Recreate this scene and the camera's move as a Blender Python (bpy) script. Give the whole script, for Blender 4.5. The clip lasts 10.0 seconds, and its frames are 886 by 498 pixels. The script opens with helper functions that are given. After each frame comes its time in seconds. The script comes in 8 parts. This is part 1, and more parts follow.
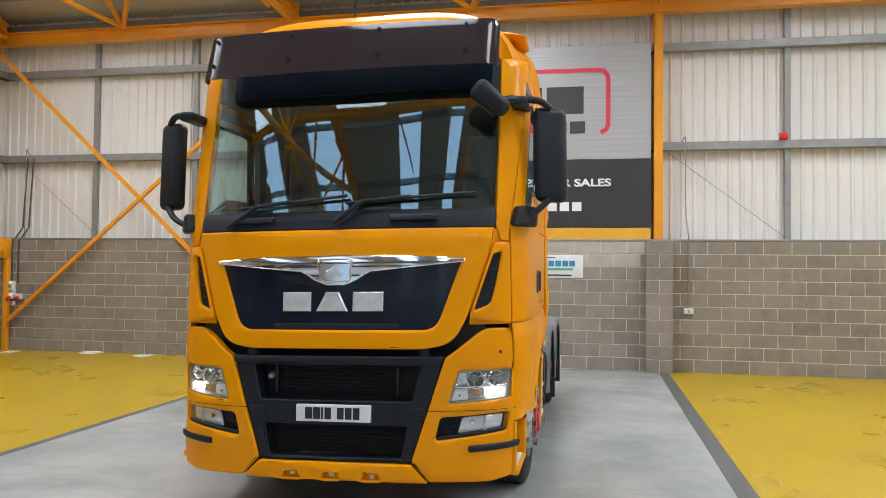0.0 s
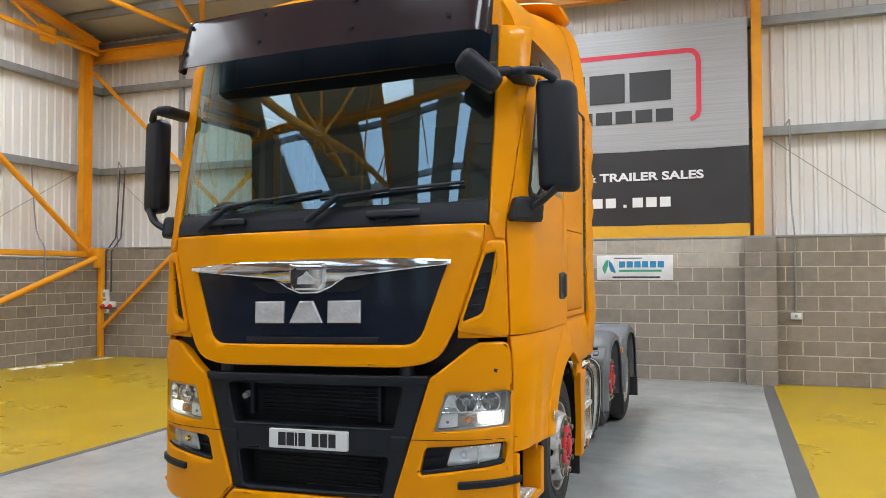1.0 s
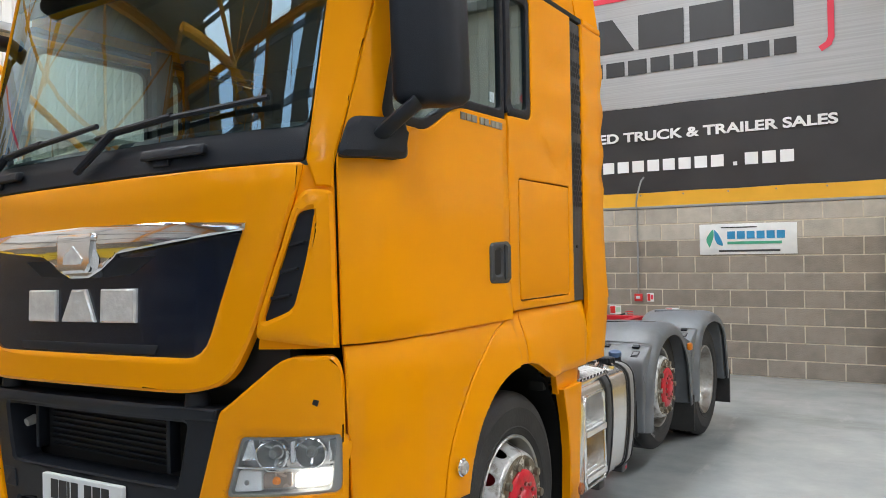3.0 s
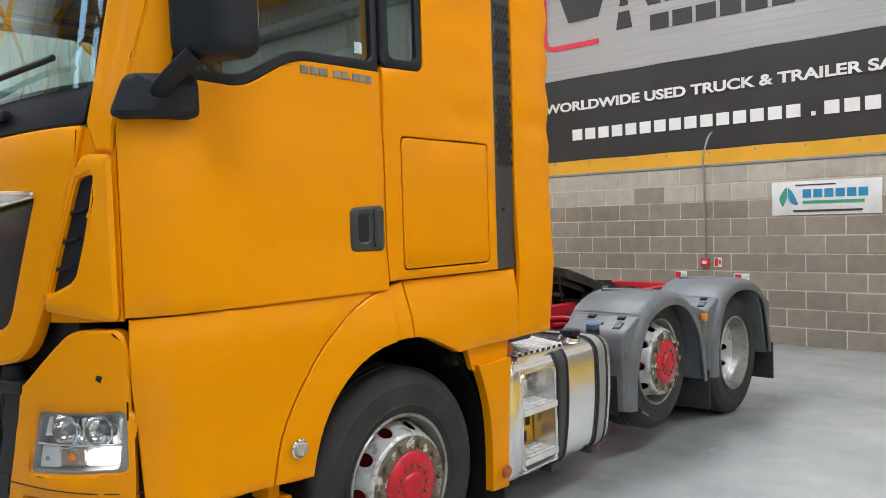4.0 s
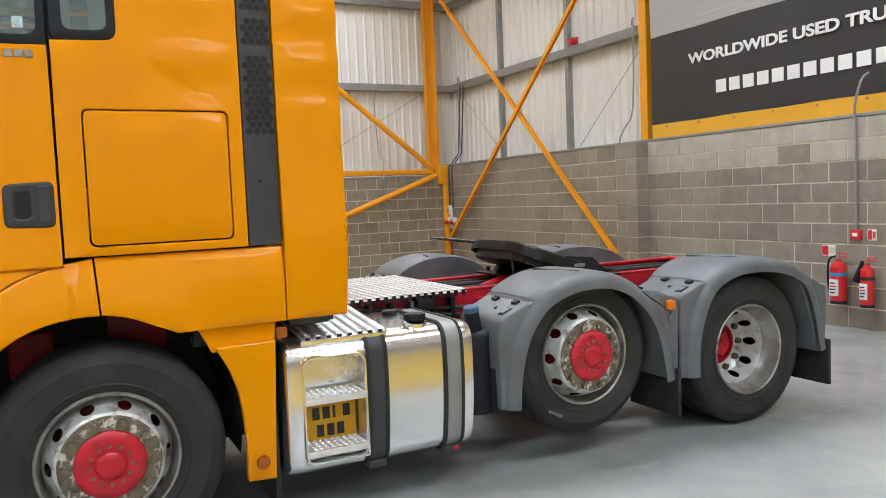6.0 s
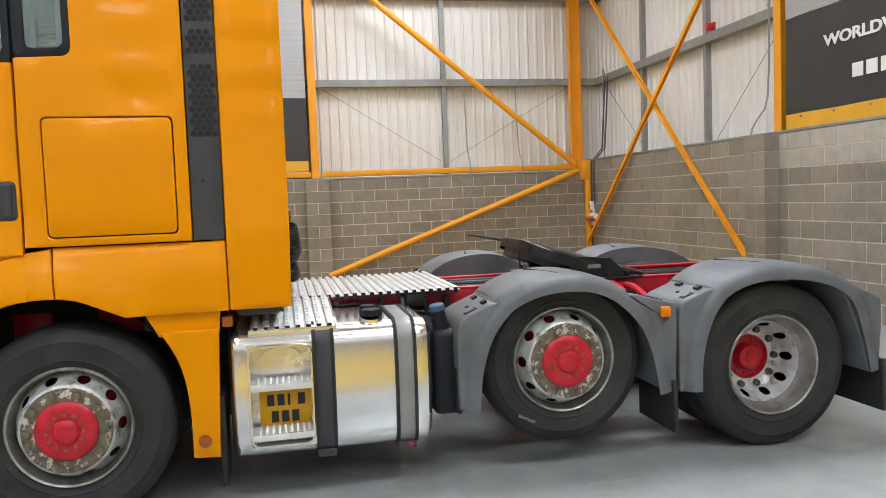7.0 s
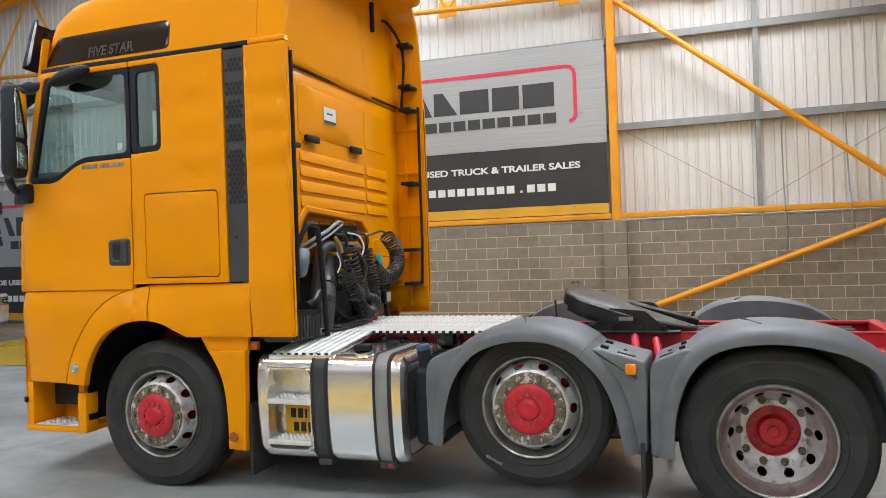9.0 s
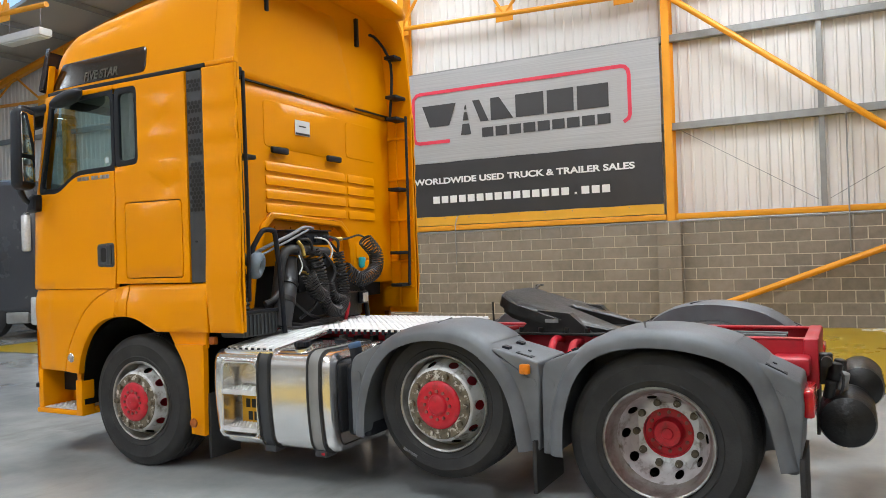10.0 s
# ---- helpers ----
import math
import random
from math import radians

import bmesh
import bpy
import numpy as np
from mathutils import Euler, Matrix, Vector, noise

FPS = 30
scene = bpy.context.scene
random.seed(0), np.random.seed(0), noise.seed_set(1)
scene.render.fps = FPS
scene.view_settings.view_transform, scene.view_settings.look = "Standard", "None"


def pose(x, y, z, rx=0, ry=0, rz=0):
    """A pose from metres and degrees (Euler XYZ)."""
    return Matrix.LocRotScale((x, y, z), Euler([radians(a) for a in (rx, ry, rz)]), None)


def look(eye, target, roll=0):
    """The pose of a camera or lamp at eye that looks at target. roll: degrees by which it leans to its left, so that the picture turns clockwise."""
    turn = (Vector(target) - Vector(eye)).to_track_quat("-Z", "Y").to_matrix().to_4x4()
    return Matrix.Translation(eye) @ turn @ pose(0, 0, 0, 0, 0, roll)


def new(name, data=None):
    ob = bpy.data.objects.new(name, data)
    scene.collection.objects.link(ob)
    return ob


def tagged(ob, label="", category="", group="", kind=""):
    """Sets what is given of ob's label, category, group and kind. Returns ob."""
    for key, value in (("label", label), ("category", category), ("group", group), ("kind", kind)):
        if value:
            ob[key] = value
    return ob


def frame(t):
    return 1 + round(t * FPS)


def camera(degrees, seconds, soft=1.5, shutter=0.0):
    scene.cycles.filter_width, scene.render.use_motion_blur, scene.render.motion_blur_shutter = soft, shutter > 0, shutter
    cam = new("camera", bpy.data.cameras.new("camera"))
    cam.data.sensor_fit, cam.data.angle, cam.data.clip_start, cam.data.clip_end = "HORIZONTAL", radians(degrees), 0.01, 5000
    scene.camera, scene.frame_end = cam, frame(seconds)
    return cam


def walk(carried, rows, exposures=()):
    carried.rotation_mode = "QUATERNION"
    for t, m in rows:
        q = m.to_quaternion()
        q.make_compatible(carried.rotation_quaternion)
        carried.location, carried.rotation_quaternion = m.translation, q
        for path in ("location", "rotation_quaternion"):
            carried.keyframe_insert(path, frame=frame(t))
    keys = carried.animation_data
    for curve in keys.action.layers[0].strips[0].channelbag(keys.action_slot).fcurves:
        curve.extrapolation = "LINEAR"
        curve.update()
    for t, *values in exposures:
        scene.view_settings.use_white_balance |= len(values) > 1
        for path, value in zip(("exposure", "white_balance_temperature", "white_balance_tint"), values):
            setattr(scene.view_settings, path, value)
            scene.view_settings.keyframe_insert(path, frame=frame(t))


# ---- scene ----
cam = camera(59.6, 10.0, 0.8)
PATH = [
    (0, (1.678, -4.969, 1.708), (1.293, -3.007, 1.763), 0.6),
    (0.5, (2.006, -4.519, 1.708), (1.471, -2.593, 1.77), 0.2),
    (1, (2.283, -4.016, 1.715), (1.595, -2.139, 1.778), -0.2),
    (1.5, (2.368, -3.468, 1.692), (1.602, -1.621, 1.755), -0.6),
    (2, (2.445, -2.923, 1.693), (1.612, -1.105, 1.747), -0.7),
    (2.5, (2.574, -2.379, 1.677), (1.642, -0.61, 1.716), -0.8),
    (2.7, (2.655, -2.156, 1.685), (1.677, -0.412, 1.712), -0.8),
    (3.8, (3.415, -1.181, 1.622), (2.144, 0.363, 1.576), -1.7),
    (4, (3.557, -0.98, 1.653), (2.231, 0.516, 1.58), -1.7),
    (4.5, (3.932, -0.455, 1.652), (2.473, 0.91, 1.553), -2.1),
    (5, (4.208, 0.12, 1.649), (2.629, 1.342, 1.533), -2.1),
    (5.5, (4.547, 0.674, 1.635), (2.859, 1.741, 1.516), -2.5),
    (6, (4.791, 1.269, 1.595), (3.005, 2.159, 1.46), -2.4),
    (6.2, (4.89, 1.498, 1.585), (3.067, 2.31, 1.449), -2.3),
    (7.3, (5.341, 2.88, 1.561), (3.357, 3.108, 1.442), -2.4),
    (7.5, (5.414, 3.138, 1.579), (3.42, 3.248, 1.471), -2.6),
    (8, (5.49, 3.772, 1.573), (3.499, 3.591, 1.518), -2.1),
    (8.5, (5.546, 4.441, 1.581), (3.598, 3.987, 1.58), -1.7),
    (9, (5.536, 5.073, 1.564), (3.651, 4.406, 1.568), -2.0),
    (9.5, (5.482, 5.709, 1.569), (3.656, 4.894, 1.569), -2.5),
    (10, (5.327, 6.276, 1.549), (3.556, 5.346, 1.563), -1.9),
]
walk(cam, [(t, look(eye, target, roll)) for t, eye, target, roll in PATH], [(0.0, 0.15), (2.5, 0.12), (5.0, 0.12), (7.5, 0.13), (10.0, 0.03)])

# ---- light ----
world = bpy.data.worlds.new("sky")
scene.world = world
world.use_nodes = True
wn = world.node_tree
sky = wn.nodes.new("ShaderNodeTexSky")
sky.sky_type, sky.sun_disc = "NISHITA", False
sky.sun_elevation, sky.sun_rotation = radians(48), radians(120)
wn.links.new(sky.outputs[0], wn.nodes["Background"].inputs[0])
wn.nodes["Background"].inputs[1].default_value = 0.12

HALL_X0, HALL_X1, HALL_Y0, HALL_Y1 = -10.75, 16.6, -23.0, 9.42
EAVES, RIDGE_Y, SLOPE = 6.85, -6.8, 0.21


def roof_z(y):
    return EAVES + (HALL_Y1 - y) * SLOPE if y > RIDGE_Y else EAVES + (y - HALL_Y0) * SLOPE


def area(name, m, w, h, watts, colour=(0.93, 0.97, 1.0)):
    data = bpy.data.lights.new(name, "AREA")
    data.shape, data.size, data.size_y, data.energy, data.color = "RECTANGLE", w, h, watts, colour
    ob = new(name, data)
    ob.matrix_world = m
    return ob


tilt = math.degrees(math.atan(SLOPE))
# rooflights: x, y, width, length, watts
ROOFLIGHTS = [(x, 5.3, 2.4, 3.4, w) for x, w in ((-7.5, 195), (-0.6, 300), (6.2, 205), (13.0, 170))]
ROOFLIGHTS += [(x, -1.8, 2.4, 3.8, w) for x, w in ((-7.5, 222), (-0.6, 240), (6.2, 335), (13.0, 240))]
ROOFLIGHTS += [(x, -7.7, 1.6, 1.6, 20) for x in (-7.9, -3.4, 2.0)]
ROOFLIGHTS += [(x, -12.1, 1.15, 7.0, 34) for x in (-7.6, -4.7, -1.6, 1.6)]
ROOFLIGHTS += [(x, -14.0, 2.4, 3.8, 200) for x in (6.2, 13.0)]
for x, y, w_, h_, e_ in ROOFLIGHTS:
    area("rooflight_lamp", pose(x, y, roof_z(y) - 0.02, tilt if y < RIDGE_Y else -tilt, 0, 0), w_, h_, e_, (0.93, 0.97, 1.0) if w_ > 1.2 else (0.66, 0.83, 1.0))
WALL_STRIPS = [-7.4, -2.6, 2.2, 7.0, 11.8]

# ---- materials ----
def mat(name, colour, rough=0.5, metal=0.0, var=0.08, scale=4.0, bump=0.0, bscale=60.0, coat=0.0, rvar=0.1, island=0.0, objrand=0.0,
        second=None, second_scale=1.3, second_at=(0.55, 0.75), spec=0.5, place=False, coat_rough=0.06):
    m = bpy.data.materials.new(name)
    m.use_nodes = True
    t = m.node_tree
    n, L = t.nodes, t.links.new
    b = n["Principled BSDF"]
    b.inputs["Metallic"].default_value = metal
    b.inputs["Coat Weight"].default_value = coat
    b.inputs["Coat Roughness"].default_value = coat_rough
    b.inputs["Specular IOR Level"].default_value = spec
    co = n.new("ShaderNodeTexCoord")
    where = n.new("ShaderNodeNewGeometry").outputs["Position"] if place else co.outputs["Object"]
    src = n.new("ShaderNodeTexNoise")
    src.inputs["Scale"].default_value, src.inputs["Detail"].default_value = scale, 6
    L(where, src.inputs["Vector"])
    mix = n.new("ShaderNodeMix")
    mix.data_type = "RGBA"
    mix.inputs["A"].default_value = (*[c * (1 - var) for c in colour], 1)
    mix.inputs["B"].default_value = (*[min(1, c * (1 + var)) for c in colour], 1)
    ramp = n.new("ShaderNodeMapRange")
    ramp.inputs[1].default_value, ramp.inputs[2].default_value = 0.3, 0.7
    L(src.outputs["Fac"], ramp.inputs[0])
    L(ramp.outputs[0], mix.inputs["Factor"])
    out = mix.outputs["Result"]
    if second:
        s2 = n.new("ShaderNodeTexNoise")
        s2.inputs["Scale"].default_value, s2.inputs["Detail"].default_value, s2.inputs["Roughness"].default_value = second_scale, 8, 0.65
        L(where, s2.inputs["Vector"])
        r2 = n.new("ShaderNodeMapRange")
        r2.inputs[1].default_value, r2.inputs[2].default_value = second_at
        L(s2.outputs["Fac"], r2.inputs[0])
        m2 = n.new("ShaderNodeMix")
        m2.data_type = "RGBA"
        L(r2.outputs[0], m2.inputs["Factor"])
        L(out, m2.inputs["A"])
        m2.inputs["B"].default_value = (*second, 1)
        out = m2.outputs["Result"]
    if island or objrand:
        g = n.new("ShaderNodeNewGeometry" if island else "ShaderNodeObjectInfo")
        hs = n.new("ShaderNodeHueSaturation")
        r3 = n.new("ShaderNodeMapRange")
        v = island or objrand
        r3.inputs[3].default_value, r3.inputs[4].default_value = 1 - v, 1 + v
        L(g.outputs["Random Per Island" if island else "Random"], r3.inputs[0])
        L(r3.outputs[0], hs.inputs["Value"])
        L(out, hs.inputs["Color"])
        out = hs.outputs["Color"]
    L(out, b.inputs["Base Color"])
    rr = n.new("ShaderNodeMapRange")
    rr.inputs[3].default_value, rr.inputs[4].default_value = max(0.02, rough - rvar), min(1, rough + rvar)
    L(src.outputs["Fac"], rr.inputs[0])
    L(rr.outputs[0], b.inputs["Roughness"])
    if bump:
        f = n.new("ShaderNodeTexNoise")
        f.inputs["Scale"].default_value, f.inputs["Detail"].default_value = bscale, 5
        L(where, f.inputs["Vector"])
        bp = n.new("ShaderNodeBump")
        bp.inputs["Strength"].default_value, bp.inputs["Distance"].default_value = bump, 0.01
        L(f.outputs["Fac"], bp.inputs["Height"])
        L(bp.outputs[0], b.inputs["Normal"])
    return m


def glass(name, tint, gloss_rough=0.02, base=0.07, gloss=(1, 1, 1)):
    m = bpy.data.materials.new(name)
    m.use_nodes = True
    t = m.node_tree
    n, L = t.nodes, t.links.new
    n.remove(n["Principled BSDF"])
    tr, gl, mx, lw = n.new("ShaderNodeBsdfTransparent"), n.new("ShaderNodeBsdfGlossy"), n.new("ShaderNodeMixShader"), n.new("ShaderNodeLayerWeight")
    tr.inputs[0].default_value = (*tint, 1)
    gl.inputs["Roughness"].default_value = gloss_rough
    gl.inputs["Color"].default_value = (*gloss, 1)
    lw.inputs[0].default_value = 0.5
    pw, ma = n.new("ShaderNodeMath"), n.new("ShaderNodeMath")
    pw.operation, ma.operation = "POWER", "MULTIPLY_ADD"
    pw.inputs[1].default_value = 4.0
    ma.inputs[1].default_value, ma.inputs[2].default_value = 1 - base, base
    L(lw.outputs["Facing"], pw.inputs[0])
    L(pw.outputs[0], ma.inputs[0])
    L(ma.outputs[0], mx.inputs[0])
    L(tr.outputs[0], mx.inputs[1])
    L(gl.outputs[0], mx.inputs[2])
    L(mx.outputs[0], n["Material Output"].inputs[0])
    return m


def glow(name, colour, strength):
    m = bpy.data.materials.new(name)
    m.use_nodes = True
    b = m.node_tree.nodes["Principled BSDF"]
    b.inputs["Base Color"].default_value = (*colour, 1)
    b.inputs["Emission Color"].default_value = (*colour, 1)
    b.inputs["Emission Strength"].default_value = strength
    return m


YELLOW = mat("yellow_paint", (0.84, 0.310, 0.0), 0.42, 0, 0.02, 1.1, coat=0.30, rvar=0.04, spec=0.06, coat_rough=0.13)
BLACKP = mat("black_plastic", (0.0095, 0.0122, 0.0185), 0.52, 0, 0.15, 8, 0.12, 250, spec=0.32)
GLOSSBLACK = mat("gloss_black_panel", (0.006, 0.010, 0.022), 0.2, 0, 0.1, 3, 0, coat=0.35, rvar=0.05, spec=0.4)
VISOR = mat("smoked_acrylic", (0.030, 0.021, 0.025), 0.13, 0, 0.12, 1.5, 0, coat=0.08, rvar=0.05, spec=0.24)
ROOFPANE = mat("brown_tinted_pane", (0.020, 0.014, 0.010), 0.16, 0, 0.15, 2, 0, coat=0.2, rvar=0.05, spec=0.5)
# near-black; also put in for the shade inside gaps and recesses
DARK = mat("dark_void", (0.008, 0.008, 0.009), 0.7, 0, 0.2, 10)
CHROME = mat("chrome", (0.82, 0.82, 0.83), 0.07, 1, 0.02, 3, 0, rvar=0.03)
RUBBER = mat("tyre_rubber", (0.022, 0.022, 0.023), 0.75, 0, 0.3, 6, 0.25, 90, second=(0.05, 0.048, 0.045), second_scale=3, second_at=(0.5, 0.9))
ALU = mat("polished_aluminium", (0.93, 0.93, 0.935), 0.19, 0.96, 0.03, 2.5, 0.02, 14, rvar=0.07)
ALUPRESS = mat("pressed_aluminium", (0.90, 0.90, 0.895), 0.26, 0.92, 0.06, 6, 0.05, 30)
ALUTREAD = mat("tread_aluminium", (0.86, 0.865, 0.87), 0.38, 0.6, 0.1, 12, 0.1, 120)
GUARD = mat("grey_plastic_guard", (0.128, 0.139, 0.154), 0.46, 0, 0.2, 5, 0.1, 200, second=(0.195, 0.209, 0.224), second_scale=2.6, second_at=(0.55, 0.85))
REDC = mat("red_chassis_paint", (0.46, 0.008, 0.022), 0.4, 0, 0.15, 5, 0.08, 60, second=(0.16, 0.02, 0.02), second_scale=6, second_at=(0.6, 0.85))
REDHUB = mat("red_hub_paint", (0.56, 0.012, 0.03), 0.34, 0, 0.15, 14, 0.2, 60, second=(0.22, 0.025, 0.02), second_scale=16, second_at=(0.52, 0.72))
HUBBOLT = mat("red_hub_bolt", (0.30, 0.10, 0.085), 0.45, 0.2, 0.3, 40, 0.2, 60)
RIM = mat("silver_rim_steel", (0.60, 0.61, 0.615), 0.38, 0.4, 0.15, 10, 0.12, 60, second=(0.17, 0.145, 0.115), second_scale=12, second_at=(0.52, 0.68))
RUSTNUT = mat("rusty_nut_ring", (0.17, 0.145, 0.105), 0.6, 0.3, 0.35, 30, 0.4, 60, second=(0.62, 0.59, 0.53), second_scale=17, second_at=(0.53, 0.60))
NUT = mat("dark_wheel_nut", (0.11, 0.092, 0.066), 0.5, 0.4, 0.3, 40, 0.3, 80, second=(0.45, 0.43, 0.4), second_scale=45, second_at=(0.6, 0.68))
GREASE = mat("greasy_black_metal", (0.018, 0.018, 0.018), 0.35, 0.2, 0.4, 12, 0.3, 40)
HOSE = mat("black_hose", (0.03, 0.03, 0.032), 0.42, 0, 0.1, 10)
AMBER = mat("amber_lens", (0.80, 0.23, 0.004), 0.3, 0, 0.1, 40, 0.2, 150, coat=0.2)
AMBERDARK = mat("dark_amber_lens", (0.36, 0.085, 0.004), 0.3, 0, 0.15, 40, 0.2, 150, coat=0.25)
REDLENS = mat("red_lens", (0.6, 0.01, 0.02), 0.2, 0, 0.1, 40, 0.2, 150, coat=0.6)
CLEARLENS = glass("clear_lens", (0.93, 0.95, 0.96))
WINDSHIELD = glass("windscreen_glass", (0.54, 0.68, 0.69), 0.012, 0.16, (0.74, 0.93, 1.0))
SIDEGLASS = glass("side_window_glass", (0.72, 0.90, 0.87), 0.012, 0.21, (0.80, 0.98, 0.97))
LAMPON = glow("running_light", (1.0, 0.96, 0.88), 5.0)
REFLECT = mat("lamp_reflector", (0.84, 0.85, 0.86), 0.22, 0.5, 0.12, 20, 0.3, 30)
WHITEP = mat("white_plastic", (0.75, 0.76, 0.76), 0.4, 0, 0.05, 8)
PLATEY = mat("yellow_plate", (0.80, 0.42, 0.01), 0.45, 0, 0.06, 10)
INK = mat("black_ink", (0.02, 0.02, 0.022), 0.5)
GREYFABRIC = mat("grey_fabric", (0.10, 0.10, 0.10), 0.9, 0, 0.2, 30, 0.2, 300)
DASH = mat("dashboard_plastic", (0.06, 0.062, 0.065), 0.6, 0, 0.15, 10, 0.1, 200)
LETTER = mat("dim_lettering", (0.05, 0.043, 0.031), 0.4)
VENTK = mat("vent_plastic", (0.048, 0.051, 0.057), 0.45, 0, 0.12, 8, 0.1, 250, spec=0.4)
CURTAIN = mat("cab_liner", (0.13, 0.145, 0.15), 0.85, 0, 0.1, 6)

BLOCK = mat("concrete_block", (0.25, 0.214, 0.178), 0.88, 0, 0.16, 7, 0.6, 70, objrand=0.13, place=True, second=(0.31, 0.268, 0.224), second_scale=1.1, second_at=(0.45, 0.8))
BLOCKR = mat("concrete_block_far", (0.25, 0.214, 0.178), 0.88, 0, 0.16, 7, 0.6, 70, island=0.13, second=(0.31, 0.268, 0.224), second_scale=1.1, second_at=(0.45, 0.8))
BLOCKPALE = mat("pale_concrete_block", (0.44, 0.40, 0.345), 0.88, 0, 0.12, 7, 0.5, 70, objrand=0.09, place=True, second=(0.36, 0.32, 0.27), second_scale=1.6, second_at=(0.5, 0.8))
MORTAR = mat("mortar", (0.62, 0.555, 0.445), 0.95, 0, 0.15, 12, 0.5, 120)
CLAD = mat("white_cladding", (0.76, 0.735, 0.70), 0.5, 0, 0.03, 0.8, 0.02, 30, second=(0.70, 0.665, 0.61), second_scale=0.55, second_at=(0.5, 0.85))
GALV = mat("galvanised_steel", (0.30, 0.305, 0.30), 0.5, 0.35, 0.12, 6, 0.05, 80)
ORANGE = mat("orange_steel_paint", (0.83, 0.34, 0.012), 0.42, 0, 0.06, 2, 0.04, 60, second=(0.72, 0.27, 0.01), second_scale=1.5)
ROOFM = mat("roof_liner", (0.50, 0.485, 0.455), 0.7, 0, 0.06, 0.6, 0, second=(0.42, 0.40, 0.37), second_scale=0.4)
FLOORG = mat("grey_epoxy_floor", (0.285, 0.305, 0.312), 0.17, 0, 0.07, 1.1, 0.03, 25, rvar=0.12, second=(0.46, 0.465, 0.455), second_scale=0.6, second_at=(0.38, 0.68))
FLOORY = mat("yellow_epoxy_floor", (0.47, 0.305, 0.003), 0.3, 0, 0.07, 0.9, 0.04, 25, rvar=0.12, second=(0.41, 0.255, 0.003), second_scale=0.5, second_at=(0.45, 0.8))
LINE = mat("dark_floor_strip", (0.10, 0.10, 0.098), 0.5, 0, 0.2, 4, 0.1, 50)
DUST = mat("pale_floor_filler", (0.72, 0.68, 0.55), 0.8, 0, 0.15, 12, 0.3, 40)
BANNERS = mat("silver_banner_vinyl", (0.42, 0.42, 0.425), 0.38, 0.25, 0.05, 2, 0.05, 14)
BANNERK = mat("charcoal_banner_vinyl", (0.036, 0.035, 0.037), 0.42, 0, 0.12, 2, 0.1, 9)
BANNERY = mat("yellow_banner_edge", (0.78, 0.40, 0.03), 0.45, 0, 0.06, 3, 0.1, 12)
WHITEINK = mat("white_print", (0.82, 0.82, 0.82), 0.5, 0, 0.02, 5)
REDINK = mat("red_print", (0.72, 0.045, 0.085), 0.5, 0, 0.03, 5)
DARKINK = mat("dark_print", (0.045, 0.045, 0.048), 0.45, 0, 0.05, 5)
STICKER = mat("pale_sticker", (0.50, 0.62, 0.66), 0.5, 0, 0.3, 60)
BLUEINK = mat("blue_print", (0.03, 0.25, 0.48), 0.5)
GREENINK = mat("green_print", (0.06, 0.35, 0.22), 0.5)
EXTRED = mat("extinguisher_red", (0.62, 0.02, 0.02), 0.3, 0, 0.05, 4, coat=0.4)
BARREL = mat("bare_rim_metal", (0.37, 0.36, 0.34), 0.36, 0.7, 0.15, 8, 0.1, 50, second=(0.15, 0.125, 0.10), second_scale=9, second_at=(0.45, 0.75))
SCUFF = mat("scuffed_rubber", (0.16, 0.16, 0.165), 0.8, 0, 0.3, 40)
LAMPBACK = mat("silvered_lamp_shell", (0.9, 0.91, 0.92), 0.4, 0.0, 0.1, 20, 0.2, 30)
LAMPCLEAR = mat("clear_lamp_glass", (0.46, 0.44, 0.42), 0.25, 0.3, 0.25, 60, 0.3, 120)
LAMPDULL = mat("dull_indicator", (0.42, 0.33, 0.28), 0.25, 0.4, 0.1, 20)
SKYPANE = glow("daylight_pane", (0.86, 0.93, 1.0), 3.0)
PANE_DIM = glow("wall_daylight_pane", (0.50, 0.72, 0.95), 0.6)
SUNBAND = mat("tinted_sun_band", (0.010, 0.019, 0.042), 0.4, 0, 0.1, 3, spec=0.25)

# dragged dirt and drying marks on the grey floor
ft = FLOORG.node_tree
fp_ = ft.nodes["Principled BSDF"]
was = fp_.inputs["Base Color"].links[0].from_socket
for size, stretch, lo_, hi_, tone in ((0.9, (0.35, 1.0, 1.0), 0.54, 0.74, (0.165, 0.152, 0.135, 1)), (2.6, (1.0, 0.3, 1.0), 0.60, 0.72, (0.50, 0.50, 0.49, 1))):
    fm_, fn_, fr2, fx = ft.nodes.new("ShaderNodeMapping"), ft.nodes.new("ShaderNodeTexNoise"), ft.nodes.new("ShaderNodeMapRange"), ft.nodes.new("ShaderNodeMix")
    fc_ = ft.nodes.new("ShaderNodeTexCoord")
    fm_.inputs["Scale"].default_value = stretch
    ft.links.new(fc_.outputs["Object"], fm_.inputs[0])
    ft.links.new(fm_.outputs[0], fn_.inputs["Vector"])
    fn_.inputs["Scale"].default_value, fn_.inputs["Detail"].default_value, fn_.inputs["Roughness"].default_value = size, 9, 0.7
    fr2.inputs[1].default_value, fr2.inputs[2].default_value, fr2.inputs[4].default_value = lo_, hi_, 0.55
    ft.links.new(fn_.outputs["Fac"], fr2.inputs[0])
    fx.data_type = "RGBA"
    ft.links.new(fr2.outputs[0], fx.inputs["Factor"])
    ft.links.new(was, fx.inputs["A"])
    fx.inputs["B"].default_value = tone
    was = fx.outputs["Result"]
ft.links.new(was, fp_.inputs["Base Color"])

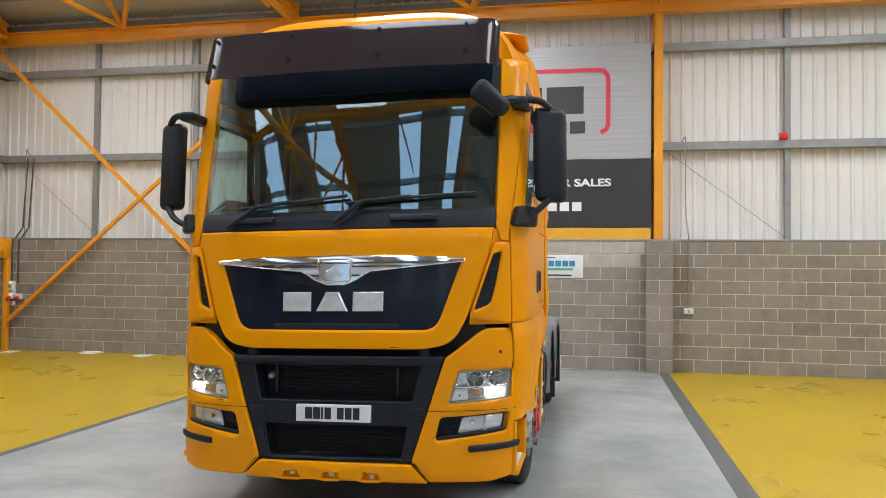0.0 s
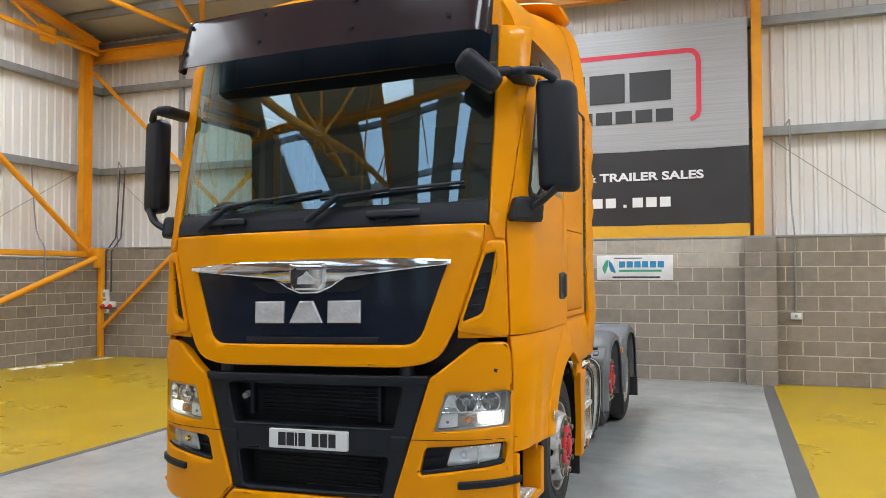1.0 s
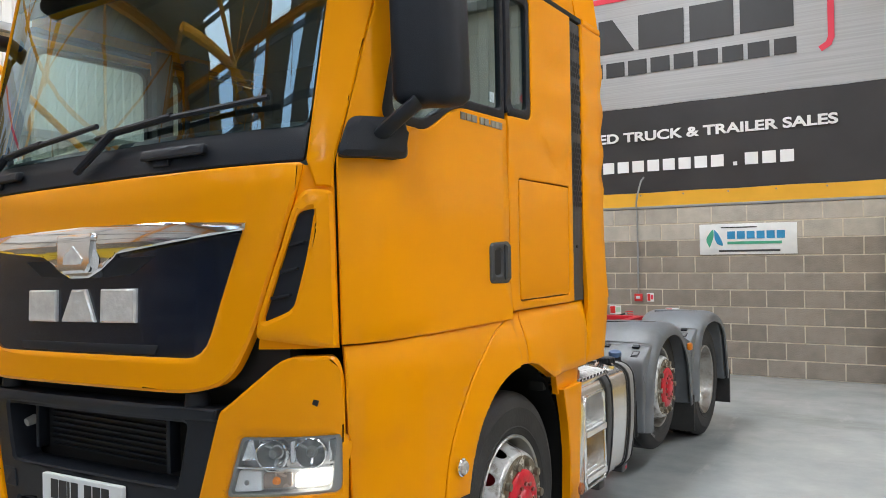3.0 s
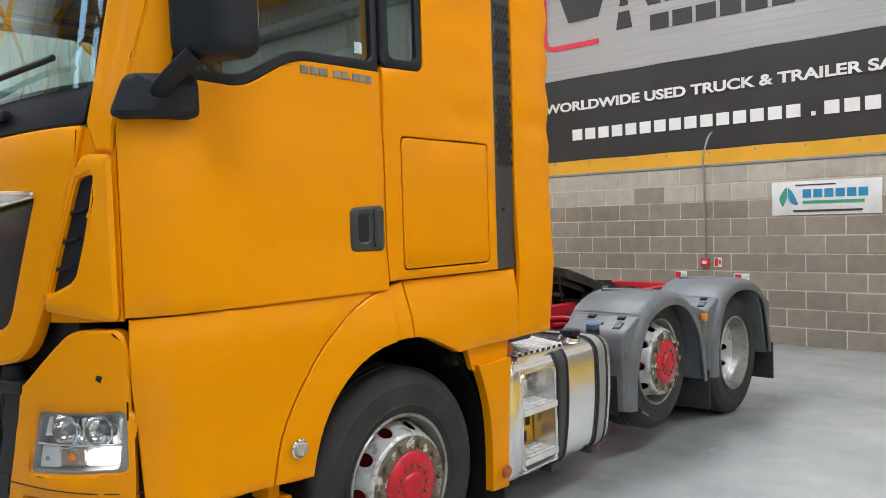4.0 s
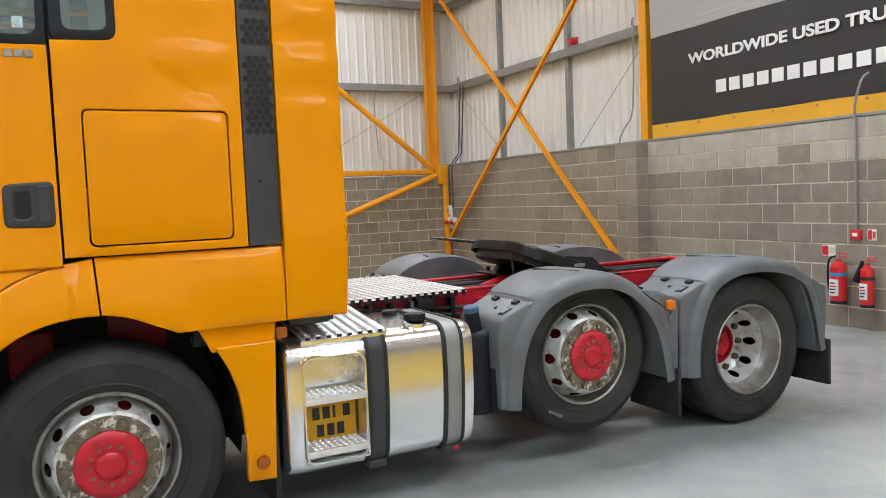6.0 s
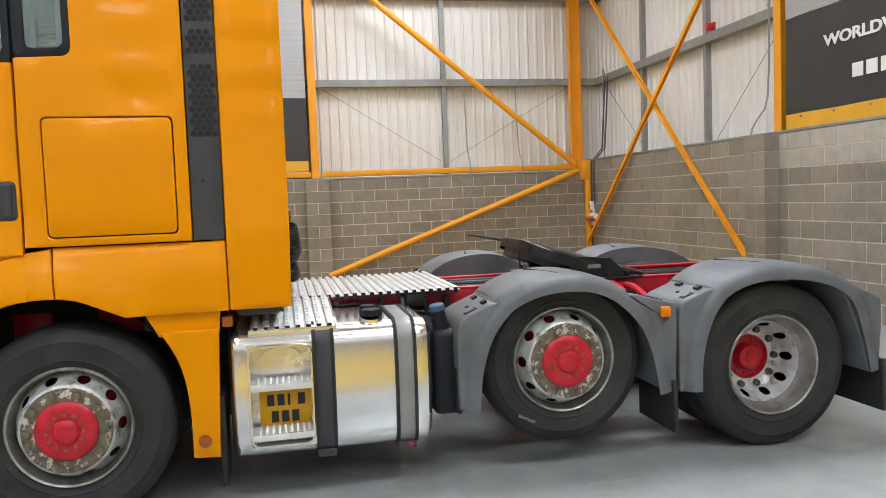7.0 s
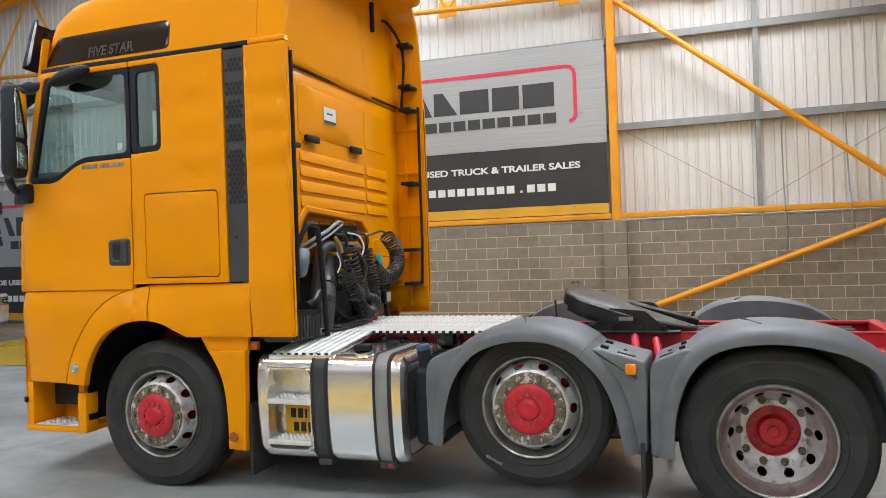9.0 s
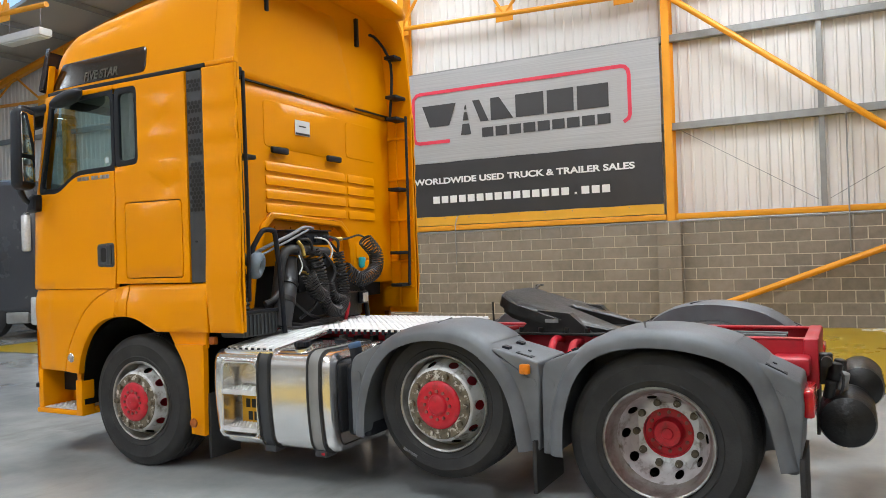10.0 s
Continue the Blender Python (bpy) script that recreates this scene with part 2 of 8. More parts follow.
# brushed lines along the silver banner
bt = BANNERS.node_tree
bn = bt.nodes.new("ShaderNodeTexNoise")
bm_ = bt.nodes.new("ShaderNodeMapping")
bc_ = bt.nodes.new("ShaderNodeTexCoord")
bm_.inputs["Scale"].default_value = (0.6, 0.6, 60)
bt.links.new(bc_.outputs["Object"], bm_.inputs[0])
bt.links.new(bm_.outputs[0], bn.inputs["Vector"])
bn.inputs["Scale"].default_value, bn.inputs["Detail"].default_value = 1.0, 4
bx = bt.nodes.new("ShaderNodeMix")
bx.data_type = "RGBA"
bx.inputs["A"].default_value, bx.inputs["B"].default_value = (0.31, 0.31, 0.315, 1), (0.54, 0.54, 0.545, 1)
bt.links.new(bn.outputs["Fac"], bx.inputs["Factor"])
bt.links.new(bx.outputs["Result"], bt.nodes["Principled BSDF"].inputs["Base Color"])


# ---- building tools ----
def mesh_from(name, bm, material, smooth=35):
    me = bpy.data.meshes.new(name)
    bmesh.ops.recalc_face_normals(bm, faces=bm.faces)
    bm.to_mesh(me)
    bm.free()
    if material:
        me.materials.append(material)
    if smooth:
        me.shade_smooth()
        me.set_sharp_from_angle(angle=radians(smooth))
    return me


def part(name, bm, material, parent=None, label="", smooth=35):
    ob = new(name, mesh_from(name, bm, material, smooth))
    if parent:
        ob.parent = parent
    if label:
        ob["label"] = label
    return ob


def thing(name, label, category, m=None, group="", kind=""):
    ob = new(name)
    ob.empty_display_size = 0.1
    if m is not None:
        ob.matrix_basis = m
    return tagged(ob, label, category, group, kind)


def box(x0, x1, y0, y1, z0, z1, bevel=0.0, bm=None, seg=2):
    own = bmesh.new()
    bmesh.ops.create_cube(own, size=1, matrix=Matrix.Translation(((x0 + x1) / 2, (y0 + y1) / 2, (z0 + z1) / 2)) @ Matrix.Diagonal((x1 - x0, y1 - y0, z1 - z0, 1)))
    if bevel:
        bmesh.ops.bevel(own, geom=own.edges[:], offset=bevel, segments=seg, affect="EDGES", profile=0.5)
    return join(bm, own)


def join(bm, own):
    if bm is None:
        return own
    tmp = bpy.data.meshes.new("tmp")
    own.to_mesh(tmp)
    own.free()
    bm.from_mesh(tmp)
    bpy.data.meshes.remove(tmp)
    return bm


def cyl(a, b, r, seg=16, r2=None, bm=None, bevel=0.0):
    a, b = Vector(a), Vector(b)
    own = bmesh.new()
    q = (b - a).to_track_quat("Z", "Y").to_matrix().to_4x4()
    bmesh.ops.create_cone(own, cap_ends=True, segments=seg, radius1=r, radius2=r if r2 is None else r2, depth=(b - a).length, matrix=Matrix.Translation((a + b) / 2) @ q)
    if bevel:
        es = [e for e in own.edges if any(len(f.verts) > 4 for f in e.link_faces)]
        bmesh.ops.bevel(own, geom=es, offset=bevel, segments=2, affect="EDGES", profile=0.5)
    return join(bm, own)


def tube(points, r, seg=8, bm=None, smooth=0, flat=1.0):
    """A round bar along points; smooth: extra points by Catmull-Rom."""
    P = [Vector(p) for p in points]
    if smooth and len(P) > 2:
        Q = []
        for i in range(len(P) - 1):
            p0, p1, p2, p3 = P[max(i - 1, 0)], P[i], P[i + 1], P[min(i + 2, len(P) - 1)]
            for k in range(smooth):
                t = k / smooth
                Q.append(0.5 * ((2 * p1) + (p2 - p0) * t + (2 * p0 - 5 * p1 + 4 * p2 - p3) * t * t + (3 * p1 - p0 - 3 * p2 + p3) * t ** 3))
        P = Q + [P[-1]]
    own = bmesh.new()
    rings, up = [], Vector((0.013, 0.02, 1))
    for i, p in enumerate(P):
        d = (P[min(i + 1, len(P) - 1)] - P[max(i - 1, 0)]).normalized()
        if abs(d.dot(up.normalized())) > 0.98:
            up = Vector((1, 0.03, 0.02))
        s = d.cross(up).normalized()
        u = s.cross(d).normalized()
        up = u
        rings.append([own.verts.new(p + (s * math.cos(a) + u * math.sin(a) * flat) * r) for a in [2 * math.pi * k / seg for k in range(seg)]])
    for a, b in zip(rings, rings[1:]):
        for k in range(seg):
            own.faces.new((a[k], a[(k + 1) % seg], b[(k + 1) % seg], b[k]))
    own.faces.new(rings[0][::-1])
    own.faces.new(rings[-1])
    return join(bm, own)


def lathe(profile, axis_m, seg=48, bm=None, close=False):
    """profile: (radius, along) turned round the local z axis of axis_m."""
    own = bmesh.new()
    rings = [[own.verts.new(axis_m @ Vector((r * math.cos(a), r * math.sin(a), h))) for a in [2 * math.pi * k / seg for k in range(seg)]] for r, h in profile]
    pairs = list(zip(rings, rings[1:])) + ([(rings[-1], rings[0])] if close else [])
    for a, b in pairs:
        for k in range(seg):
            own.faces.new((a[k], a[(k + 1) % seg], b[(k + 1) % seg], b[k]))
    return join(bm, own)


def rounded(pts, r, seg=4):
    """A polygon's corners rounded; r one radius or one for each corner."""
    out, n = [], len(pts)
    for i in range(n):
        ri = r[i] if isinstance(r, (list, tuple)) else r
        a, b, c = Vector(pts[i - 1]), Vector(pts[i]), Vector(pts[(i + 1) % n])
        if ri <= 0:
            out.append(tuple(b))
            continue
        d1, d2 = (a - b), (c - b)
        k = min(ri, d1.length * 0.48, d2.length * 0.48)
        p, q = b + d1.normalized() * k, b + d2.normalized() * k
        for j in range(seg + 1):
            t = j / seg
            out.append(tuple((1 - t) ** 2 * p + 2 * t * (1 - t) * b + t * t * q))
    return out


def curve_pts(pts, n=6):
    """A smooth open line through 2D points."""
    P = [Vector(p) for p in pts]
    out = []
    for i in range(len(P) - 1):
        p0, p1, p2, p3 = P[max(i - 1, 0)], P[i], P[i + 1], P[min(i + 2, len(P) - 1)]
        for k in range(n):
            t = k / n
            out.append(tuple(0.5 * ((2 * p1) + (p2 - p0) * t + (2 * p0 - 5 * p1 + 4 * p2 - p3) * t * t + (3 * p1 - p0 - 3 * p2 + p3) * t ** 3)))
    return out + [tuple(P[-1])]


def patch(outer, fmap, holes=(), step=0.12, thick=0.012, edge=0.006, bm=None, steps=None):
    """A shell over a flat outline (u, v), laid on the surface fmap(u, v, off); thick goes inward, the rim is rounded by edge."""
    own = bmesh.new()
    for loop in (outer, *holes):
        vs = [own.verts.new((u, v, 0)) for u, v in loop]
        for i in range(len(vs)):
            own.edges.new((vs[i - 1], vs[i]))
    bmesh.ops.triangle_fill(own, use_beauty=True, use_dissolve=False, edges=own.edges[:])
    us, vs_ = [p[0] for p in outer], [p[1] for p in outer]
    su, sv = steps or (step, step)
    for lo, hi, st, no in ((min(us), max(us), su, (1, 0, 0)), (min(vs_), max(vs_), sv, (0, 1, 0))):
        k = max(1, int(math.ceil((hi - lo) / st)))
        for i in range(1, k):
            c = lo + (hi - lo) * i / k
            bmesh.ops.bisect_plane(own, geom=own.verts[:] + own.edges[:] + own.faces[:], plane_co=(c * no[0], c * no[1], 0), plane_no=no, dist=1e-6)
    bmesh.ops.remove_doubles(own, verts=own.verts[:], dist=1e-5)
    if edge:
        bmesh.ops.inset_region(own, faces=own.faces[:], thickness=edge, use_even_offset=False, use_boundary=True)
        rim2 = {v for e in own.edges if len(e.link_faces) == 1 for v in e.verts}
    else:
        rim2 = set()
    flat = {v: (v.co.x, v.co.y) for v in own.verts}
    for v, (a, b) in flat.items():
        v.co = fmap(a, b, -edge * 0.7 if v in rim2 else 0.0)
    back = {v: own.verts.new(fmap(a, b, -thick)) for v, (a, b) in flat.items() if any(len(e.link_faces) == 1 for e in v.link_edges)}
    for e in [e for e in own.edges if len(e.link_faces) == 1]:
        a, b = e.verts
        if a in back and b in back:
            own.faces.new((a, b, back[b], back[a]))
    return join(bm, own)


def prism(pts, fmap, depth, bm=None):
    """A solid from an outline; fmap(u, v, off)."""
    own = bmesh.new()
    a = [own.verts.new(fmap(u, v, 0)) for u, v in pts]
    b = [own.verts.new(fmap(u, v, -depth)) for u, v in pts]
    own.faces.new(a)
    own.faces.new(b[::-1])
    for i in range(len(a)):
        own.faces.new((a[i - 1], a[i], b[i], b[i - 1]))
    return join(bm, own)


def words(name, text, size, material, parent, m, width=None, bold=0.0, extrude=0.004, align="LEFT"):
    cu = bpy.data.curves.new(name, "FONT")
    cu.body, cu.size, cu.extrude, cu.offset, cu.align_x = text, size, extrude, bold, align
    tmp = bpy.data.objects.new("tmp", cu)
    me = bpy.data.meshes.new_from_object(tmp)
    me.name = name
    bpy.data.objects.remove(tmp)
    if width:
        xs = [v.co.x for v in me.vertices]
        k = width / (max(xs) - min(xs))
        for v in me.vertices:
            v.co.x *= k
    me.materials.clear()
    me.materials.append(material)
    ob = new(name, me)
    ob.parent = parent
    ob.matrix_basis = m
    return ob


def isection(a, b, w, h, t=0.012, up=(0, 0, 1), bm=None):
    """An I beam from a to b: flanges w wide, h deep."""
    a, b = Vector(a), Vector(b)
    d = (b - a).normalized()
    u = Vector(up)
    s = d.cross(u).normalized()
    u = s.cross(d).normalized()
    own = bmesh.new()
    prof = [(-w / 2, -h / 2), (w / 2, -h / 2), (w / 2, -h / 2 + t), (t / 2, -h / 2 + t), (t / 2, h / 2 - t), (w / 2, h / 2 - t), (w / 2, h / 2), (-w / 2, h / 2), (-w / 2, h / 2 - t), (-t / 2, h / 2 - t), (-t / 2, -h / 2 + t), (-w / 2, -h / 2 + t)]
    r0 = [own.verts.new(a + s * x + u * y) for x, y in prof]
    r1 = [own.verts.new(b + s * x + u * y) for x, y in prof]
    own.faces.new(r0[::-1])
    own.faces.new(r1)
    for i in range(len(prof)):
        own.faces.new((r0[i - 1], r0[i], r1[i], r1[i - 1]))
    return join(bm, own)

# ---- the hall ----
WALL_H, WALL_HW = 2.25, 2.025   # ten courses, and nine on the side wall
BY, LX = 8.88, -10.15          # faces of the block walls
STRIP_L, STRIP_R = -3.55, 2.76  # edges of the grey lane


def floor_piece(name, x0, x1, y0, y1, z, material, label, category="floor"):
    ob = part(name, box(x0, x1, y0, y1, z - 0.1, z), material, smooth=0)
    return tagged(ob, label, category, kind="structure")


floor_piece("floor", HALL_X0 - 0.3, HALL_X1 + 0.3, HALL_Y0 - 0.3, HALL_Y1 + 0.3, 0.0, FLOORG, "light grey glossy epoxy hall floor with faint stains")
floor_piece("floor_yellow_west", LX, STRIP_L - 0.08, -8.9, BY, 0.004, FLOORY, "yellow epoxy floor bay beside the grey lane")
floor_piece("floor_yellow_east", STRIP_R + 0.16, 9.5, 0.0, BY, 0.004, FLOORY, "yellow epoxy floor bay beside the grey lane")
for nm, x0, x1 in (("floor_strip_west", STRIP_L - 0.08, STRIP_L), ("floor_strip_east", STRIP_R, STRIP_R + 0.16)):
    floor_piece(nm, x0, x1, -8.9 if x0 < 0 else 0.0, BY, 0.005, LINE, "dark joint strip along the yellow floor", "floor strip")
floor_piece("floor_strip_south", LX, STRIP_L, -9.0, -8.9, 0.005, LINE, "dark joint strip along the yellow floor", "floor strip")

# crusts of pale filler on the yellow floor along the walls
random.seed(5)
for i in range(9):
    bm = bmesh.new()
    cx, cy = (random.uniform(-9.9, -9.6), random.uniform(2.5, 8.6)) if i < 6 else (random.uniform(-9.8, -5), random.uniform(8.5, 8.75))
    s = random.uniform(0.08, 0.3)
    for k in range(7):
        bmesh.ops.create_icosphere(bm, subdivisions=2, radius=s * random.uniform(0.25, 0.55), matrix=Matrix.Translation((random.uniform(-s, s) * 0.6, random.uniform(-s, s), 0)) @ Matrix.Diagonal((1, 1, 0.18, 1)))
    for v in bm.verts:
        v.co += Vector((noise.noise(v.co * 20), noise.noise(v.co * 20 + Vector((9, 0, 0))), 0)) * 0.03
    ob = part("floor_filler", bm, DUST)
    ob.location = (cx, cy, 0.006)
    tagged(ob, "rough crust of pale filler on the yellow floor", "filler", "filler crusts")


def backing(name, x0, x1, y0, y1, z0, z1, material, label, category="wall"):
    return tagged(part(name, box(x0, x1, y0, y1, z0, z1), material, smooth=0), label, category, kind="structure")


wall_back = backing("wall_north", HALL_X0, HALL_X1, BY + 0.002, HALL_Y1 - 0.1, 0, WALL_H - 0.004, MORTAR, "grey concrete block lower wall with mortar joints")
wall_left = backing("wall_west", HALL_X0, LX - 0.002, HALL_Y0, BY, 0, WALL_HW - 0.004, MORTAR, "grey concrete block lower wall with mortar joints")
backing("wall_south", HALL_X0, HALL_X1, HALL_Y0 - 0.25, HALL_Y0, 0, WALL_H, BLOCKR, "plain block lower wall at the hall's far end")
backing("wall_east", HALL_X1, HALL_X1 + 0.25, HALL_Y0, HALL_Y1, 0, WALL_H, BLOCKR, "plain block lower wall at the hall's far side")
tagged(part("coping_north", box(HALL_X0, HALL_X1, BY - 0.012, HALL_Y1 - 0.05, WALL_H, WALL_H + 0.035, 0.004), GALV), "grey flashing on top of the block wall", "trim", kind="structure")
tagged(part("coping_west", box(HALL_X0, LX + 0.012, HALL_Y0, BY - 0.02, WALL_HW, WALL_HW + 0.035, 0.004), GALV), "grey flashing on top of the block wall", "trim", kind="structure")


def corrugated(name, p, along, up, length, height, label, pitch=0.2, depth=0.032):
    """A trapezoid sheet from the corner p; its ribs run along up."""
    p, a, u = Vector(p), Vector(along).normalized(), Vector(up).normalized()
    nrm = a.cross(u)
    bm = bmesh.new()
    xs, x = [], 0.0
    while x < length:
        for f, d in ((0, 0), (0.62, 0), (0.72, 1), (0.9, 1)):
            if x + f * pitch <= length:
                xs.append((x + f * pitch, d))
        x += pitch
    xs.append((length, 0))
    lo = [bm.verts.new(p + a * s + nrm * d * depth) for s, d in xs]
    hi = [bm.verts.new(p + a * s + nrm * d * depth + u * height) for s, d in xs]
    for i in range(len(xs) - 1):
        bm.faces.new((lo[i], lo[i + 1], hi[i + 1], hi[i]))
    ob = part(name, bm, CLAD, smooth=0)
    return tagged(ob, label, "cladding", kind="structure")


corrugated("cladding_north", (HALL_X0, HALL_Y1 - 0.04, WALL_H + 0.03), (1, 0, 0), (0, 0, 1), HALL_X1 - HALL_X0, EAVES - WALL_H, "white ribbed metal wall cladding")
corrugated("cladding_west", (HALL_X0 + 0.04, HALL_Y0, WALL_HW + 0.03), (0, 1, 0), (0, 0, 1), HALL_Y1 - HALL_Y0, 8.2, "white ribbed metal wall cladding")
corrugated("cladding_east", (HALL_X1, HALL_Y1, WALL_H), (0, -1, 0), (0, 0, 1), HALL_Y1 - HALL_Y0, 8.2, "white ribbed metal wall cladding")
corrugated("cladding_south", (HALL_X1, HALL_Y0, WALL_H), (-1, 0, 0), (0, 0, 1), HALL_X1 - HALL_X0, EAVES - WALL_H, "white ribbed metal wall cladding")

# roof with openings for the rooflights
bm = bmesh.new()
for ya, yb in ((RIDGE_Y, HALL_Y1 + 0.2), (HALL_Y0 - 0.2, RIDGE_Y)):
    here = [q for q in ROOFLIGHTS if ya < q[1] < yb]
    ys = sorted({ya, yb, *[q[1] + s * q[3] / 2 for q in here for s in (-1, 1)]})
    xs = sorted({HALL_X0 - 0.2, HALL_X1 + 0.2, *[q[0] + s * q[2] / 2 for q in here for s in (-1, 1)]})
    for i in range(len(ys) - 1):
        for j in range(len(xs) - 1):
            cx, cy = (xs[j] + xs[j + 1]) / 2, (ys[i] + ys[i + 1]) / 2
            if any(abs(cx - q[0]) < q[2] / 2 and abs(cy - q[1]) < q[3] / 2 for q in here):
                continue
            q = [(xs[j], ys[i]), (xs[j + 1], ys[i]), (xs[j + 1], ys[i + 1]), (xs[j], ys[i + 1])]
            lo = [bm.verts.new((a, b, roof_z(b))) for a, b in q]
            hi = [bm.verts.new((a, b, roof_z(b) + 0.12)) for a, b in q]
            bm.faces.new(lo)
            bm.faces.new(hi[::-1])
            for k in range(4):
                bm.faces.new((lo[k - 1], lo[k], hi[k], hi[k - 1]))
tagged(part("ceiling", bm, ROOFM, smooth=0), "pale grey sloping roof lining between orange trusses", "ceiling", kind="structure")
for x, y, w_, h_, e_ in ROOFLIGHTS:
    bm = bmesh.new()
    q = [(x - w_ / 2, y - h_ / 2), (x + w_ / 2, y - h_ / 2), (x + w_ / 2, y + h_ / 2), (x - w_ / 2, y + h_ / 2)]
    bm.faces.new([bm.verts.new((a, b, roof_z(b) + 0.1)) for a, b in q])
    bmesh.ops.solidify(bm, geom=bm.faces[:], thickness=0.01)
    tagged(part("rooflight", bm, SKYPANE if w_ > 2 else PANE_DIM, smooth=0), "bright translucent rooflight panel in the roof", "rooflight", kind="structure")
for x in WALL_STRIPS:
    tagged(part("window_strip", box(x - 0.65, x + 0.65, HALL_Y0 + 0.04, HALL_Y0 + 0.06, 2.4, 6.6), PANE_DIM, smooth=0), "tall translucent daylight strip in the end wall", "window", kind="structure")

# purlins under the roof
for y in [8.2 - 1.9 * i for i in range(16)]:
    z = roof_z(y) - 0.1
    tagged(part("purlin", box(HALL_X0, HALL_X1, y - 0.03, y + 0.03, z - 0.09, z + 0.07), GALV, smooth=0), "grey steel purlin under the roof", "purlin", "purlins", "structure")

# columns
COLX = [-4.03, 2.77, 9.57, 16.3]
COLY = [3.19, -2.83, -8.85, -14.87, -20.9]


def column(x, y, face, label="orange painted steel column", top=EAVES):
    """face 'y': web square to the back wall; 'x': to the side wall."""
    up = (1, 0, 0) if face == "x" else (0, 1, 0)
    ob = part("column", isection((x, y, WALL_H if face == "y" else WALL_HW), (x, y, top), 0.15, 0.36, 0.014, up), ORANGE, smooth=0)
    return tagged(ob, label, "column", "hall columns", "structure")


for x in COLX:
    column(x, 9.2, "y")
for y in COLY:
    column(-10.44, y, "x", top=roof_z(y) - 0.3)
tagged(part("column_corner", isection((-10.47, 8.72, WALL_HW), (-10.47, 8.72, EAVES), 0.16, 0.24, 0.014, (0, 1, 0)), ORANGE, smooth=0), "orange painted steel corner column", "column", "hall columns", "structure")
tagged(part("column_foot", box(-10.44, -10.02, 8.66, 8.86, 1.86, 2.27, 0.006), ORANGE), "orange gusset at the foot of the corner column", "gusset", kind="structure")
tagged(part("column_leg", box(-10.12, -10.02, 8.74, 8.84, 0, 1.86, 0.004), ORANGE), "thin orange steel post in the corner", "post", kind="structure")

# eaves beam and gable trusses
tagged(part("eaves_beam", isection((HALL_X0, 9.05, 6.42), (HALL_X1, 9.05, 6.42), 0.2, 0.26, 0.014, (0, 0, 1)), ORANGE, smooth=0), "orange steel eaves beam along the wall top", "beam", kind="structure")
tagged(part("eaves_channel", box(HALL_X0, HALL_X1, 9.18, 9.36, 6.62, 6.74, 0.004), GALV), "dark gutter channel above the eaves beam", "gutter", kind="structure")


def truss(x):
    t = thing("roof_truss", "orange lattice steel roof truss", "truss", pose(x, 0, 0), "roof trusses", "structure")
    ya, yb = HALL_Y1 - 0.5, HALL_Y0 + 0.5
    for y0, y1 in ((ya, RIDGE_Y), (RIDGE_Y, yb)):
        part("rafter", isection((0, y0, roof_z(y0) - 0.34), (0, y1, roof_z(y1) - 0.34), 0.16, 0.2, 0.012), ORANGE, t, smooth=0)
        part("bottom_chord", tube([(0, y0, 6.45), (0, y1, 7.0)], 0.055, 8), ORANGE, t)
        n = 6
        for i in range(n):
            f0, f1 = i / n, (i + 1) / n
            a = y0 + (y1 - y0) * f0
            b = y0 + (y1 - y0) * (f0 + f1) / 2
            c = y0 + (y1 - y0) * f1
            zb = 6.45 + 0.55 * (f0 + f1) / 2
            for s in (a, c):
                part("web_member", tube([(0, b, zb), (0, s, roof_z(s) - 0.36)], 0.035, 6), ORANGE, t)
            part("gusset_plate", box(-0.012, 0.012, b - 0.2, b + 0.2, zb - 0.16, zb + 0.18, 0.003), ORANGE, t)
    return t


for x in (-10.35, *COLX[:3]):
    truss(x)


def bar(name, a, b, r, label, category="brace", flat=None, material=None):
    if flat:
        a, b = Vector(a), Vector(b)
        bm = isection(a, b, flat, flat * 1.0, 0.008, (0, 1, 0.01))
    else:
        bm = tube([a, b], r, 10)
    return tagged(part(name, bm, material or ORANGE), label, category, kind="structure")


# bracing of the corner bays
bar("cross_brace", (-10.35, 8.84, 6.03), (-4.27, 8.82, 0.41), 0, "flat orange diagonal brace across the corner bay", flat=0.065)
bar("cross_brace", (-4.1, 8.78, 5.59), (-10.1, 8.77, 0.52), 0, "flat orange diagonal brace across the corner bay", flat=0.065)
bar("tube_brace", (-10.22, 8.58, 2.19), (-10.22, 3.3, 6.45), 0.06, "round orange tube brace on the side wall")
bar("tube_brace", (-10.0, 8.55, 2.05), (-9.95, 3.35, 0.15), 0.06, "round orange tube brace on the side wall")
tagged(part("base_beam", box(-10.4, -10.2, 3.3, 8.6, 2.085, 2.195, 0.006), ORANGE), "orange steel rail above the block wall", "beam", kind="structure")
for y0, y1 in ((-2.75, 3.1), (-8.7, -2.9), (-14.7, -9.0)):
    tagged(part("base_beam", box(-10.4, -10.24, y0, y1, 2.085, 2.195, 0.006), ORANGE), "orange steel rail above the block wall", "beam", kind="structure")
for a, b in (((-7.7, 9.0, 6.55), (-10.3, 4.2, 7.6)), ((-7.7, 9.0, 6.55), (-4.1, 4.2, 7.6)), ((-7.7, 9.0, 6.55), (-6.6, 5.2, 7.5)), ((-0.6, 9.0, 6.55), (2.7, 4.2, 7.6)), ((-0.6, 9.0, 6.55), (-4.0, 4.2, 7.6))):
    bar("roof_brace", a, b, 0.05, "orange roof bracing tube")

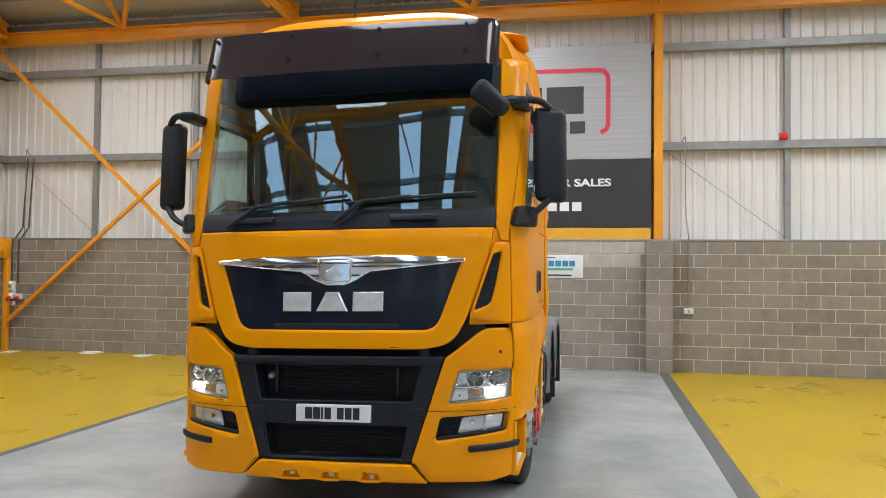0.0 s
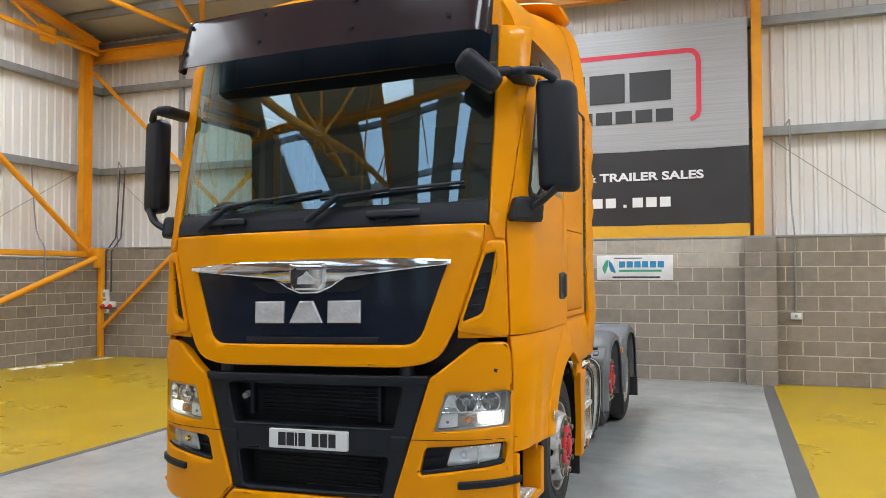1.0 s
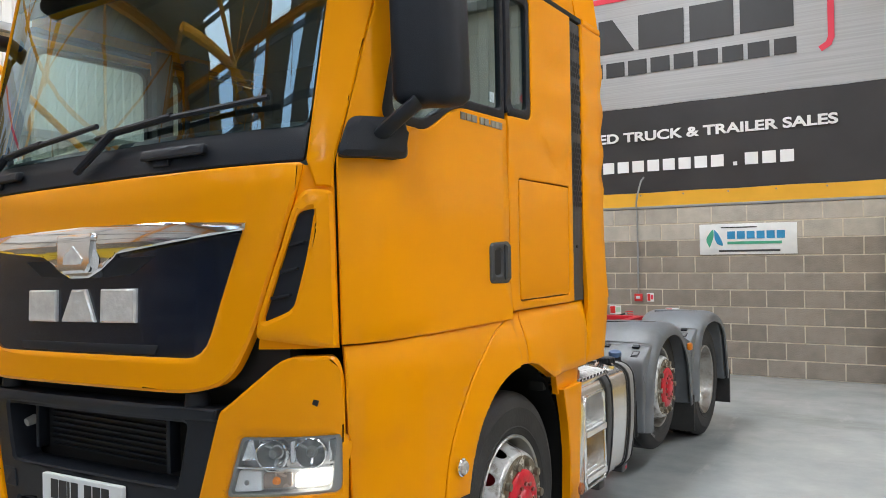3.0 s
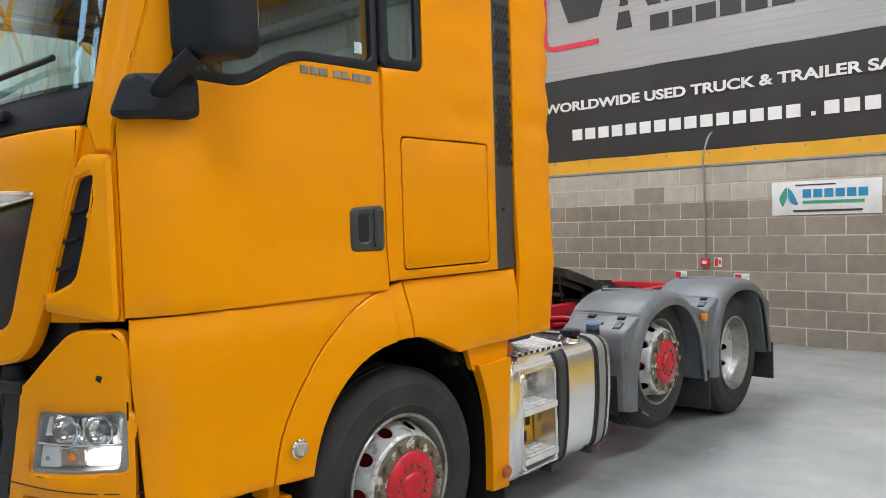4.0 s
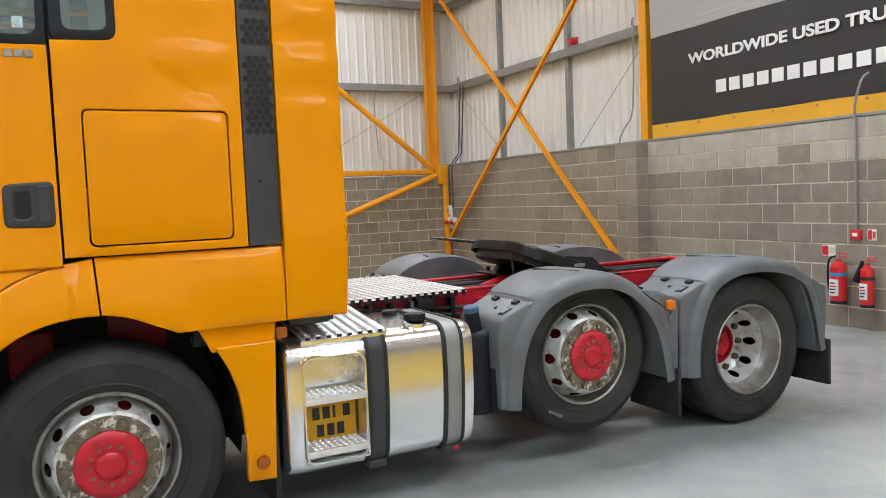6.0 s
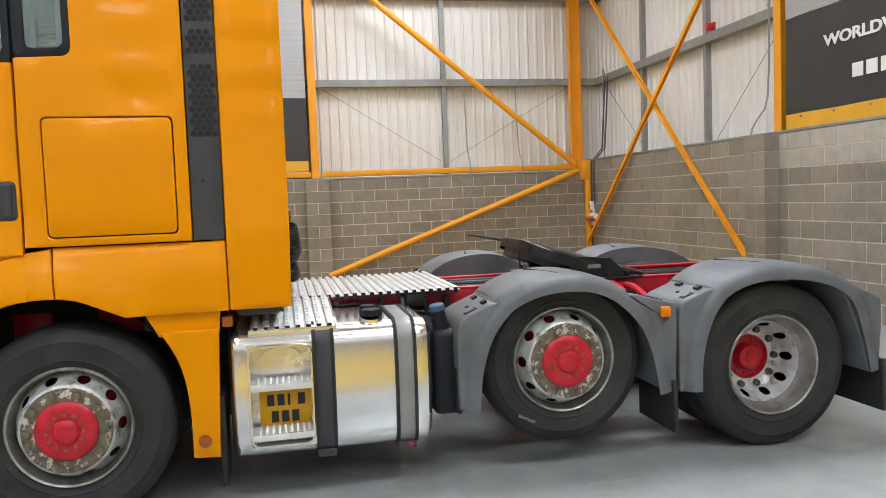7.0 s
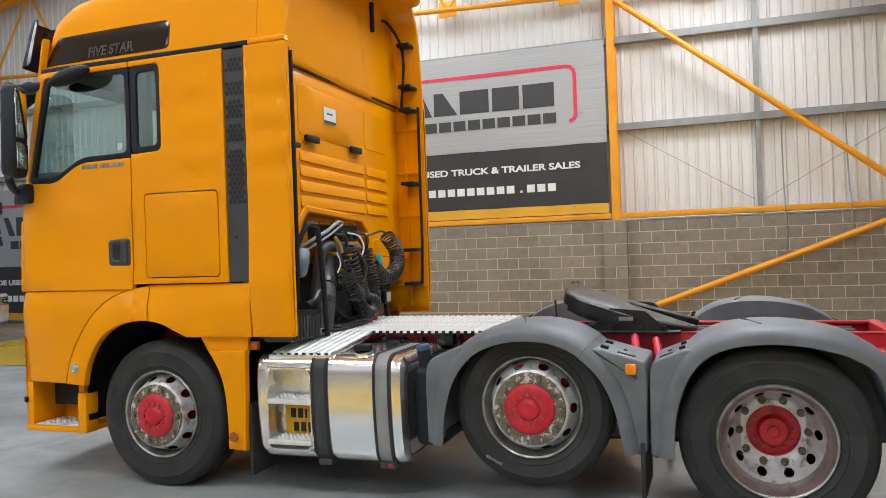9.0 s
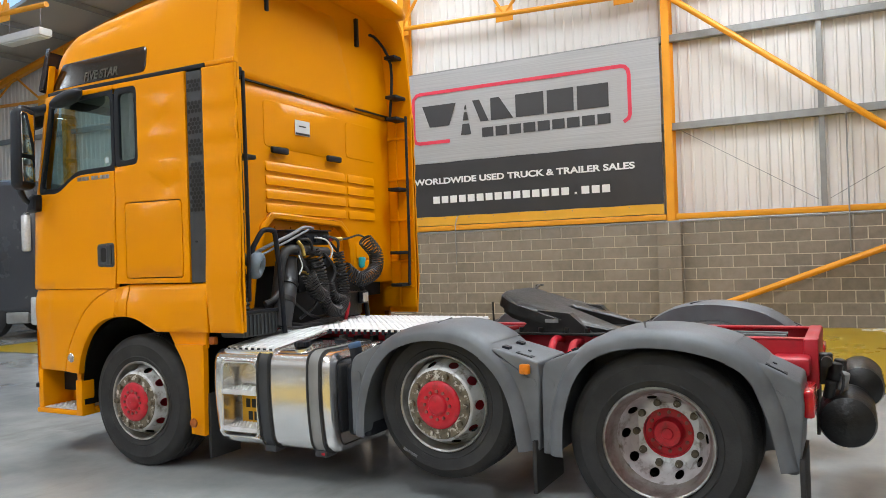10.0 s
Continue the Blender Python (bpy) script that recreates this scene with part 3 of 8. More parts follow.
tagged(part("roof_girder", isection((HALL_X0, -7.6, 9.0), (HALL_X1, -7.6, 9.0), 0.14, 0.16, 0.016), ORANGE, smooth=0), "orange steel girder along the roof", "beam", kind="structure")
bar("roof_brace", (-4.03, -2.75, 5.86), (-4.03, -11.2, 9.25), 0.075, "thick orange roof bracing tube")
bar("roof_brace", (-4.03, -2.75, 5.86), (-9.6, -6.9, 8.1), 0.06, "thick orange roof bracing tube")
for x in (-6.4, -1.9, 0.6, 3.1):
    bar("roof_hanger", (x, -7.6, 8.95), (x + 0.5, -10.4, 9.3), 0.028, "thin orange roof tie", "rod")

# sheeting rails and posts
for z in (3.95, 5.72):
    for nm, bm in (("sheeting_rail", box(HALL_X0, HALL_X1, 9.2, 9.36, z - 0.07, z + 0.07, 0.004)), ("sheeting_rail", box(HALL_X0 + 0.08, HALL_X0 + 0.24, HALL_Y0, HALL_Y1, z - 0.07, z + 0.07, 0.004))):
        tagged(part(nm, bm, GALV, smooth=0), "grey galvanised horizontal sheeting rail", "rail", kind="structure")
for x in (4.95, 7.2, -6.22, -8.45):
    tagged(part("sheeting_post", box(x - 0.05, x + 0.05, 9.26, 9.36, WALL_H + 0.035, EAVES - 0.2, 0.004), GALV, smooth=0), "grey galvanised post between the rails", "post", kind="structure")
for y in (5.9, -5.8):
    tagged(part("sheeting_post", box(HALL_X0 + 0.1, HALL_X0 + 0.2, y - 0.05, y + 0.05, WALL_HW + 0.035, 6.9, 0.004), GALV, smooth=0), "grey galvanised post between the rails", "post", kind="structure")
for a, b in (((2.95, 9.3, 3.85), (4.9, 9.3, 2.35)), ((-4.2, 9.3, 3.85), (-5.95, 9.3, 2.35)), ((-10.2, 9.3, 3.85), (-8.4, 9.3, 2.35)), ((-10.6, 3.4, 3.85), (-10.6, 5.8, 2.35)), ((-10.6, 8.6, 3.85), (-10.6, 6.0, 2.35))):
    bar("tie_rod", a, b, 0.006, "thin steel tie rod", "rod", material=GALV)


# banners
def banner(name, m, w, ox):
    """Its plane is local x, z; y faces into the hall as minus. Origin at the lower corner of the picture's start; ox: where the red frame begins."""
    t = thing(name, "silver and charcoal advertising banner on the wall", "banner", m, "wall banners")

    def sag(u, v, off=0.0):
        return Vector((u, -0.02 - off + 0.007 * math.sin(u * 2.3 + v) * math.sin(v * 1.7) + 0.003 * math.sin(u * 9.1 - v * 4.3), v + 0.004 * math.sin(u * 5.1)))

    def fo(u, v, off=0.0):
        return Vector((ox + u, -0.033 - off, v))
    part("silver_panel", patch([(0, 1.43), (w, 1.43), (w, 3.48), (0, 3.48)], sag, step=0.2, thick=0.006, edge=0), BANNERS, t)
    part("charcoal_panel", patch([(0, 0.2), (w, 0.2), (w, 1.426), (0, 1.426)], sag, step=0.15, thick=0.006, edge=0), BANNERK, t)
    part("yellow_edge", patch([(0, 0.0), (w, 0.0), (w, 0.198), (0, 0.198)], sag, step=0.15, thick=0.008, edge=0), BANNERY, t)
    for i in range(int(w / 0.6)):
        part("eyelet", cyl((0.3 + i * 0.6, 0.03, 0.16), (0.3 + i * 0.6, -0.036, 0.16), 0.012, 10), GALV, t)
    # red frame line, open at its lower run
    pts = [(0.92, 1.90), (0.14, 1.90), (0.05, 1.93), (0.01, 2.01), (0.0, 2.08), (0.0, 2.84), (0.02, 2.93), (0.09, 3.01), (0.18, 3.03), (4.84, 3.03), (4.93, 3.01), (4.99, 2.94), (5.01, 2.84), (5.01, 2.04), (4.98, 1.96), (4.88, 1.90)]
    left, right = [], []
    for i, p in enumerate(pts):
        d0 = (Vector(p) - Vector(pts[max(i - 1, 0)])).normalized() if i else (Vector(pts[1]) - Vector(p)).normalized()
        d1 = (Vector(pts[min(i + 1, len(pts) - 1)]) - Vector(p)).normalized() if i < len(pts) - 1 else d0
        d = (d0 + d1).normalized()
        nn = Vector((-d.y, d.x)) * 0.038 / max(0.5, d.dot(d0))
        left.append(tuple(Vector(p) + nn))
        right.append(tuple(Vector(p) - nn))
    part("red_line", prism(left + right[::-1], fo, 0.008), REDINK, t, smooth=0)
    # logo as plain dark shapes: a wedge, a dashed tapering lane, a slanted slab and blocks
    z0, z1 = 2.25, 2.74
    shapes = [[(0.24, z1), (0.42, z0), (0.92, z0), (1.10, z1)], [(1.51, z1), (1.68, z1), (1.90, z0), (1.70, z0)], [(1.95, z1), (2.16, z1), (2.48, z0), (1.95, z0)]]
    shapes += [[(1.325, 2.66), (1.345, 2.66), (1.365, 2.56), (1.305, 2.56)], [(1.298, 2.50), (1.372, 2.50), (1.405, 2.32), (1.265, 2.32)], [(1.252, 2.24), (1.418, 2.24), (1.46, 2.0), (1.21, 2.0)]]
    shapes += [[(x0, z0), (x1, z0), (x1, z1), (x0, z1)] for x0, x1 in ((2.54, 3.18), (3.26, 3.84), (3.92, 4.58))]
    for sh in shapes:
        part("logo_shape", prism(sh, fo, 0.008), DARKINK, t, smooth=0)
    for i in range(9):
        x0 = 1.73 + i * 0.326
        part("logo_bar", prism([(x0, 1.90), (x0 + 0.27, 1.90), (x0 + 0.27, 2.11), (x0, 2.11)], fo, 0.008), DARKINK, t, smooth=0)
    words("slogan", "WORLDWIDE USED TRUCK & TRAILER SALES", 0.185, WHITEINK, t, pose(ox - 0.02, -0.034, 0.945, 90, 0, 0), 5.1, 0.0058)
    for i in range(19):
        x0 = 0.45 + i * 0.2187
        if i == 15:
            part("address_dot", prism([(x0 + 0.07, 0.50), (x0 + 0.12, 0.50), (x0 + 0.12, 0.55), (x0 + 0.07, 0.55)], fo, 0.008), WHITEINK, t, smooth=0)
        else:
            part("address_bar", prism([(x0, 0.50), (x0 + 0.165, 0.50), (x0 + 0.165, 0.66), (x0, 0.66)], fo, 0.008), WHITEINK, t, smooth=0)
    return t


banner("banner", pose(-3.88, 9.06, 2.29, 0, 0, 0), 6.52, 0.77)
banner("banner", pose(-10.27, -2.72, 2.21, 0, 0, 90), 5.78, 0.165)
banner("banner", pose(-10.10, -14.5, 0.1, 0, 0, 90), 5.2, 0.1)

# ---- the truck ----
truck = thing("tractor_unit", "yellow high-roof tractor unit with red chassis and grey mudguards", "truck", pose(-0.03, 0, 0))
HALF, CORNER, PEXP = 1.25, 0.5, 3.2
LEAN = 0.02


def front_shift(z):
    return 0.0 if z < 1.2 else (0.03 * (z - 1.2) / 0.8 if z < 2.0 else 0.03 + (z - 2.0) * 0.235)


_S, _X, _Y = [0.0], [0.0], [0.0]
for _i in range(1, 401):
    _a = (_i / 400) * math.pi / 2
    _px, _py = HALF * math.sin(_a) ** (2 / PEXP), CORNER * (1 - max(0.0, math.cos(_a)) ** (2 / PEXP))
    _S.append(_S[-1] + math.hypot(_px - _X[-1], _py - _Y[-1]))
    _X.append(_px)
    _Y.append(_py)
S_END = _S[-1]


def contour(s):
    """Plan outline of the cab: s from the front's middle, round the corner, back along the side."""
    a = abs(s)
    if a >= S_END:
        return math.copysign(HALF, s), CORNER + a - S_END
    return math.copysign(float(np.interp(a, _S, _X)), s), float(np.interp(a, _S, _Y))


def sx(x):
    return math.copysign(float(np.interp(abs(x), _X, _S)), x)


def sy(y, z):
    """The s at which the side has the depth y at height z."""
    k = front_shift(z)
    b = (y - k) / (1 - k / 1.2) if y < 1.2 else y
    b = max(b, 0.0)
    return S_END + b - CORNER if b >= CORNER else float(np.interp(b, _Y, _S))


def wave(y, z):
    f = min(1, max(0, (y - 1.62) / 0.15)) * min(1, max(0, (z - 1.95) / 0.1)) * min(1, max(0, (2.85 - z) / 0.1))
    f *= max(0.0, min(1.0, (2.04 - y) / 0.08)) if y < 2.12 else 0.6 * max(0.0, min(1.0, (y - 2.21) / 0.08))
    return 0.0135 * f * math.sin((z - 1.95) * 2 * math.pi / 0.235)


def cab(s, z, off=0.0, extra=0.0):
    x, y = contour(s)
    x1, y1 = contour(s + 0.004)
    nx, ny = (y1 - y), -(x1 - x)
    l = math.hypot(nx, ny)
    nx, ny = nx / l, ny / l
    k = front_shift(z)
    yy = y + k * max(0.0, 1 - y / 1.2)
    o = off + extra
    if y > CORNER:
        o += wave(y, z)
        if 0.45 < y < 1.3:   # two shallow creases along the door
            o += 0.007 / (1 + math.exp(-(2.02 - z) * 90)) + 0.012 / (1 + math.exp((z - 1.47) * 70)) - 0.004
    px, py = x + nx * o, yy + ny * o
    return Vector((px, py, z + LEAN * (px - HALF)))


def FZ(*pts):
    return [(sx(x), z) for x, z in pts]


def SZ(*pts):
    return [(sy(y, z), z) for y, z in pts]


def mir(pts):
    return [(-s, z) for s, z in pts][::-1]


def cabmap(extra):
    return lambda s, z, off=0.0: cab(s, z, off, extra)


def both(name, outer, material, parent=None, label="", holes=(), extra=0.0, **kw):
    made = []
    for side in (1, -1):
        o = outer if side > 0 else mir(outer)
        hs = [h if side > 0 else mir(h) for h in holes]
        made.append(part(name, patch(o, cabmap(extra), hs, **kw), material, parent or truck, label))
    return made


# front panel with the opening of the grille
GRILLE = FZ((-0.85, 1.795), (0.85, 1.795), (0.685, 1.325), (-0.685, 1.325))
fp = FZ((-0.62, 1.2), (0.62, 1.2), (0.80, 1.24), (0.895, 1.43), (1.025, 1.865), (1.055, 2.0), (-1.055, 2.0), (-1.025, 1.865), (-0.895, 1.43), (-0.80, 1.24))
front_panel = part("front_panel", patch(rounded(fp, [0.08, 0.08, 0.1, 0.05, 0.02, 0.02, 0.02, 0.02, 0.05, 0.1]), cabmap(0.02), [rounded(GRILLE, [0.03, 0.03, 0.09, 0.09])], step=0.1, thick=0.05, edge=0.012), YELLOW, truck)
grille = part("grille_panel", patch(rounded(FZ((-0.865, 1.80), (0.865, 1.80), (0.70, 1.315), (-0.70, 1.315)), 0.05), cabmap(0.0), step=0.12, thick=0.02, edge=0), GLOSSBLACK, truck, "glossy black grille panel")
part("grille_slot", patch(rounded(FZ((-0.45, 1.368), (0.45, 1.368), (0.43, 1.333), (-0.43, 1.333)), 0.01), cabmap(0.003), step=0.15, thick=0.01, edge=0.002), BLACKP, truck)
for i in range(2):
    s_ = (-1, 1)[i]
    part("grille_mesh_inset", patch(FZ(*[(s_ * a, b) for a, b in ((0.12, 1.70), (0.42, 1.70), (0.30, 1.635), (0.12, 1.625))][::s_]), cabmap(0.004), step=0.2, thick=0.006, edge=0.002), BLACKP, grille)
# chrome strip: thin at the ends, dropping to a shield in the middle
chrome = [(-0.865, 1.80), (-0.865, 1.775), (-0.45, 1.735), (-0.24, 1.715), (-0.14, 1.655), (-0.06, 1.625), (0.06, 1.625), (0.14, 1.655), (0.24, 1.715), (0.45, 1.735), (0.865, 1.775), (0.865, 1.80), (0.5, 1.82), (0, 1.828), (-0.5, 1.82)]
cs = part("chrome_strip", patch(FZ(*chrome), lambda s, z, off=0.0: cab(s, z, off, 0.03 + 0.012 * math.sin(max(0, min(1, (z - 1.7) / 0.12)) * math.pi)), step=0.06, thick=0.03, edge=0.008, steps=(0.06, 0.02)), CHROME, truck, "curved chrome strip above the grille")
part("emblem", patch(rounded(FZ((-0.1, 1.645), (0.1, 1.645), (0.13, 1.80), (-0.13, 1.80)), 0.03), cabmap(0.055), step=0.05, thick=0.03, edge=0.012), CHROME, cs, "plain chrome shield emblem")
part("emblem_figure", patch(FZ((-0.06, 1.68), (0.05, 1.68), (0.065, 1.70), (0.0, 1.755), (-0.02, 1.735), (-0.055, 1.72)), cabmap(0.06), step=0.1, thick=0.008, edge=0.002), REFLECT, cs)
# three plain chrome shapes on the grille
for sh in ([(-0.375, 1.45), (-0.175, 1.45), (-0.175, 1.58), (-0.375, 1.58)], [(-0.135, 1.45), (0.085, 1.45), (0.02, 1.58), (-0.07, 1.58)], [(0.12, 1.45), (0.33, 1.45), (0.33, 1.58), (0.12, 1.58)]):
    part("grille_badge", patch(FZ(*sh), cabmap(0.016), step=0.3, thick=0.02, edge=0.009), REFLECT, grille, "plain chrome badge shape")

# corner panels with a slotted vent
slot = rounded([(sx(0.925), 1.452), (sx(1.03), 1.495), (sx(1.068), 1.66), (sx(1.092), 1.84), (sx(1.042), 1.828)], [0.02, 0.03, 0.1, 0.015, 0.02])
cornerp = FZ((0.905, 1.40), (0.905, 1.435), (1.034, 1.865), (1.06, 1.905)) + SZ((0.195, 1.90), (0.19, 1.36))
cornerp = rounded(cornerp[::-1], 0.025)
vents = both("corner_panel", cornerp, YELLOW, holes=[slot], extra=0.03, step=0.07, thick=0.05, edge=0.014)
for side, v in zip((1, -1), vents):
    o = slot if side > 0 else mir(slot)
    part("vent_backing", patch(o, cabmap(0.004), step=0.1, thick=0.01, edge=0), BLACKP, v)
    for zz in (1.53, 1.62, 1.71):
        q = [(sx(0.93 + (zz - 1.455) * 0.33), zz), (sx(1.0 + (zz - 1.455) * 0.25), zz + 0.012), (sx(1.0 + (zz - 1.455) * 0.25), zz + 0.02), (sx(0.93 + (zz - 1.455) * 0.33), zz + 0.012)]
        part("vent_slat", patch(q if side > 0 else mir(q), cabmap(0.022), step=0.1, thick=0.02, edge=0.003), BLACKP, v)

skin = FZ((0.90, 1.36), (0.96, 1.99)) + SZ((0.2, 1.99), (0.195, 1.36))
both("corner_skin", skin[::-1], YELLOW, extra=-0.004, step=0.07, thick=0.01, edge=0)
# pillars beside the windscreen
pillar = FZ((1.062, 2.01)) + FZ((1.062, 3.20)) + SZ((0.53, 3.20), (0.47, 2.94), (0.33, 2.45), (0.205, 2.01), (0.195, 1.91)) + FZ((1.09, 1.915))
both("windscreen_pillar", pillar[::-1], YELLOW, extra=0.01, step=0.08, thick=0.05, edge=0.008)

# windscreen, the black panel under it, wipers
part("windscreen", patch(rounded(FZ((-1.055, 2.13), (1.055, 2.13), (1.055, 3.20), (-1.055, 3.20)), 0.05), cabmap(0.0), step=0.12, thick=0.006, edge=0), WINDSHIELD, truck, "large curved windscreen")
part("cowl_panel", patch(rounded(FZ((-1.055, 2.005), (1.055, 2.005), (1.055, 2.15), (-1.055, 2.15)), 0.02), lambda s, z, off=0.0: cab(s, z, off, 0.012 - 0.03 * max(0, (z - 2.08)) / 0.1), step=0.1, thick=0.03, edge=0.006), BLACKP, truck, "black plastic panel below the windscreen")
for x in (-0.62, 0.52):
    h = part("grab_handle", patch(rounded(FZ((x - 0.16, 2.055), (x + 0.16, 2.055), (x + 0.16, 2.095), (x - 0.16, 2.095)), 0.015), cabmap(0.045), step=0.08, thick=0.025, edge=0.008), BLACKP, truck)
    part("handle_foot", patch(FZ((x - 0.1, 2.03), (x - 0.02, 2.03), (x - 0.02, 2.07), (x - 0.1, 2.07)), cabmap(0.025), step=0.1, thick=0.03, edge=0.004), BLACKP, h)
for pts in (((-0.80, 2.03), (-0.60, 2.17), (-0.32, 2.2), (0.06, 2.23)), ((-0.02, 2.05), (0.17, 2.19), (0.5, 2.215), (0.92, 2.235))):
    P = [cab(sx(x), z, 0.045) for x, z in pts]
    w = part("wiper", tube([P[0], P[1]], 0.018, 8), BLACKP, truck, "black windscreen wiper")
    part("wiper_arm", tube([P[1], P[2]], 0.014, 8), BLACKP, w)
    part("wiper_blade", tube([cab(sx(pts[1][0] - 0.12), pts[1][1] - 0.01, 0.03), P[2] + Vector((0, 0, -0.005)), P[3]], 0.011, 6), BLACKP, w)

part("windscreen_band", patch(rounded(FZ((-1.055, 2.98), (1.055, 2.98), (1.055, 3.21), (-1.055, 3.21)), 0.01), cabmap(-0.009), step=0.1, thick=0.01, edge=0.0), SUNBAND, truck, "dark tinted band along the windscreen top")
# sun visor of smoked acrylic on stand-off bolts, its ends folded back
def visor_map(s, z, off=0.0):
    a, r, bend = abs(s), 0.08, 1.38
    y0 = 0.015 + (z - 3.08) * 0.34
    if a < 0.97:
        x, y, nx, ny = a, 0.045 * (a / 0.97) ** 2, 0.06 * a, -1.0
    else:
        q = min(bend, (a - 0.97) / r)
        x, y = 0.97 + r * math.sin(q), 0.045 + r * (1 - math.cos(q))
        rest = a - 0.97 - q * r
        x, y, nx, ny = x + rest * math.cos(q), y + rest * math.sin(q), math.sin(q), -math.cos(q)
    x, y = x + nx * off, y0 + y + ny * off
    x = math.copysign(x, s)
    return Vector((x, y, z + LEAN * (x - HALF)))


visor = part("sun_visor", patch(rounded([(-1.165, 3.085), (1.165, 3.085), (1.14, 3.425), (-1.14, 3.425)], 0.03), visor_map, step=0.05, thick=0.007, edge=0.002), VISOR, truck, "smoked acrylic sun visor with folded ends")
for x in (-0.97, -0.39, 0.25, 0.85):
    for z in (3.19, 3.38):
        p = visor_map(x, z, 0.004)
        part("bolt", cyl(p + Vector((0, -0.012, 0)), p + Vector((0, 0.02, 0)), 0.014, 12), BLACKP, visor)
    part("bracket", tube([visor_map(x, 3.18, -0.02), visor_map(x, 3.40, -0.02), visor_map(x, 3.40, -0.12)], 0.009, 6), BLACKP, visor)
part("aerial", tube([(-0.2, 0.95, 3.62), (-0.2, 1.02, 4.15)], 0.006, 6), BLACKP, truck, "thin black roof aerial")

# doors and side panels
WIN = [(0.40, 2.19), (0.61, 2.185), (0.845, 2.312), (1.25, 2.32), (1.25, 2.87), (0.575, 2.865)]
WINR = rounded(SZ(*WIN), [0.06, 0.06, 0.08, 0.04, 0.06, 0.06], 5)
FRAME = SZ((0.345, 2.15), (0.615, 2.142), (0.84, 2.272), (1.283, 2.278), (1.283, 2.905), (0.535, 2.90))
FRAMER = rounded(FRAME, [0.06, 0.07, 0.09, 0, 0, 0.05], 5)
fr = rounded(FRAME, [0.06, 0.07, 0.09, 0, 0, 0.05], 5)
i3 = fr.index(tuple(Vector(FRAME[3])))
notch = fr[:i3 + 1][::-1] + fr[i3 + 1:][::-1]
door_poly = SZ((0.2, 1.37), (1.285, 1.37)) + notch + SZ((1.285, 2.94), (0.471, 2.94), (0.331, 2.45), (0.207, 2.01))
doors = both("cab_door", door_poly, YELLOW, extra=0.012, step=0.09, thick=0.04, edge=0.005)
for side, d in zip((1, -1), doors):
    sg = lambda p: p if side > 0 else mir(p)
    part("window_frame", patch(sg(FRAMER), cabmap(0.004), [sg(WINR)], step=0.12, thick=0.03, edge=0.006), BLACKP, d, "black rubber window surround")
    part("window_pane", patch(sg(rounded(SZ(*[(y, z) for y, z in WIN]), 0.05)), cabmap(-0.012), step=0.15, thick=0.005, edge=0), SIDEGLASS, d, "greenish side window glass")
    H = rounded(SZ((1.085, 1.54), (1.272, 1.535), (1.272, 1.725), (1.085, 1.715)), 0.03)
    hp = part("door_handle", patch(sg(H), cabmap(0.022), [sg(rounded(SZ((1.125, 1.575), (1.185, 1.575), (1.185, 1.685), (1.125, 1.685)), 0.02))], step=0.1, thick=0.03, edge=0.01), VENTK, d, "dark grey recessed door handle")
    part("handle_cup", patch(sg(SZ((1.10, 1.555), (1.255, 1.555), (1.255, 1.705), (1.10, 1.705))), cabmap(0.015), step=0.1, thick=0.01, edge=0), DARK, hp)
    part("handle_grip", patch(sg(rounded(SZ((1.205, 1.55), (1.255, 1.55), (1.255, 1.71), (1.205, 1.71)), 0.012)), cabmap(0.036), step=0.1, thick=0.03, edge=0.01), VENTK, hp)
    # model badge as plain silver bars
    for k, (a, b) in enumerate(((0.868, 0.905), (0.915, 0.95), (0.958, 1.0), (1.03, 1.062), (1.07, 1.105), (1.112, 1.122), (1.13, 1.16), (1.166, 1.197), (1.203, 1.232))):
        q = SZ((a, 2.224), (b, 2.224), (b, 2.254), (a, 2.254)) if k != 5 else SZ((a, 2.224), (b, 2.224), (b, 2.233), (a, 2.233))
        part("badge_bar", patch(sg(q), cabmap(0.018), step=0.1, thick=0.008, edge=0.003), BARREL, d)
    if side > 0:
        part("window_sticker", patch(SZ((1.165, 2.345), (1.205, 2.345), (1.205, 2.39), (1.165, 2.39)), cabmap(-0.008), step=0.1, thick=0.002, edge=0), STICKER, d, "small pale sticker in the window")

SMALLW = SZ((1.345, 2.345), (1.515, 2.35), (1.515, 2.86), (1.345, 2.86))
SMALLF = SZ((1.295, 2.30), (1.55, 2.308), (1.55, 2.905), (1.295, 2.905))
FLAP = SZ((1.40, 1.45), (1.985, 1.45), (1.985, 2.01), (1.40, 2.015))
FLAPH = SZ((1.393, 1.443), (1.992, 1.443), (1.992, 2.017), (1.393, 2.022))
sidep = SZ((1.295, 1.405), (2.052, 1.405), (2.052, 2.94), (1.295, 2.94))
sps = both("side_panel", sidep, YELLOW, holes=[rounded(SMALLF, [0.0, 0.05, 0.05, 0.0]), rounded(FLAPH, 0.03)], extra=0.01, step=0.07, thick=0.04, edge=0.005)
for side, d in zip((1, -1), sps):
    sg = lambda p: p if side > 0 else mir(p)
    part("locker_flap", patch(sg(rounded(FLAP, 0.028)), cabmap(0.01), step=0.12, thick=0.03, edge=0.004), YELLOW, d)
    part("window_frame", patch(sg(rounded(SMALLF, 0.05)), cabmap(0.004), [sg(rounded(SMALLW, 0.04))], step=0.15, thick=0.03, edge=0.005), BLACKP, d, "black rubber window surround")
    part("window_pane", patch(sg(rounded(SMALLW, 0.04)), cabmap(-0.01), step=0.2, thick=0.005, edge=0), SIDEGLASS, d, "narrow rear side window")

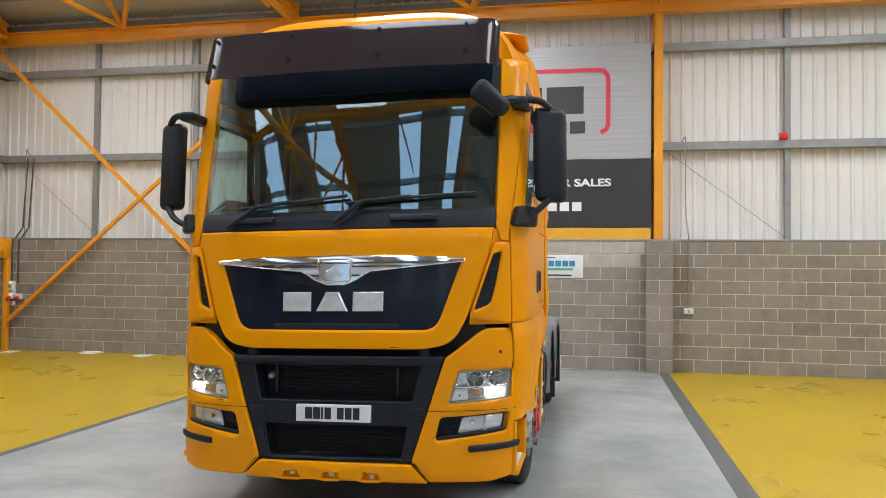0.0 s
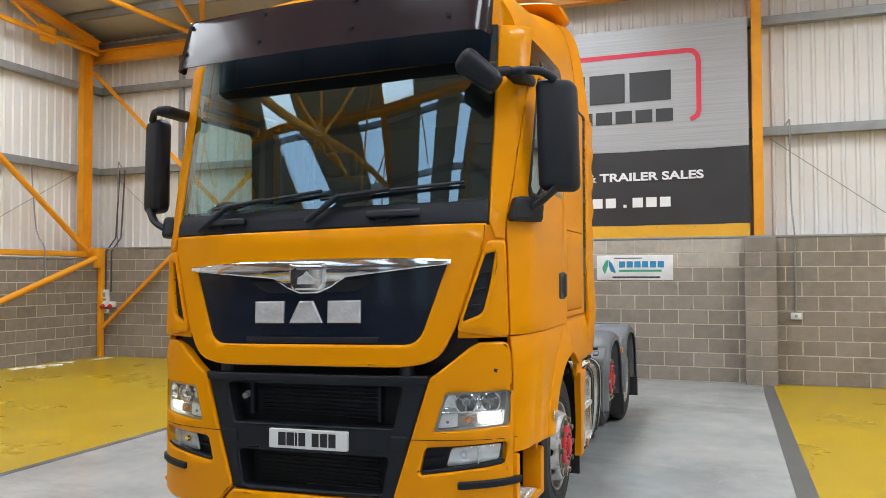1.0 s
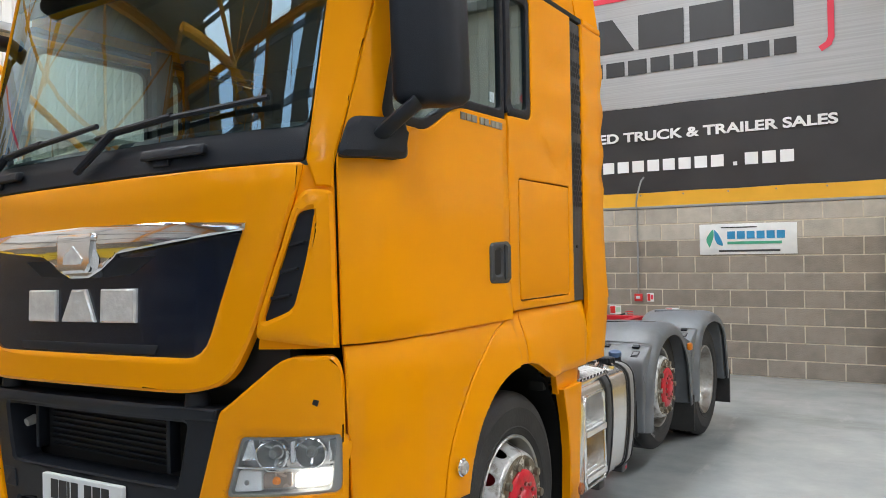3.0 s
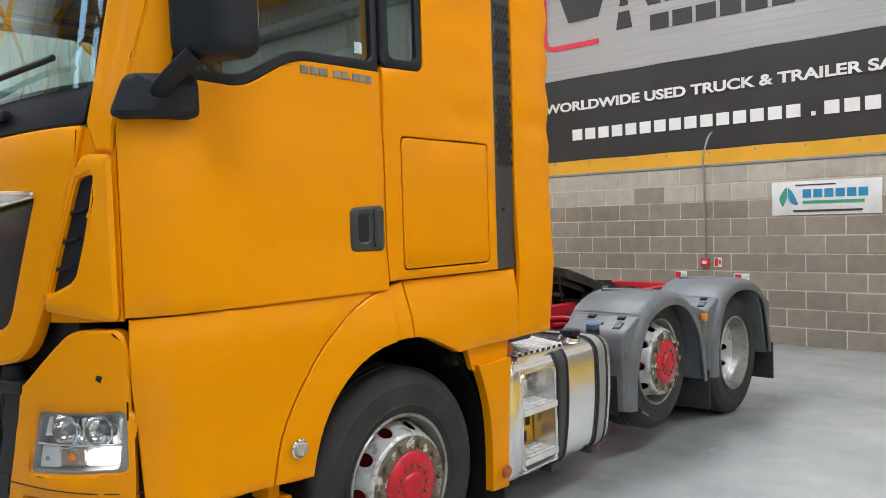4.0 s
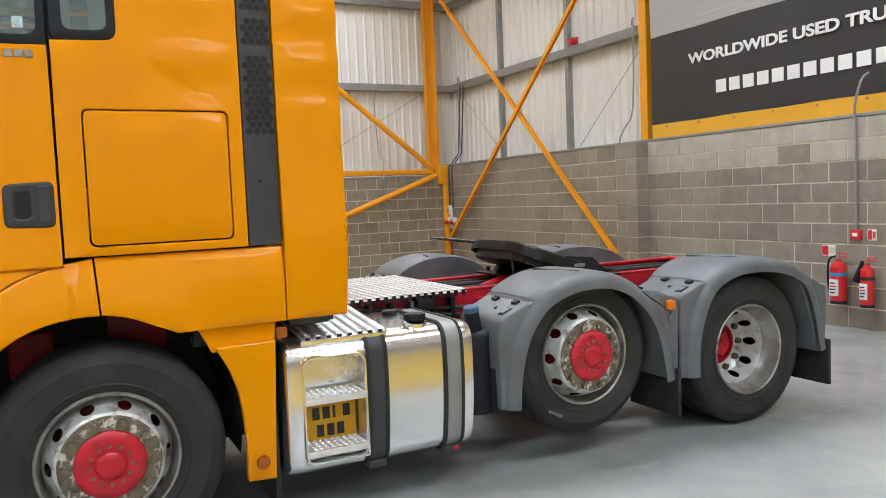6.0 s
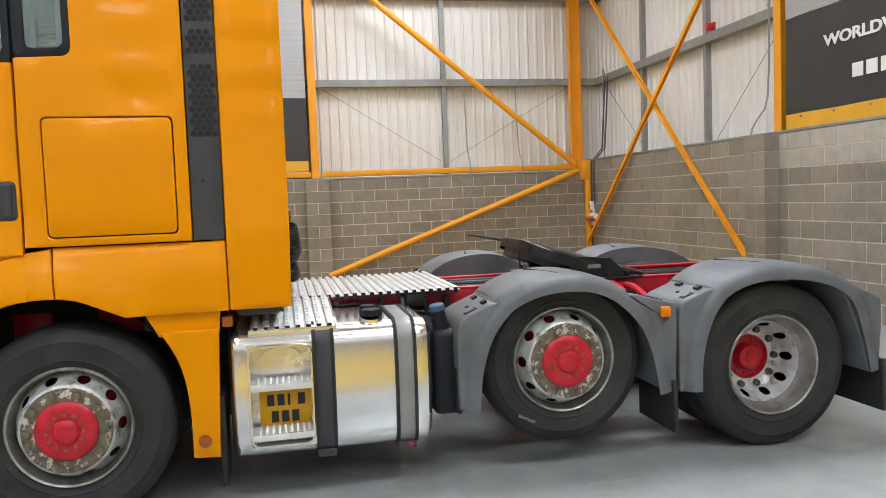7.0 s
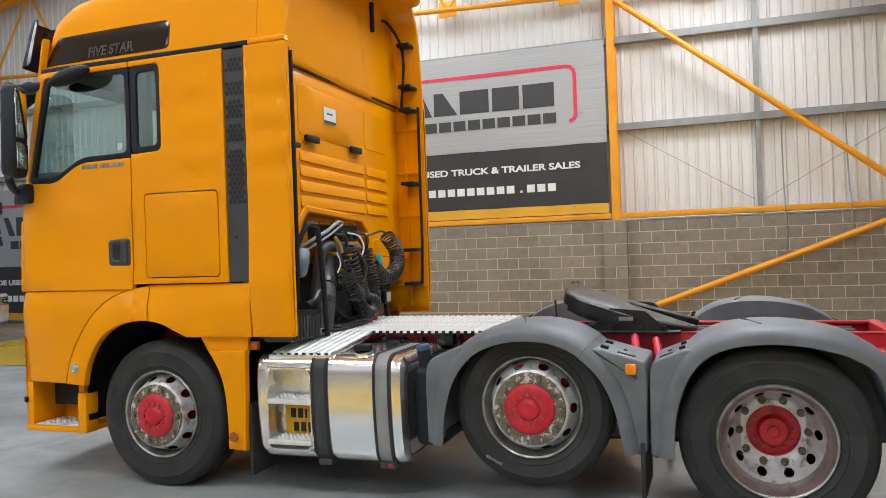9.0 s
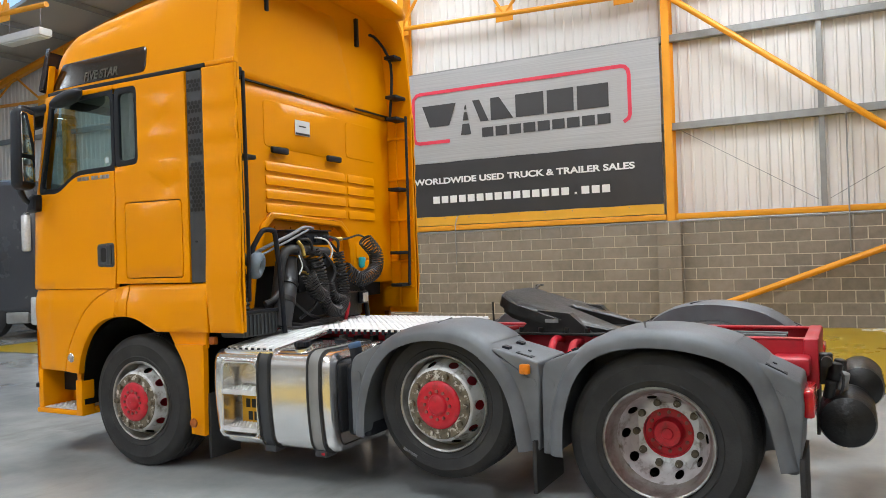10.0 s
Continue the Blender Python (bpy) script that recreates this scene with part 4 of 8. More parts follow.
# dark vent band with honeycomb fields
band = SZ((2.058, 1.405), (2.208, 1.405), (2.208, 2.93), (2.058, 2.93))
bands = both("vent_band", band, VENTK, extra=0.0, step=0.1, thick=0.03, edge=0.005)
for side, d in zip((1, -1), bands):
    bm = bmesh.new()
    rr = 0.0195
    for z0, z1 in ((2.795, 2.875), (2.64, 2.725), (2.49, 2.58), (2.335, 2.43), (1.93, 2.27)):
        row, z = 0, z0
        while z < z1:
            y = 2.086 + (rr * 0.88 if row % 2 else 0)
            while y < 2.19:
                ri = [Vector((y + rr * 0.84 * math.sin(a), z + rr * 0.84 * math.cos(a))) for a in [k * math.pi / 3 for k in range(6)]]
                bm.faces.new([bm.verts.new(cab(sy(p.x, p.y) * side, p.y, 0.003)) for p in ri])
                y += rr * 1.76
            row += 1
            z += rr * 1.52
    tagged(part("honeycomb_field", bm, DARK, d, smooth=0), kind="stuff")
    p = cab(side * sy(2.12, 1.70), 1.70, 0.0)
    part("band_plug", cyl(p, p + Vector((side * 0.006, 0, 0)), 0.009, 12), DARK, d)

# rear wing panel, one sheet from the shoulder to the lower edge
def deflector(s, z, off=0.0):
    """The wing bulges to a fold over the sill and tucks in below it."""
    up = min(1.0, max(0.0, (1.95 - z) / 0.5))
    return cab(s, z, off, 0.012 + (0.018 * up * up if z > 1.41 else 0.018 - 0.030 * ((1.41 - z) / 0.37) ** 1.3))


wing_out = SZ((2.216, 1.045), (2.515, 1.045), (2.525, 1.4), (2.525, 2.94), (2.216, 2.94))
for side in (1, -1):
    part("side_deflector", patch(wing_out if side > 0 else mir(wing_out), deflector, steps=(0.08, 0.04), thick=0.03, edge=0.012), YELLOW, truck)


_LZ = [0.25, 0.70, 0.95, 1.10, 1.20, 1.26, 1.30, 1.34, 1.40]
_LB = [-0.012, -0.004, 0.003, 0.011, 0.0165, 0.016, 0.011, 0.003, -0.011]


def lower(s, z, off=0.0):
    """Bulged lower fairings; the arch flares out round the wheel, and a short crease runs back from the front corner."""
    y = contour(s)[1]
    o = float(np.interp(z, _LZ, _LB))
    r = math.hypot(y - 1.40, z - 0.50)
    k = min(1.0, max(0.0, (0.87 - r) / 0.21))
    o += 0.027 * k * k * (3 - 2 * k) * min(1.0, max(0.0, (1.95 - y) / 0.2))
    o -= 0.011 * min(1.0, max(0.0, (0.60 - y) / 0.3)) / (1 + math.exp((z - 1.02) * 110))
    return cab(s, z, off, o)


arch = [(0.845, 0.70), (0.88, 0.83), (0.95, 0.96), (1.06, 1.07), (1.2, 1.135), (1.36, 1.155), (1.5, 1.14), (1.62, 1.09), (1.72, 1.045)]
seam = [(1.262, 1.375), (1.10, 1.315), (0.935, 1.195), (0.805, 1.035), (0.718, 0.875), (0.678, 0.71)]


def both_low(name, outer, material, label="", **kw):
    for side in (1, -1):
        part(name, patch(outer if side > 0 else mir(outer), lower, **kw), material, truck, label)


both_low("step_fairing", SZ(*[(y - 0.008, z) for y, z in curve_pts(seam, 3)]) + SZ((0.225, 0.71), (0.212, 1.0), (0.205, 1.363)), YELLOW, step=0.05, thick=0.04, edge=0.006)
both_low("front_wing", SZ(*curve_pts(seam, 3)[::-1]) + SZ((1.396, 1.396)) + SZ(*curve_pts(arch, 3)[::-1][8:]), YELLOW, step=0.03, thick=0.05, edge=0.006)
both_low("sill_panel", SZ(*[(y + (0.008 if i == 0 else 0), z) for i, (y, z) in enumerate(curve_pts(arch, 3)[16:])], (2.208, 1.045), (2.208, 1.398), (1.404, 1.398)), YELLOW, step=0.05, thick=0.05, edge=0.006)
SKIRT = [(1.875, 0.955), (1.94, 0.83), (1.978, 0.70), (1.996, 0.52), (1.997, 0.305)]
both_low("wheel_skirt", SZ((2.125, 0.298), (2.152, 0.955), *curve_pts(SKIRT, 4)), YELLOW, step=0.04, thick=0.05, edge=0.006)
for side in (1, -1):
    q = SZ((1.80, 1.06), (1.865, 0.93), (2.152, 0.93), (2.165, 1.06))
    part("skirt_band", patch(q if side > 0 else mir(q), lambda s, z, off=0.0: lower(s, z, off - 0.03), step=0.05, thick=0.03, edge=0.004), YELLOW, truck)
    part("liner_tip", box(min(side * 1.1, side * 1.185), max(side * 1.1, side * 1.185), 1.79, 1.868, 0.955, 1.035, 0.012), DARK, truck)
for side in (1, -1):
    p = lower(side * sy(0.775, 0.825), 0.825, 0.0)
    part("side_marker", cyl(p, p + Vector((0.024 * side, 0, 0)), 0.034, 24, 0.026, bevel=0.006), LAMPCLEAR, truck, "round clear side lamp")
    part("lamp_rim", lathe([(0.035, 0.0), (0.037, 0.008), (0.031, 0.012), (0.029, 0.004)], Matrix.Translation(p) @ pose(0, 0, 0, 0, 90 * side, 0), 24), CHROME, truck)
    p = cab(side * sy(2.06, 0.395), 0.395, 0.02)
    part("side_reflector", cyl(p, p + Vector((0.012 * side, 0, 0)), 0.034, 20, 0.03), AMBERDARK, truck, "round amber side reflector")
    part("clearance_lamp", box(min(side * 1.17, side * 1.215), max(side * 1.17, side * 1.215), 2.165, 2.222, 0.955, 1.012, 0.01), AMBERDARK, truck, "amber clearance lamp")

# bumper corners with lamps
HEAD = rounded(FZ((0.768, 0.842), (1.158, 0.872), (1.180, 1.068), (0.836, 1.058)), 0.022)
FOG = rounded(FZ((0.685, 0.60), (1.14, 0.66), (1.155, 0.785), (0.72, 0.755)), 0.03)
bump_poly = FZ((0.535, 0.465), (0.655, 0.335)) + SZ((0.11, 0.335), (0.2, 0.36), (0.205, 1.25)) + FZ((1.155, 1.335), (1.0, 1.335), (0.80, 1.175), (0.748, 1.14))
bump_poly = rounded(bump_poly, [0.02, 0.02, 0.02, 0.03, 0.04, 0.035, 0.05, 0.03, 0.02])
crn = both("bumper_corner", bump_poly, YELLOW, holes=[HEAD, FOG], extra=0.012, step=0.06, thick=0.06, edge=0.012)
for side, d in zip((1, -1), crn):
    sg = lambda p: p if side > 0 else mir(p)
    fm = cabmap
    hl = part("headlamp", patch(sg(HEAD), cabmap(-0.05), step=0.1, thick=0.01, edge=0), REFLECT, d, "headlamp with its running light lit")
    part("lens", patch(sg(HEAD), cabmap(0.008), step=0.08, thick=0.004, edge=0), CLEARLENS, hl)
    inner = rounded(FZ((0.785, 0.853), (1.135, 0.880), (1.150, 1.058), (0.846, 1.048)), 0.018)
    part("lamp_frame", patch(sg(HEAD), cabmap(-0.002), [sg(inner)], step=0.1, thick=0.04, edge=0.002), GALV, hl)
    # two bowls in a chrome tray over a clear lower row
    for x, z, r, deep in ((0.945, 0.998, 0.055, 0.045), (1.075, 1.004, 0.050, 0.030)):
        c = cab(side * sx(x), z, -0.012)
        n_ = (cab(side * sx(x), z, 0.0) - c).normalized()
        q = Matrix.Translation(c) @ n_.to_track_quat("Z", "Y").to_matrix().to_4x4()
        part("lamp_ring", lathe([(r, 0.008), (r * 1.10, 0.006), (r * 1.10, -0.02), (r, -0.02)], q, 28), CHROME, hl)
        part("lamp_bowl", lathe([(r, 0.006), (r * 0.92, -deep * 0.25), (r * 0.7, -deep * 0.6), (r * 0.4, -deep * 0.9), (0.012, -deep)], q, 28), CHROME, hl)
        part("lamp_bulb", lathe([(0.019, -deep), (0.020, -0.012), (0.014, 0.0), (0.011, -0.008), (0.001, -0.008)], q, 16), GALV, hl)
        for k in range(3):
            a_ = 0.5 + k * 2.09
            part("bowl_facet", cyl(q @ Vector((0.45 * r * math.cos(a_), 0.45 * r * math.sin(a_), -deep * 0.8)), q @ Vector((0.8 * r * math.cos(a_), 0.8 * r * math.sin(a_), -deep * 0.42)), 0.004, 6), REFLECT, hl)
    for x0, x1 in ((0.80, 0.885), (1.005, 1.022), (1.128, 1.152)):
        part("chrome_fin", patch(sg(rounded(FZ((x0, 0.965), (x1, 0.968), (x1 + 0.006, 1.046), (x0 + 0.035 if x0 < 0.9 else x0, 1.043)), 0.008)), lambda s, z, off=0.0: cab(s, z, off, -0.028 - 0.010 * math.sin(abs(s) * 60)), step=0.02, thick=0.015, edge=0.003), CHROME, hl)
    part("running_lamp", patch(sg(rounded(FZ((1.02, 0.885), (1.128, 0.895), (1.132, 0.940), (1.025, 0.934)), 0.012)), cabmap(-0.016), step=0.1, thick=0.01, edge=0.003), LAMPON, hl, "lit warm white running light")
    part("indicator", patch(sg(rounded(FZ((0.902, 0.875), (1.008, 0.885), (1.008, 0.935), (0.905, 0.930)), 0.01)), cabmap(-0.022), step=0.1, thick=0.01, edge=0.002), LAMPDULL, hl, "dull unlit indicator")
    part("indicator_bulb", cyl(cab(side * sx(0.955), 0.905, -0.025), cab(side * sx(0.955), 0.905, -0.008), 0.016, 14, 0.010), AMBER, hl)
    part("lamp_divider", patch(sg(FZ((0.815, 0.944), (1.14, 0.955), (1.14, 0.962), (0.815, 0.951))), cabmap(-0.002), step=0.1, thick=0.03, edge=0.001), CHROME, hl)
    part("lamp_shelf", patch(sg(rounded(FZ((0.788, 0.858), (0.90, 0.868), (0.90, 0.938), (0.812, 0.935)), 0.01)), cabmap(-0.018), step=0.1, thick=0.02, edge=0.003), LAMPBACK, hl)
    p = cab(side * sx(0.845), 0.895, -0.016)
    part("adjuster", cyl(p, p + Vector((0, -0.006, 0)), 0.009, 10), GALV, hl)
    fg = part("fog_lamp", patch(sg(FOG), cabmap(-0.05), step=0.1, thick=0.01, edge=0), BLACKP, d, "fog lamp in a black louvred frame")
    part("lens", patch(sg(rounded(FZ((0.83, 0.64), (1.125, 0.675), (1.14, 0.775), (0.86, 0.755)), 0.02)), cabmap(0.0), step=0.08, thick=0.02, edge=0.006), CLEARLENS, fg)
    part("fog_bulb", cyl(cab(side * sx(0.93), 0.715, -0.022), cab(side * sx(0.93), 0.715, -0.004), 0.02, 14, 0.014), CHROME, fg)
    part("fog_divider", patch(sg(FZ((1.005, 0.665), (1.012, 0.666), (1.016, 0.762), (1.008, 0.762))), cabmap(-0.004), step=0.1, thick=0.02, edge=0), CHROME, fg)
    part("reflector", patch(sg(rounded(FZ((0.835, 0.645), (1.12, 0.68), (1.135, 0.77), (0.865, 0.75)), 0.02)), cabmap(-0.03), step=0.08, thick=0.01, edge=0.004), REFLECT, fg)
    part("rib", patch(sg(FZ((0.72, 0.68), (0.82, 0.69), (0.82, 0.70), (0.72, 0.69))), cabmap(-0.02), step=0.1, thick=0.03, edge=0.002), BLACKP, fg)
    for q in ([(0.70, 0.605), (1.14, 0.66), (1.142, 0.68), (0.70, 0.625)],):
        part("lower_lip", patch(sg(FZ(*q)), cabmap(0.0), step=0.1, thick=0.04, edge=0.004), BLACKP, fg)
    part("rub_strip", patch(sg(rounded(FZ((0.90, 0.53), (1.20, 0.55)) + FZ((1.205, 0.59), (0.90, 0.572)), 0.015)), cabmap(0.03), step=0.08, thick=0.025, edge=0.008), BLACKP, d, "black rubbing strip")
    part("seam_shadow", patch(sg(FZ((0.62, 0.795), (1.19, 0.80), (1.19, 0.804), (0.62, 0.799))), cabmap(0.0135), step=0.1, thick=0.004, edge=0), DARK, d)
part("paint_scratch", patch(FZ((1.085, 1.175), (1.10, 1.165), (1.105, 1.185), (1.09, 1.19)), cabmap(0.014), step=0.1, thick=0.003, edge=0), DARK, crn[0])

# bumper middle: black beams, openings and the yellow lower lip
UP = rounded(FZ((-0.53, 0.85), (0.53, 0.85), (0.585, 1.09), (-0.585, 1.09)), 0.025)
LO = rounded(FZ((-0.46, 0.475), (0.46, 0.475), (0.50, 0.69), (-0.50, 0.69)), 0.025)
mid = part("bumper_middle", patch(rounded(FZ((-0.54, 0.45), (0.54, 0.45), (0.745, 1.14), (-0.745, 1.14)), 0.02), cabmap(-0.005), [UP, LO], step=0.1, thick=0.12, edge=0.014), BLACKP, truck, "black plastic bumper middle with two openings")
part("top_ledge", patch(rounded(FZ((-0.73, 1.105), (0.73, 1.105), (0.74, 1.15), (-0.74, 1.15)), 0.01), cabmap(0.012), step=0.15, thick=0.05, edge=0.01), BLACKP, mid)
for s_ in (1, -1):
    part("tow_cover", patch(rounded(FZ(*[(s_ * a, b) for a, b in ((0.50, 0.73), (0.60, 0.73), (0.62, 0.81), (0.51, 0.81))][::s_]), 0.012), cabmap(0.001), step=0.2, thick=0.01, edge=0.004), BLACKP, mid)
rad = part("radiator_grille", patch(FZ((-0.55, 0.47), (0.55, 0.47), (0.6, 1.1), (-0.6, 1.1)), cabmap(-0.16), step=0.2, thick=0.01, edge=0), DARK, truck, "dark radiator grille behind the bumper openings")
for i in range(7):
    z = 0.50 + i * 0.025
    part("grille_slat", box(-0.4, 0.4, 0.11, 0.13, z - 0.02, z - 0.014), DARK, rad)
for i in range(9):
    z = 0.868 + i * 0.024
    part("grille_slat", box(-0.40, 0.40, 0.11, 0.13, z, z + 0.006), BLACKP, rad)
for x in (-0.44, 0.42):
    part("grille_post", box(x - 0.012, x + 0.012, 0.07, 0.12, 0.86, 1.06, 0.004), BLACKP, rad)
part("hose_stub", cyl((-0.47, 0.08, 0.98), (-0.47, 0.04, 0.97), 0.022, 14, 0.018), GALV, rad)
for x in (-0.60, 0.60):
    part("cab_buffer", cyl((x, 0.06, 1.12), (x, 0.06, 1.19), 0.05, 18, 0.04, bevel=0.008), BLACKP, rad)
lip = part("bumper_lip", patch(rounded(FZ((-0.645, 0.325), (0.645, 0.325), (0.53, 0.445), (-0.53, 0.445)), 0.015), cabmap(0.012), [rounded(FZ((x - 0.06, 0.335), (x + 0.06, 0.335), (x + 0.045, 0.375), (x - 0.045, 0.375)), 0.008) for x in (-0.3, -0.02, 0.26)], step=0.1, thick=0.06, edge=0.014), YELLOW, truck)
for x in (-0.3, -0.02, 0.26):
    part("hook_plate", box(x - 0.015, x + 0.015, 0.03, 0.04, 0.315, 0.345), REFLECT, lip)
    part("hook_recess", patch(FZ((x - 0.06, 0.33), (x + 0.06, 0.33), (x + 0.045, 0.378), (x - 0.045, 0.378)), cabmap(-0.03), step=0.2, thick=0.01, edge=0), YELLOW, lip)
plate = part("number_plate", patch(rounded(FZ((-0.26, 0.715), (0.26, 0.715), (0.26, 0.828), (-0.26, 0.828)), 0.008), cabmap(0.02), step=0.3, thick=0.02, edge=0.003), WHITEP, truck, "white number plate with plain black bars")
for i, (a, w_) in enumerate(((-0.195, 0.05), (-0.138, 0.05), (-0.082, 0.014), (-0.058, 0.045), (0.03, 0.045), (0.085, 0.045), (0.14, 0.045))):
    part("plate_bar", patch(FZ((a, 0.733), (a + w_, 0.733), (a + w_, 0.81), (a, 0.81)), cabmap(0.022), step=0.3, thick=0.002, edge=0), INK, plate)
for i in range(2):
    part("plate_lamp", box(-0.14 + i * 0.24, -0.09 + i * 0.24, -0.02, 0.0, 0.672, 0.69, 0.004), BLACKP, mid)

# step behind the bumper corner
for side in (1, -1):
    m_ = Matrix.Diagonal((side, 1, 1, 1))
    bm = box(0.9, 1.2, 0.22, 0.28, 0.36, 0.70, 0.01)
    box(1.10, 1.222, 0.715, 0.792, 0.345, 0.635, 0.012, bm)
    box(1.08, 1.195, 0.70, 0.755, 0.62, 0.715, 0.012, bm)
    box(0.92, 1.22, 0.22, 0.78, 0.345, 0.385, 0.012, bm)
    box(0.88, 0.92, 0.22, 0.78, 0.36, 0.70, 0.008, bm)
    bmesh.ops.transform(bm, matrix=m_, verts=bm.verts)
    st = part("entry_step", bm, YELLOW, truck, "yellow entry step well behind the bumper")
    bm = box(0.93, 1.2, 0.30, 0.69, 0.387, 0.395, 0.002)
    for i in range(5):
        for j in range(7):
            cyl((0.97 + i * 0.05, 0.33 + j * 0.053, 0.395), (0.97 + i * 0.05, 0.33 + j * 0.053, 0.401), 0.014, 6, bm=bm)
    bmesh.ops.transform(bm, matrix=m_, verts=bm.verts)
    part("step_tread", bm, ALUTREAD, st, "perforated aluminium tread")
    p = Vector((0.922 * side, 0.45, 0.55))
    part("step_bolt", cyl(p, p + Vector((0.01 * side, 0, 0)), 0.016, 10), GREASE, st)

# ---- roof ----
_RY = [0.345, 0.35, 0.36, 0.38, 0.45, 0.6, 0.9, 1.2, 1.7, 2.2, 2.28]
_RH = [0.03, 0.14, 0.29, 0.44, 0.575, 0.665, 0.725, 0.765, 0.825, 0.88, 0.90]
_RW = [1.05, 1.09, 1.125, 1.15, 1.175, 1.195, 1.205, 1.21, 1.21, 1.205, 1.20]
ROOF_Z = 2.975


def roof_pt(y, a, off=0.0):
    """a from 0 (left foot) to pi (right foot)."""
    w, h = float(np.interp(y, _RY, _RW)) + off, float(np.interp(y, _RY, _RH)) + off
    n_ = 4.2 + 3.0 * min(1.0, max(0.0, (y - 1.6) / 0.6))
    c, s_ = math.cos(a), math.sin(a)
    x = w * math.copysign(abs(c) ** (2 / n_), c)
    x *= 1 - 0.10 * (abs(s_) ** (2 / n_)) * min(1, h / 0.5)
    z = ROOF_Z + h * abs(s_) ** (2 / n_)
    y += 0.17 * min(1.0, abs(x) / 1.05) ** 4 * max(0.0, 1 - (y - 0.345) / 0.16)
    return Vector((x, y, z + LEAN * (x - HALF)))


bm = bmesh.new()
ys = sorted({*_RY, *np.linspace(0.37, 2.28, 30).tolist()})
rings = [[bm.verts.new(roof_pt(y, math.pi * k / 48)) for k in range(49)] for y in ys]
for a, b in zip(rings, rings[1:]):
    for k in range(48):
        bm.faces.new((a[k], a[k + 1], b[k + 1], b[k]))
bm.faces.new(rings[0])
bm.faces.new(rings[-1][::-1])
roof = part("roof_module", bm, YELLOW, truck, "tall yellow high-roof module", 50)


def roof_side(side, extra=0.006):
    def f(y, z, off=0.0):
        w, h = float(np.interp(y, _RY, _RW)), float(np.interp(y, _RY, _RH))
        v = min(0.999, max(0.0, (z - ROOF_Z) / h))
        c = (1 - v ** 4.2) ** (1 / 4.2)
        x = (w * c) * (1 - 0.10 * v * min(1, h / 0.5)) + extra + off
        return Vector((x * side, y, z + LEAN * (x * side - HALF)))
    return f


for side in (1, -1):
    q = rounded([(0.465, 3.005), (1.60, 3.01), (1.595, 3.215), (0.585, 3.215)], [0.02, 0.05, 0.05, 0.02])
    q = q if side > 0 else q[::-1]
    pane = part("roof_window", patch(q, roof_side(side, 0.005), step=0.1, thick=0.008, edge=0.002), ROOFPANE, roof, "dark tinted roof side window with lettering")
    if side > 0:
        o = roof_side(1, 0.009)(0.90, 3.03)
        o.x = roof_side(1, 0.007)(1.35, 3.09).x
        tm = Matrix.Translation(o) @ pose(0, 0, 0, 90, 0, 90)
        ob = words("lettering", "FIVE STAR", 0.10, LETTER, pane, tm, 0.40, 0.003, 0.001)
        for v in ob.data.vertices:   # lay the letters on the curved pane
            p = tm @ v.co
            q = roof_side(1, 0.0075 + max(0.0, p.x - o.x))(p.y, p.z - LEAN * (p.x - HALF))
            v.co = tm.inverted() @ q
        for i in range(5):
            part("star_bar", box(o.x - 0.002, o.x + 0.004, 1.315 + i * 0.022, 1.33 + i * 0.022, o.z + 0.01, o.z + 0.022), LETTER, pane)
    bm = patch(SZ((0.49, 2.945), (2.24, 2.945), (2.24, 2.975), (0.49, 2.975)) if side > 0 else mir(SZ((0.49, 2.945), (2.24, 2.945), (2.24, 2.975), (0.49, 2.975))), cabmap(0.0), step=0.2, thick=0.07, edge=0.004)
    part("roof_seal", bm, BLACKP, truck, "black seal under the roof module")
# shoulder of the side wing above the seal
both("wing_cap", SZ((2.25, 2.945), (2.525, 2.945), (2.52, 2.98), (2.25, 2.98)), YELLOW, extra=0.008, step=0.1, thick=0.05, edge=0.01)
# open shell behind the roof: side fins and top lip in one sweep
bm = bmesh.new()
rings = []
for y, o in ((2.287, 0.004), (2.36, 0.012), (2.44, 0.03), (2.52, 0.045), (2.52, 0.015), (2.44, 0.0), (2.36, -0.02), (2.287, -0.03)):
    ring = []
    for k in range(49):
        p = roof_pt(2.28, math.pi * k / 48, o)
        ring.append(bm.verts.new((p.x, y, p.z)))
    rings.append(ring)
for a, b in zip(rings, rings[1:] + rings[:1]):
    for k in range(48):
        bm.faces.new((a[k], a[k + 1], b[k + 1], b[k]))
part("roof_fairing", bm, YELLOW, truck, "yellow fairing shell round the roof's rear edge", 50)

# wing-shaped spoiler over the roof's rear edge
bm = bmesh.new()
prof = [(2.02, -0.01), (2.12, 0.035), (2.28, 0.07), (2.45, 0.08), (2.57, 0.065), (2.63, 0.03), (2.635, -0.02), (2.61, -0.055), (2.5, -0.06), (2.3, -0.05), (2.12, -0.035)]
rings = []
for k in range(33):
    x = -1.07 + 2.14 * k / 32
    e = (1 - (abs(x) / 1.0701) ** 10) ** 0.5
    zc = 3.925 - 0.05 * abs(x / 1.07) ** 3
    rings.append([bm.verts.new((x, 2.33 + (y - 2.33) * (0.75 + 0.25 * e), zc + h * (0.35 + 0.65 * e) + LEAN * (x - HALF))) for y, h in prof])
for a, b in zip(rings, rings[1:]):
    for k in range(len(prof)):
        bm.faces.new((a[k - 1], a[k], b[k], b[k - 1]))
bm.faces.new(rings[0])
bm.faces.new(rings[-1][::-1])
part("roof_spoiler", bm, YELLOW, truck, "yellow wing-shaped roof spoiler", 50)

# ---- rear wall ----
RW = 2.262


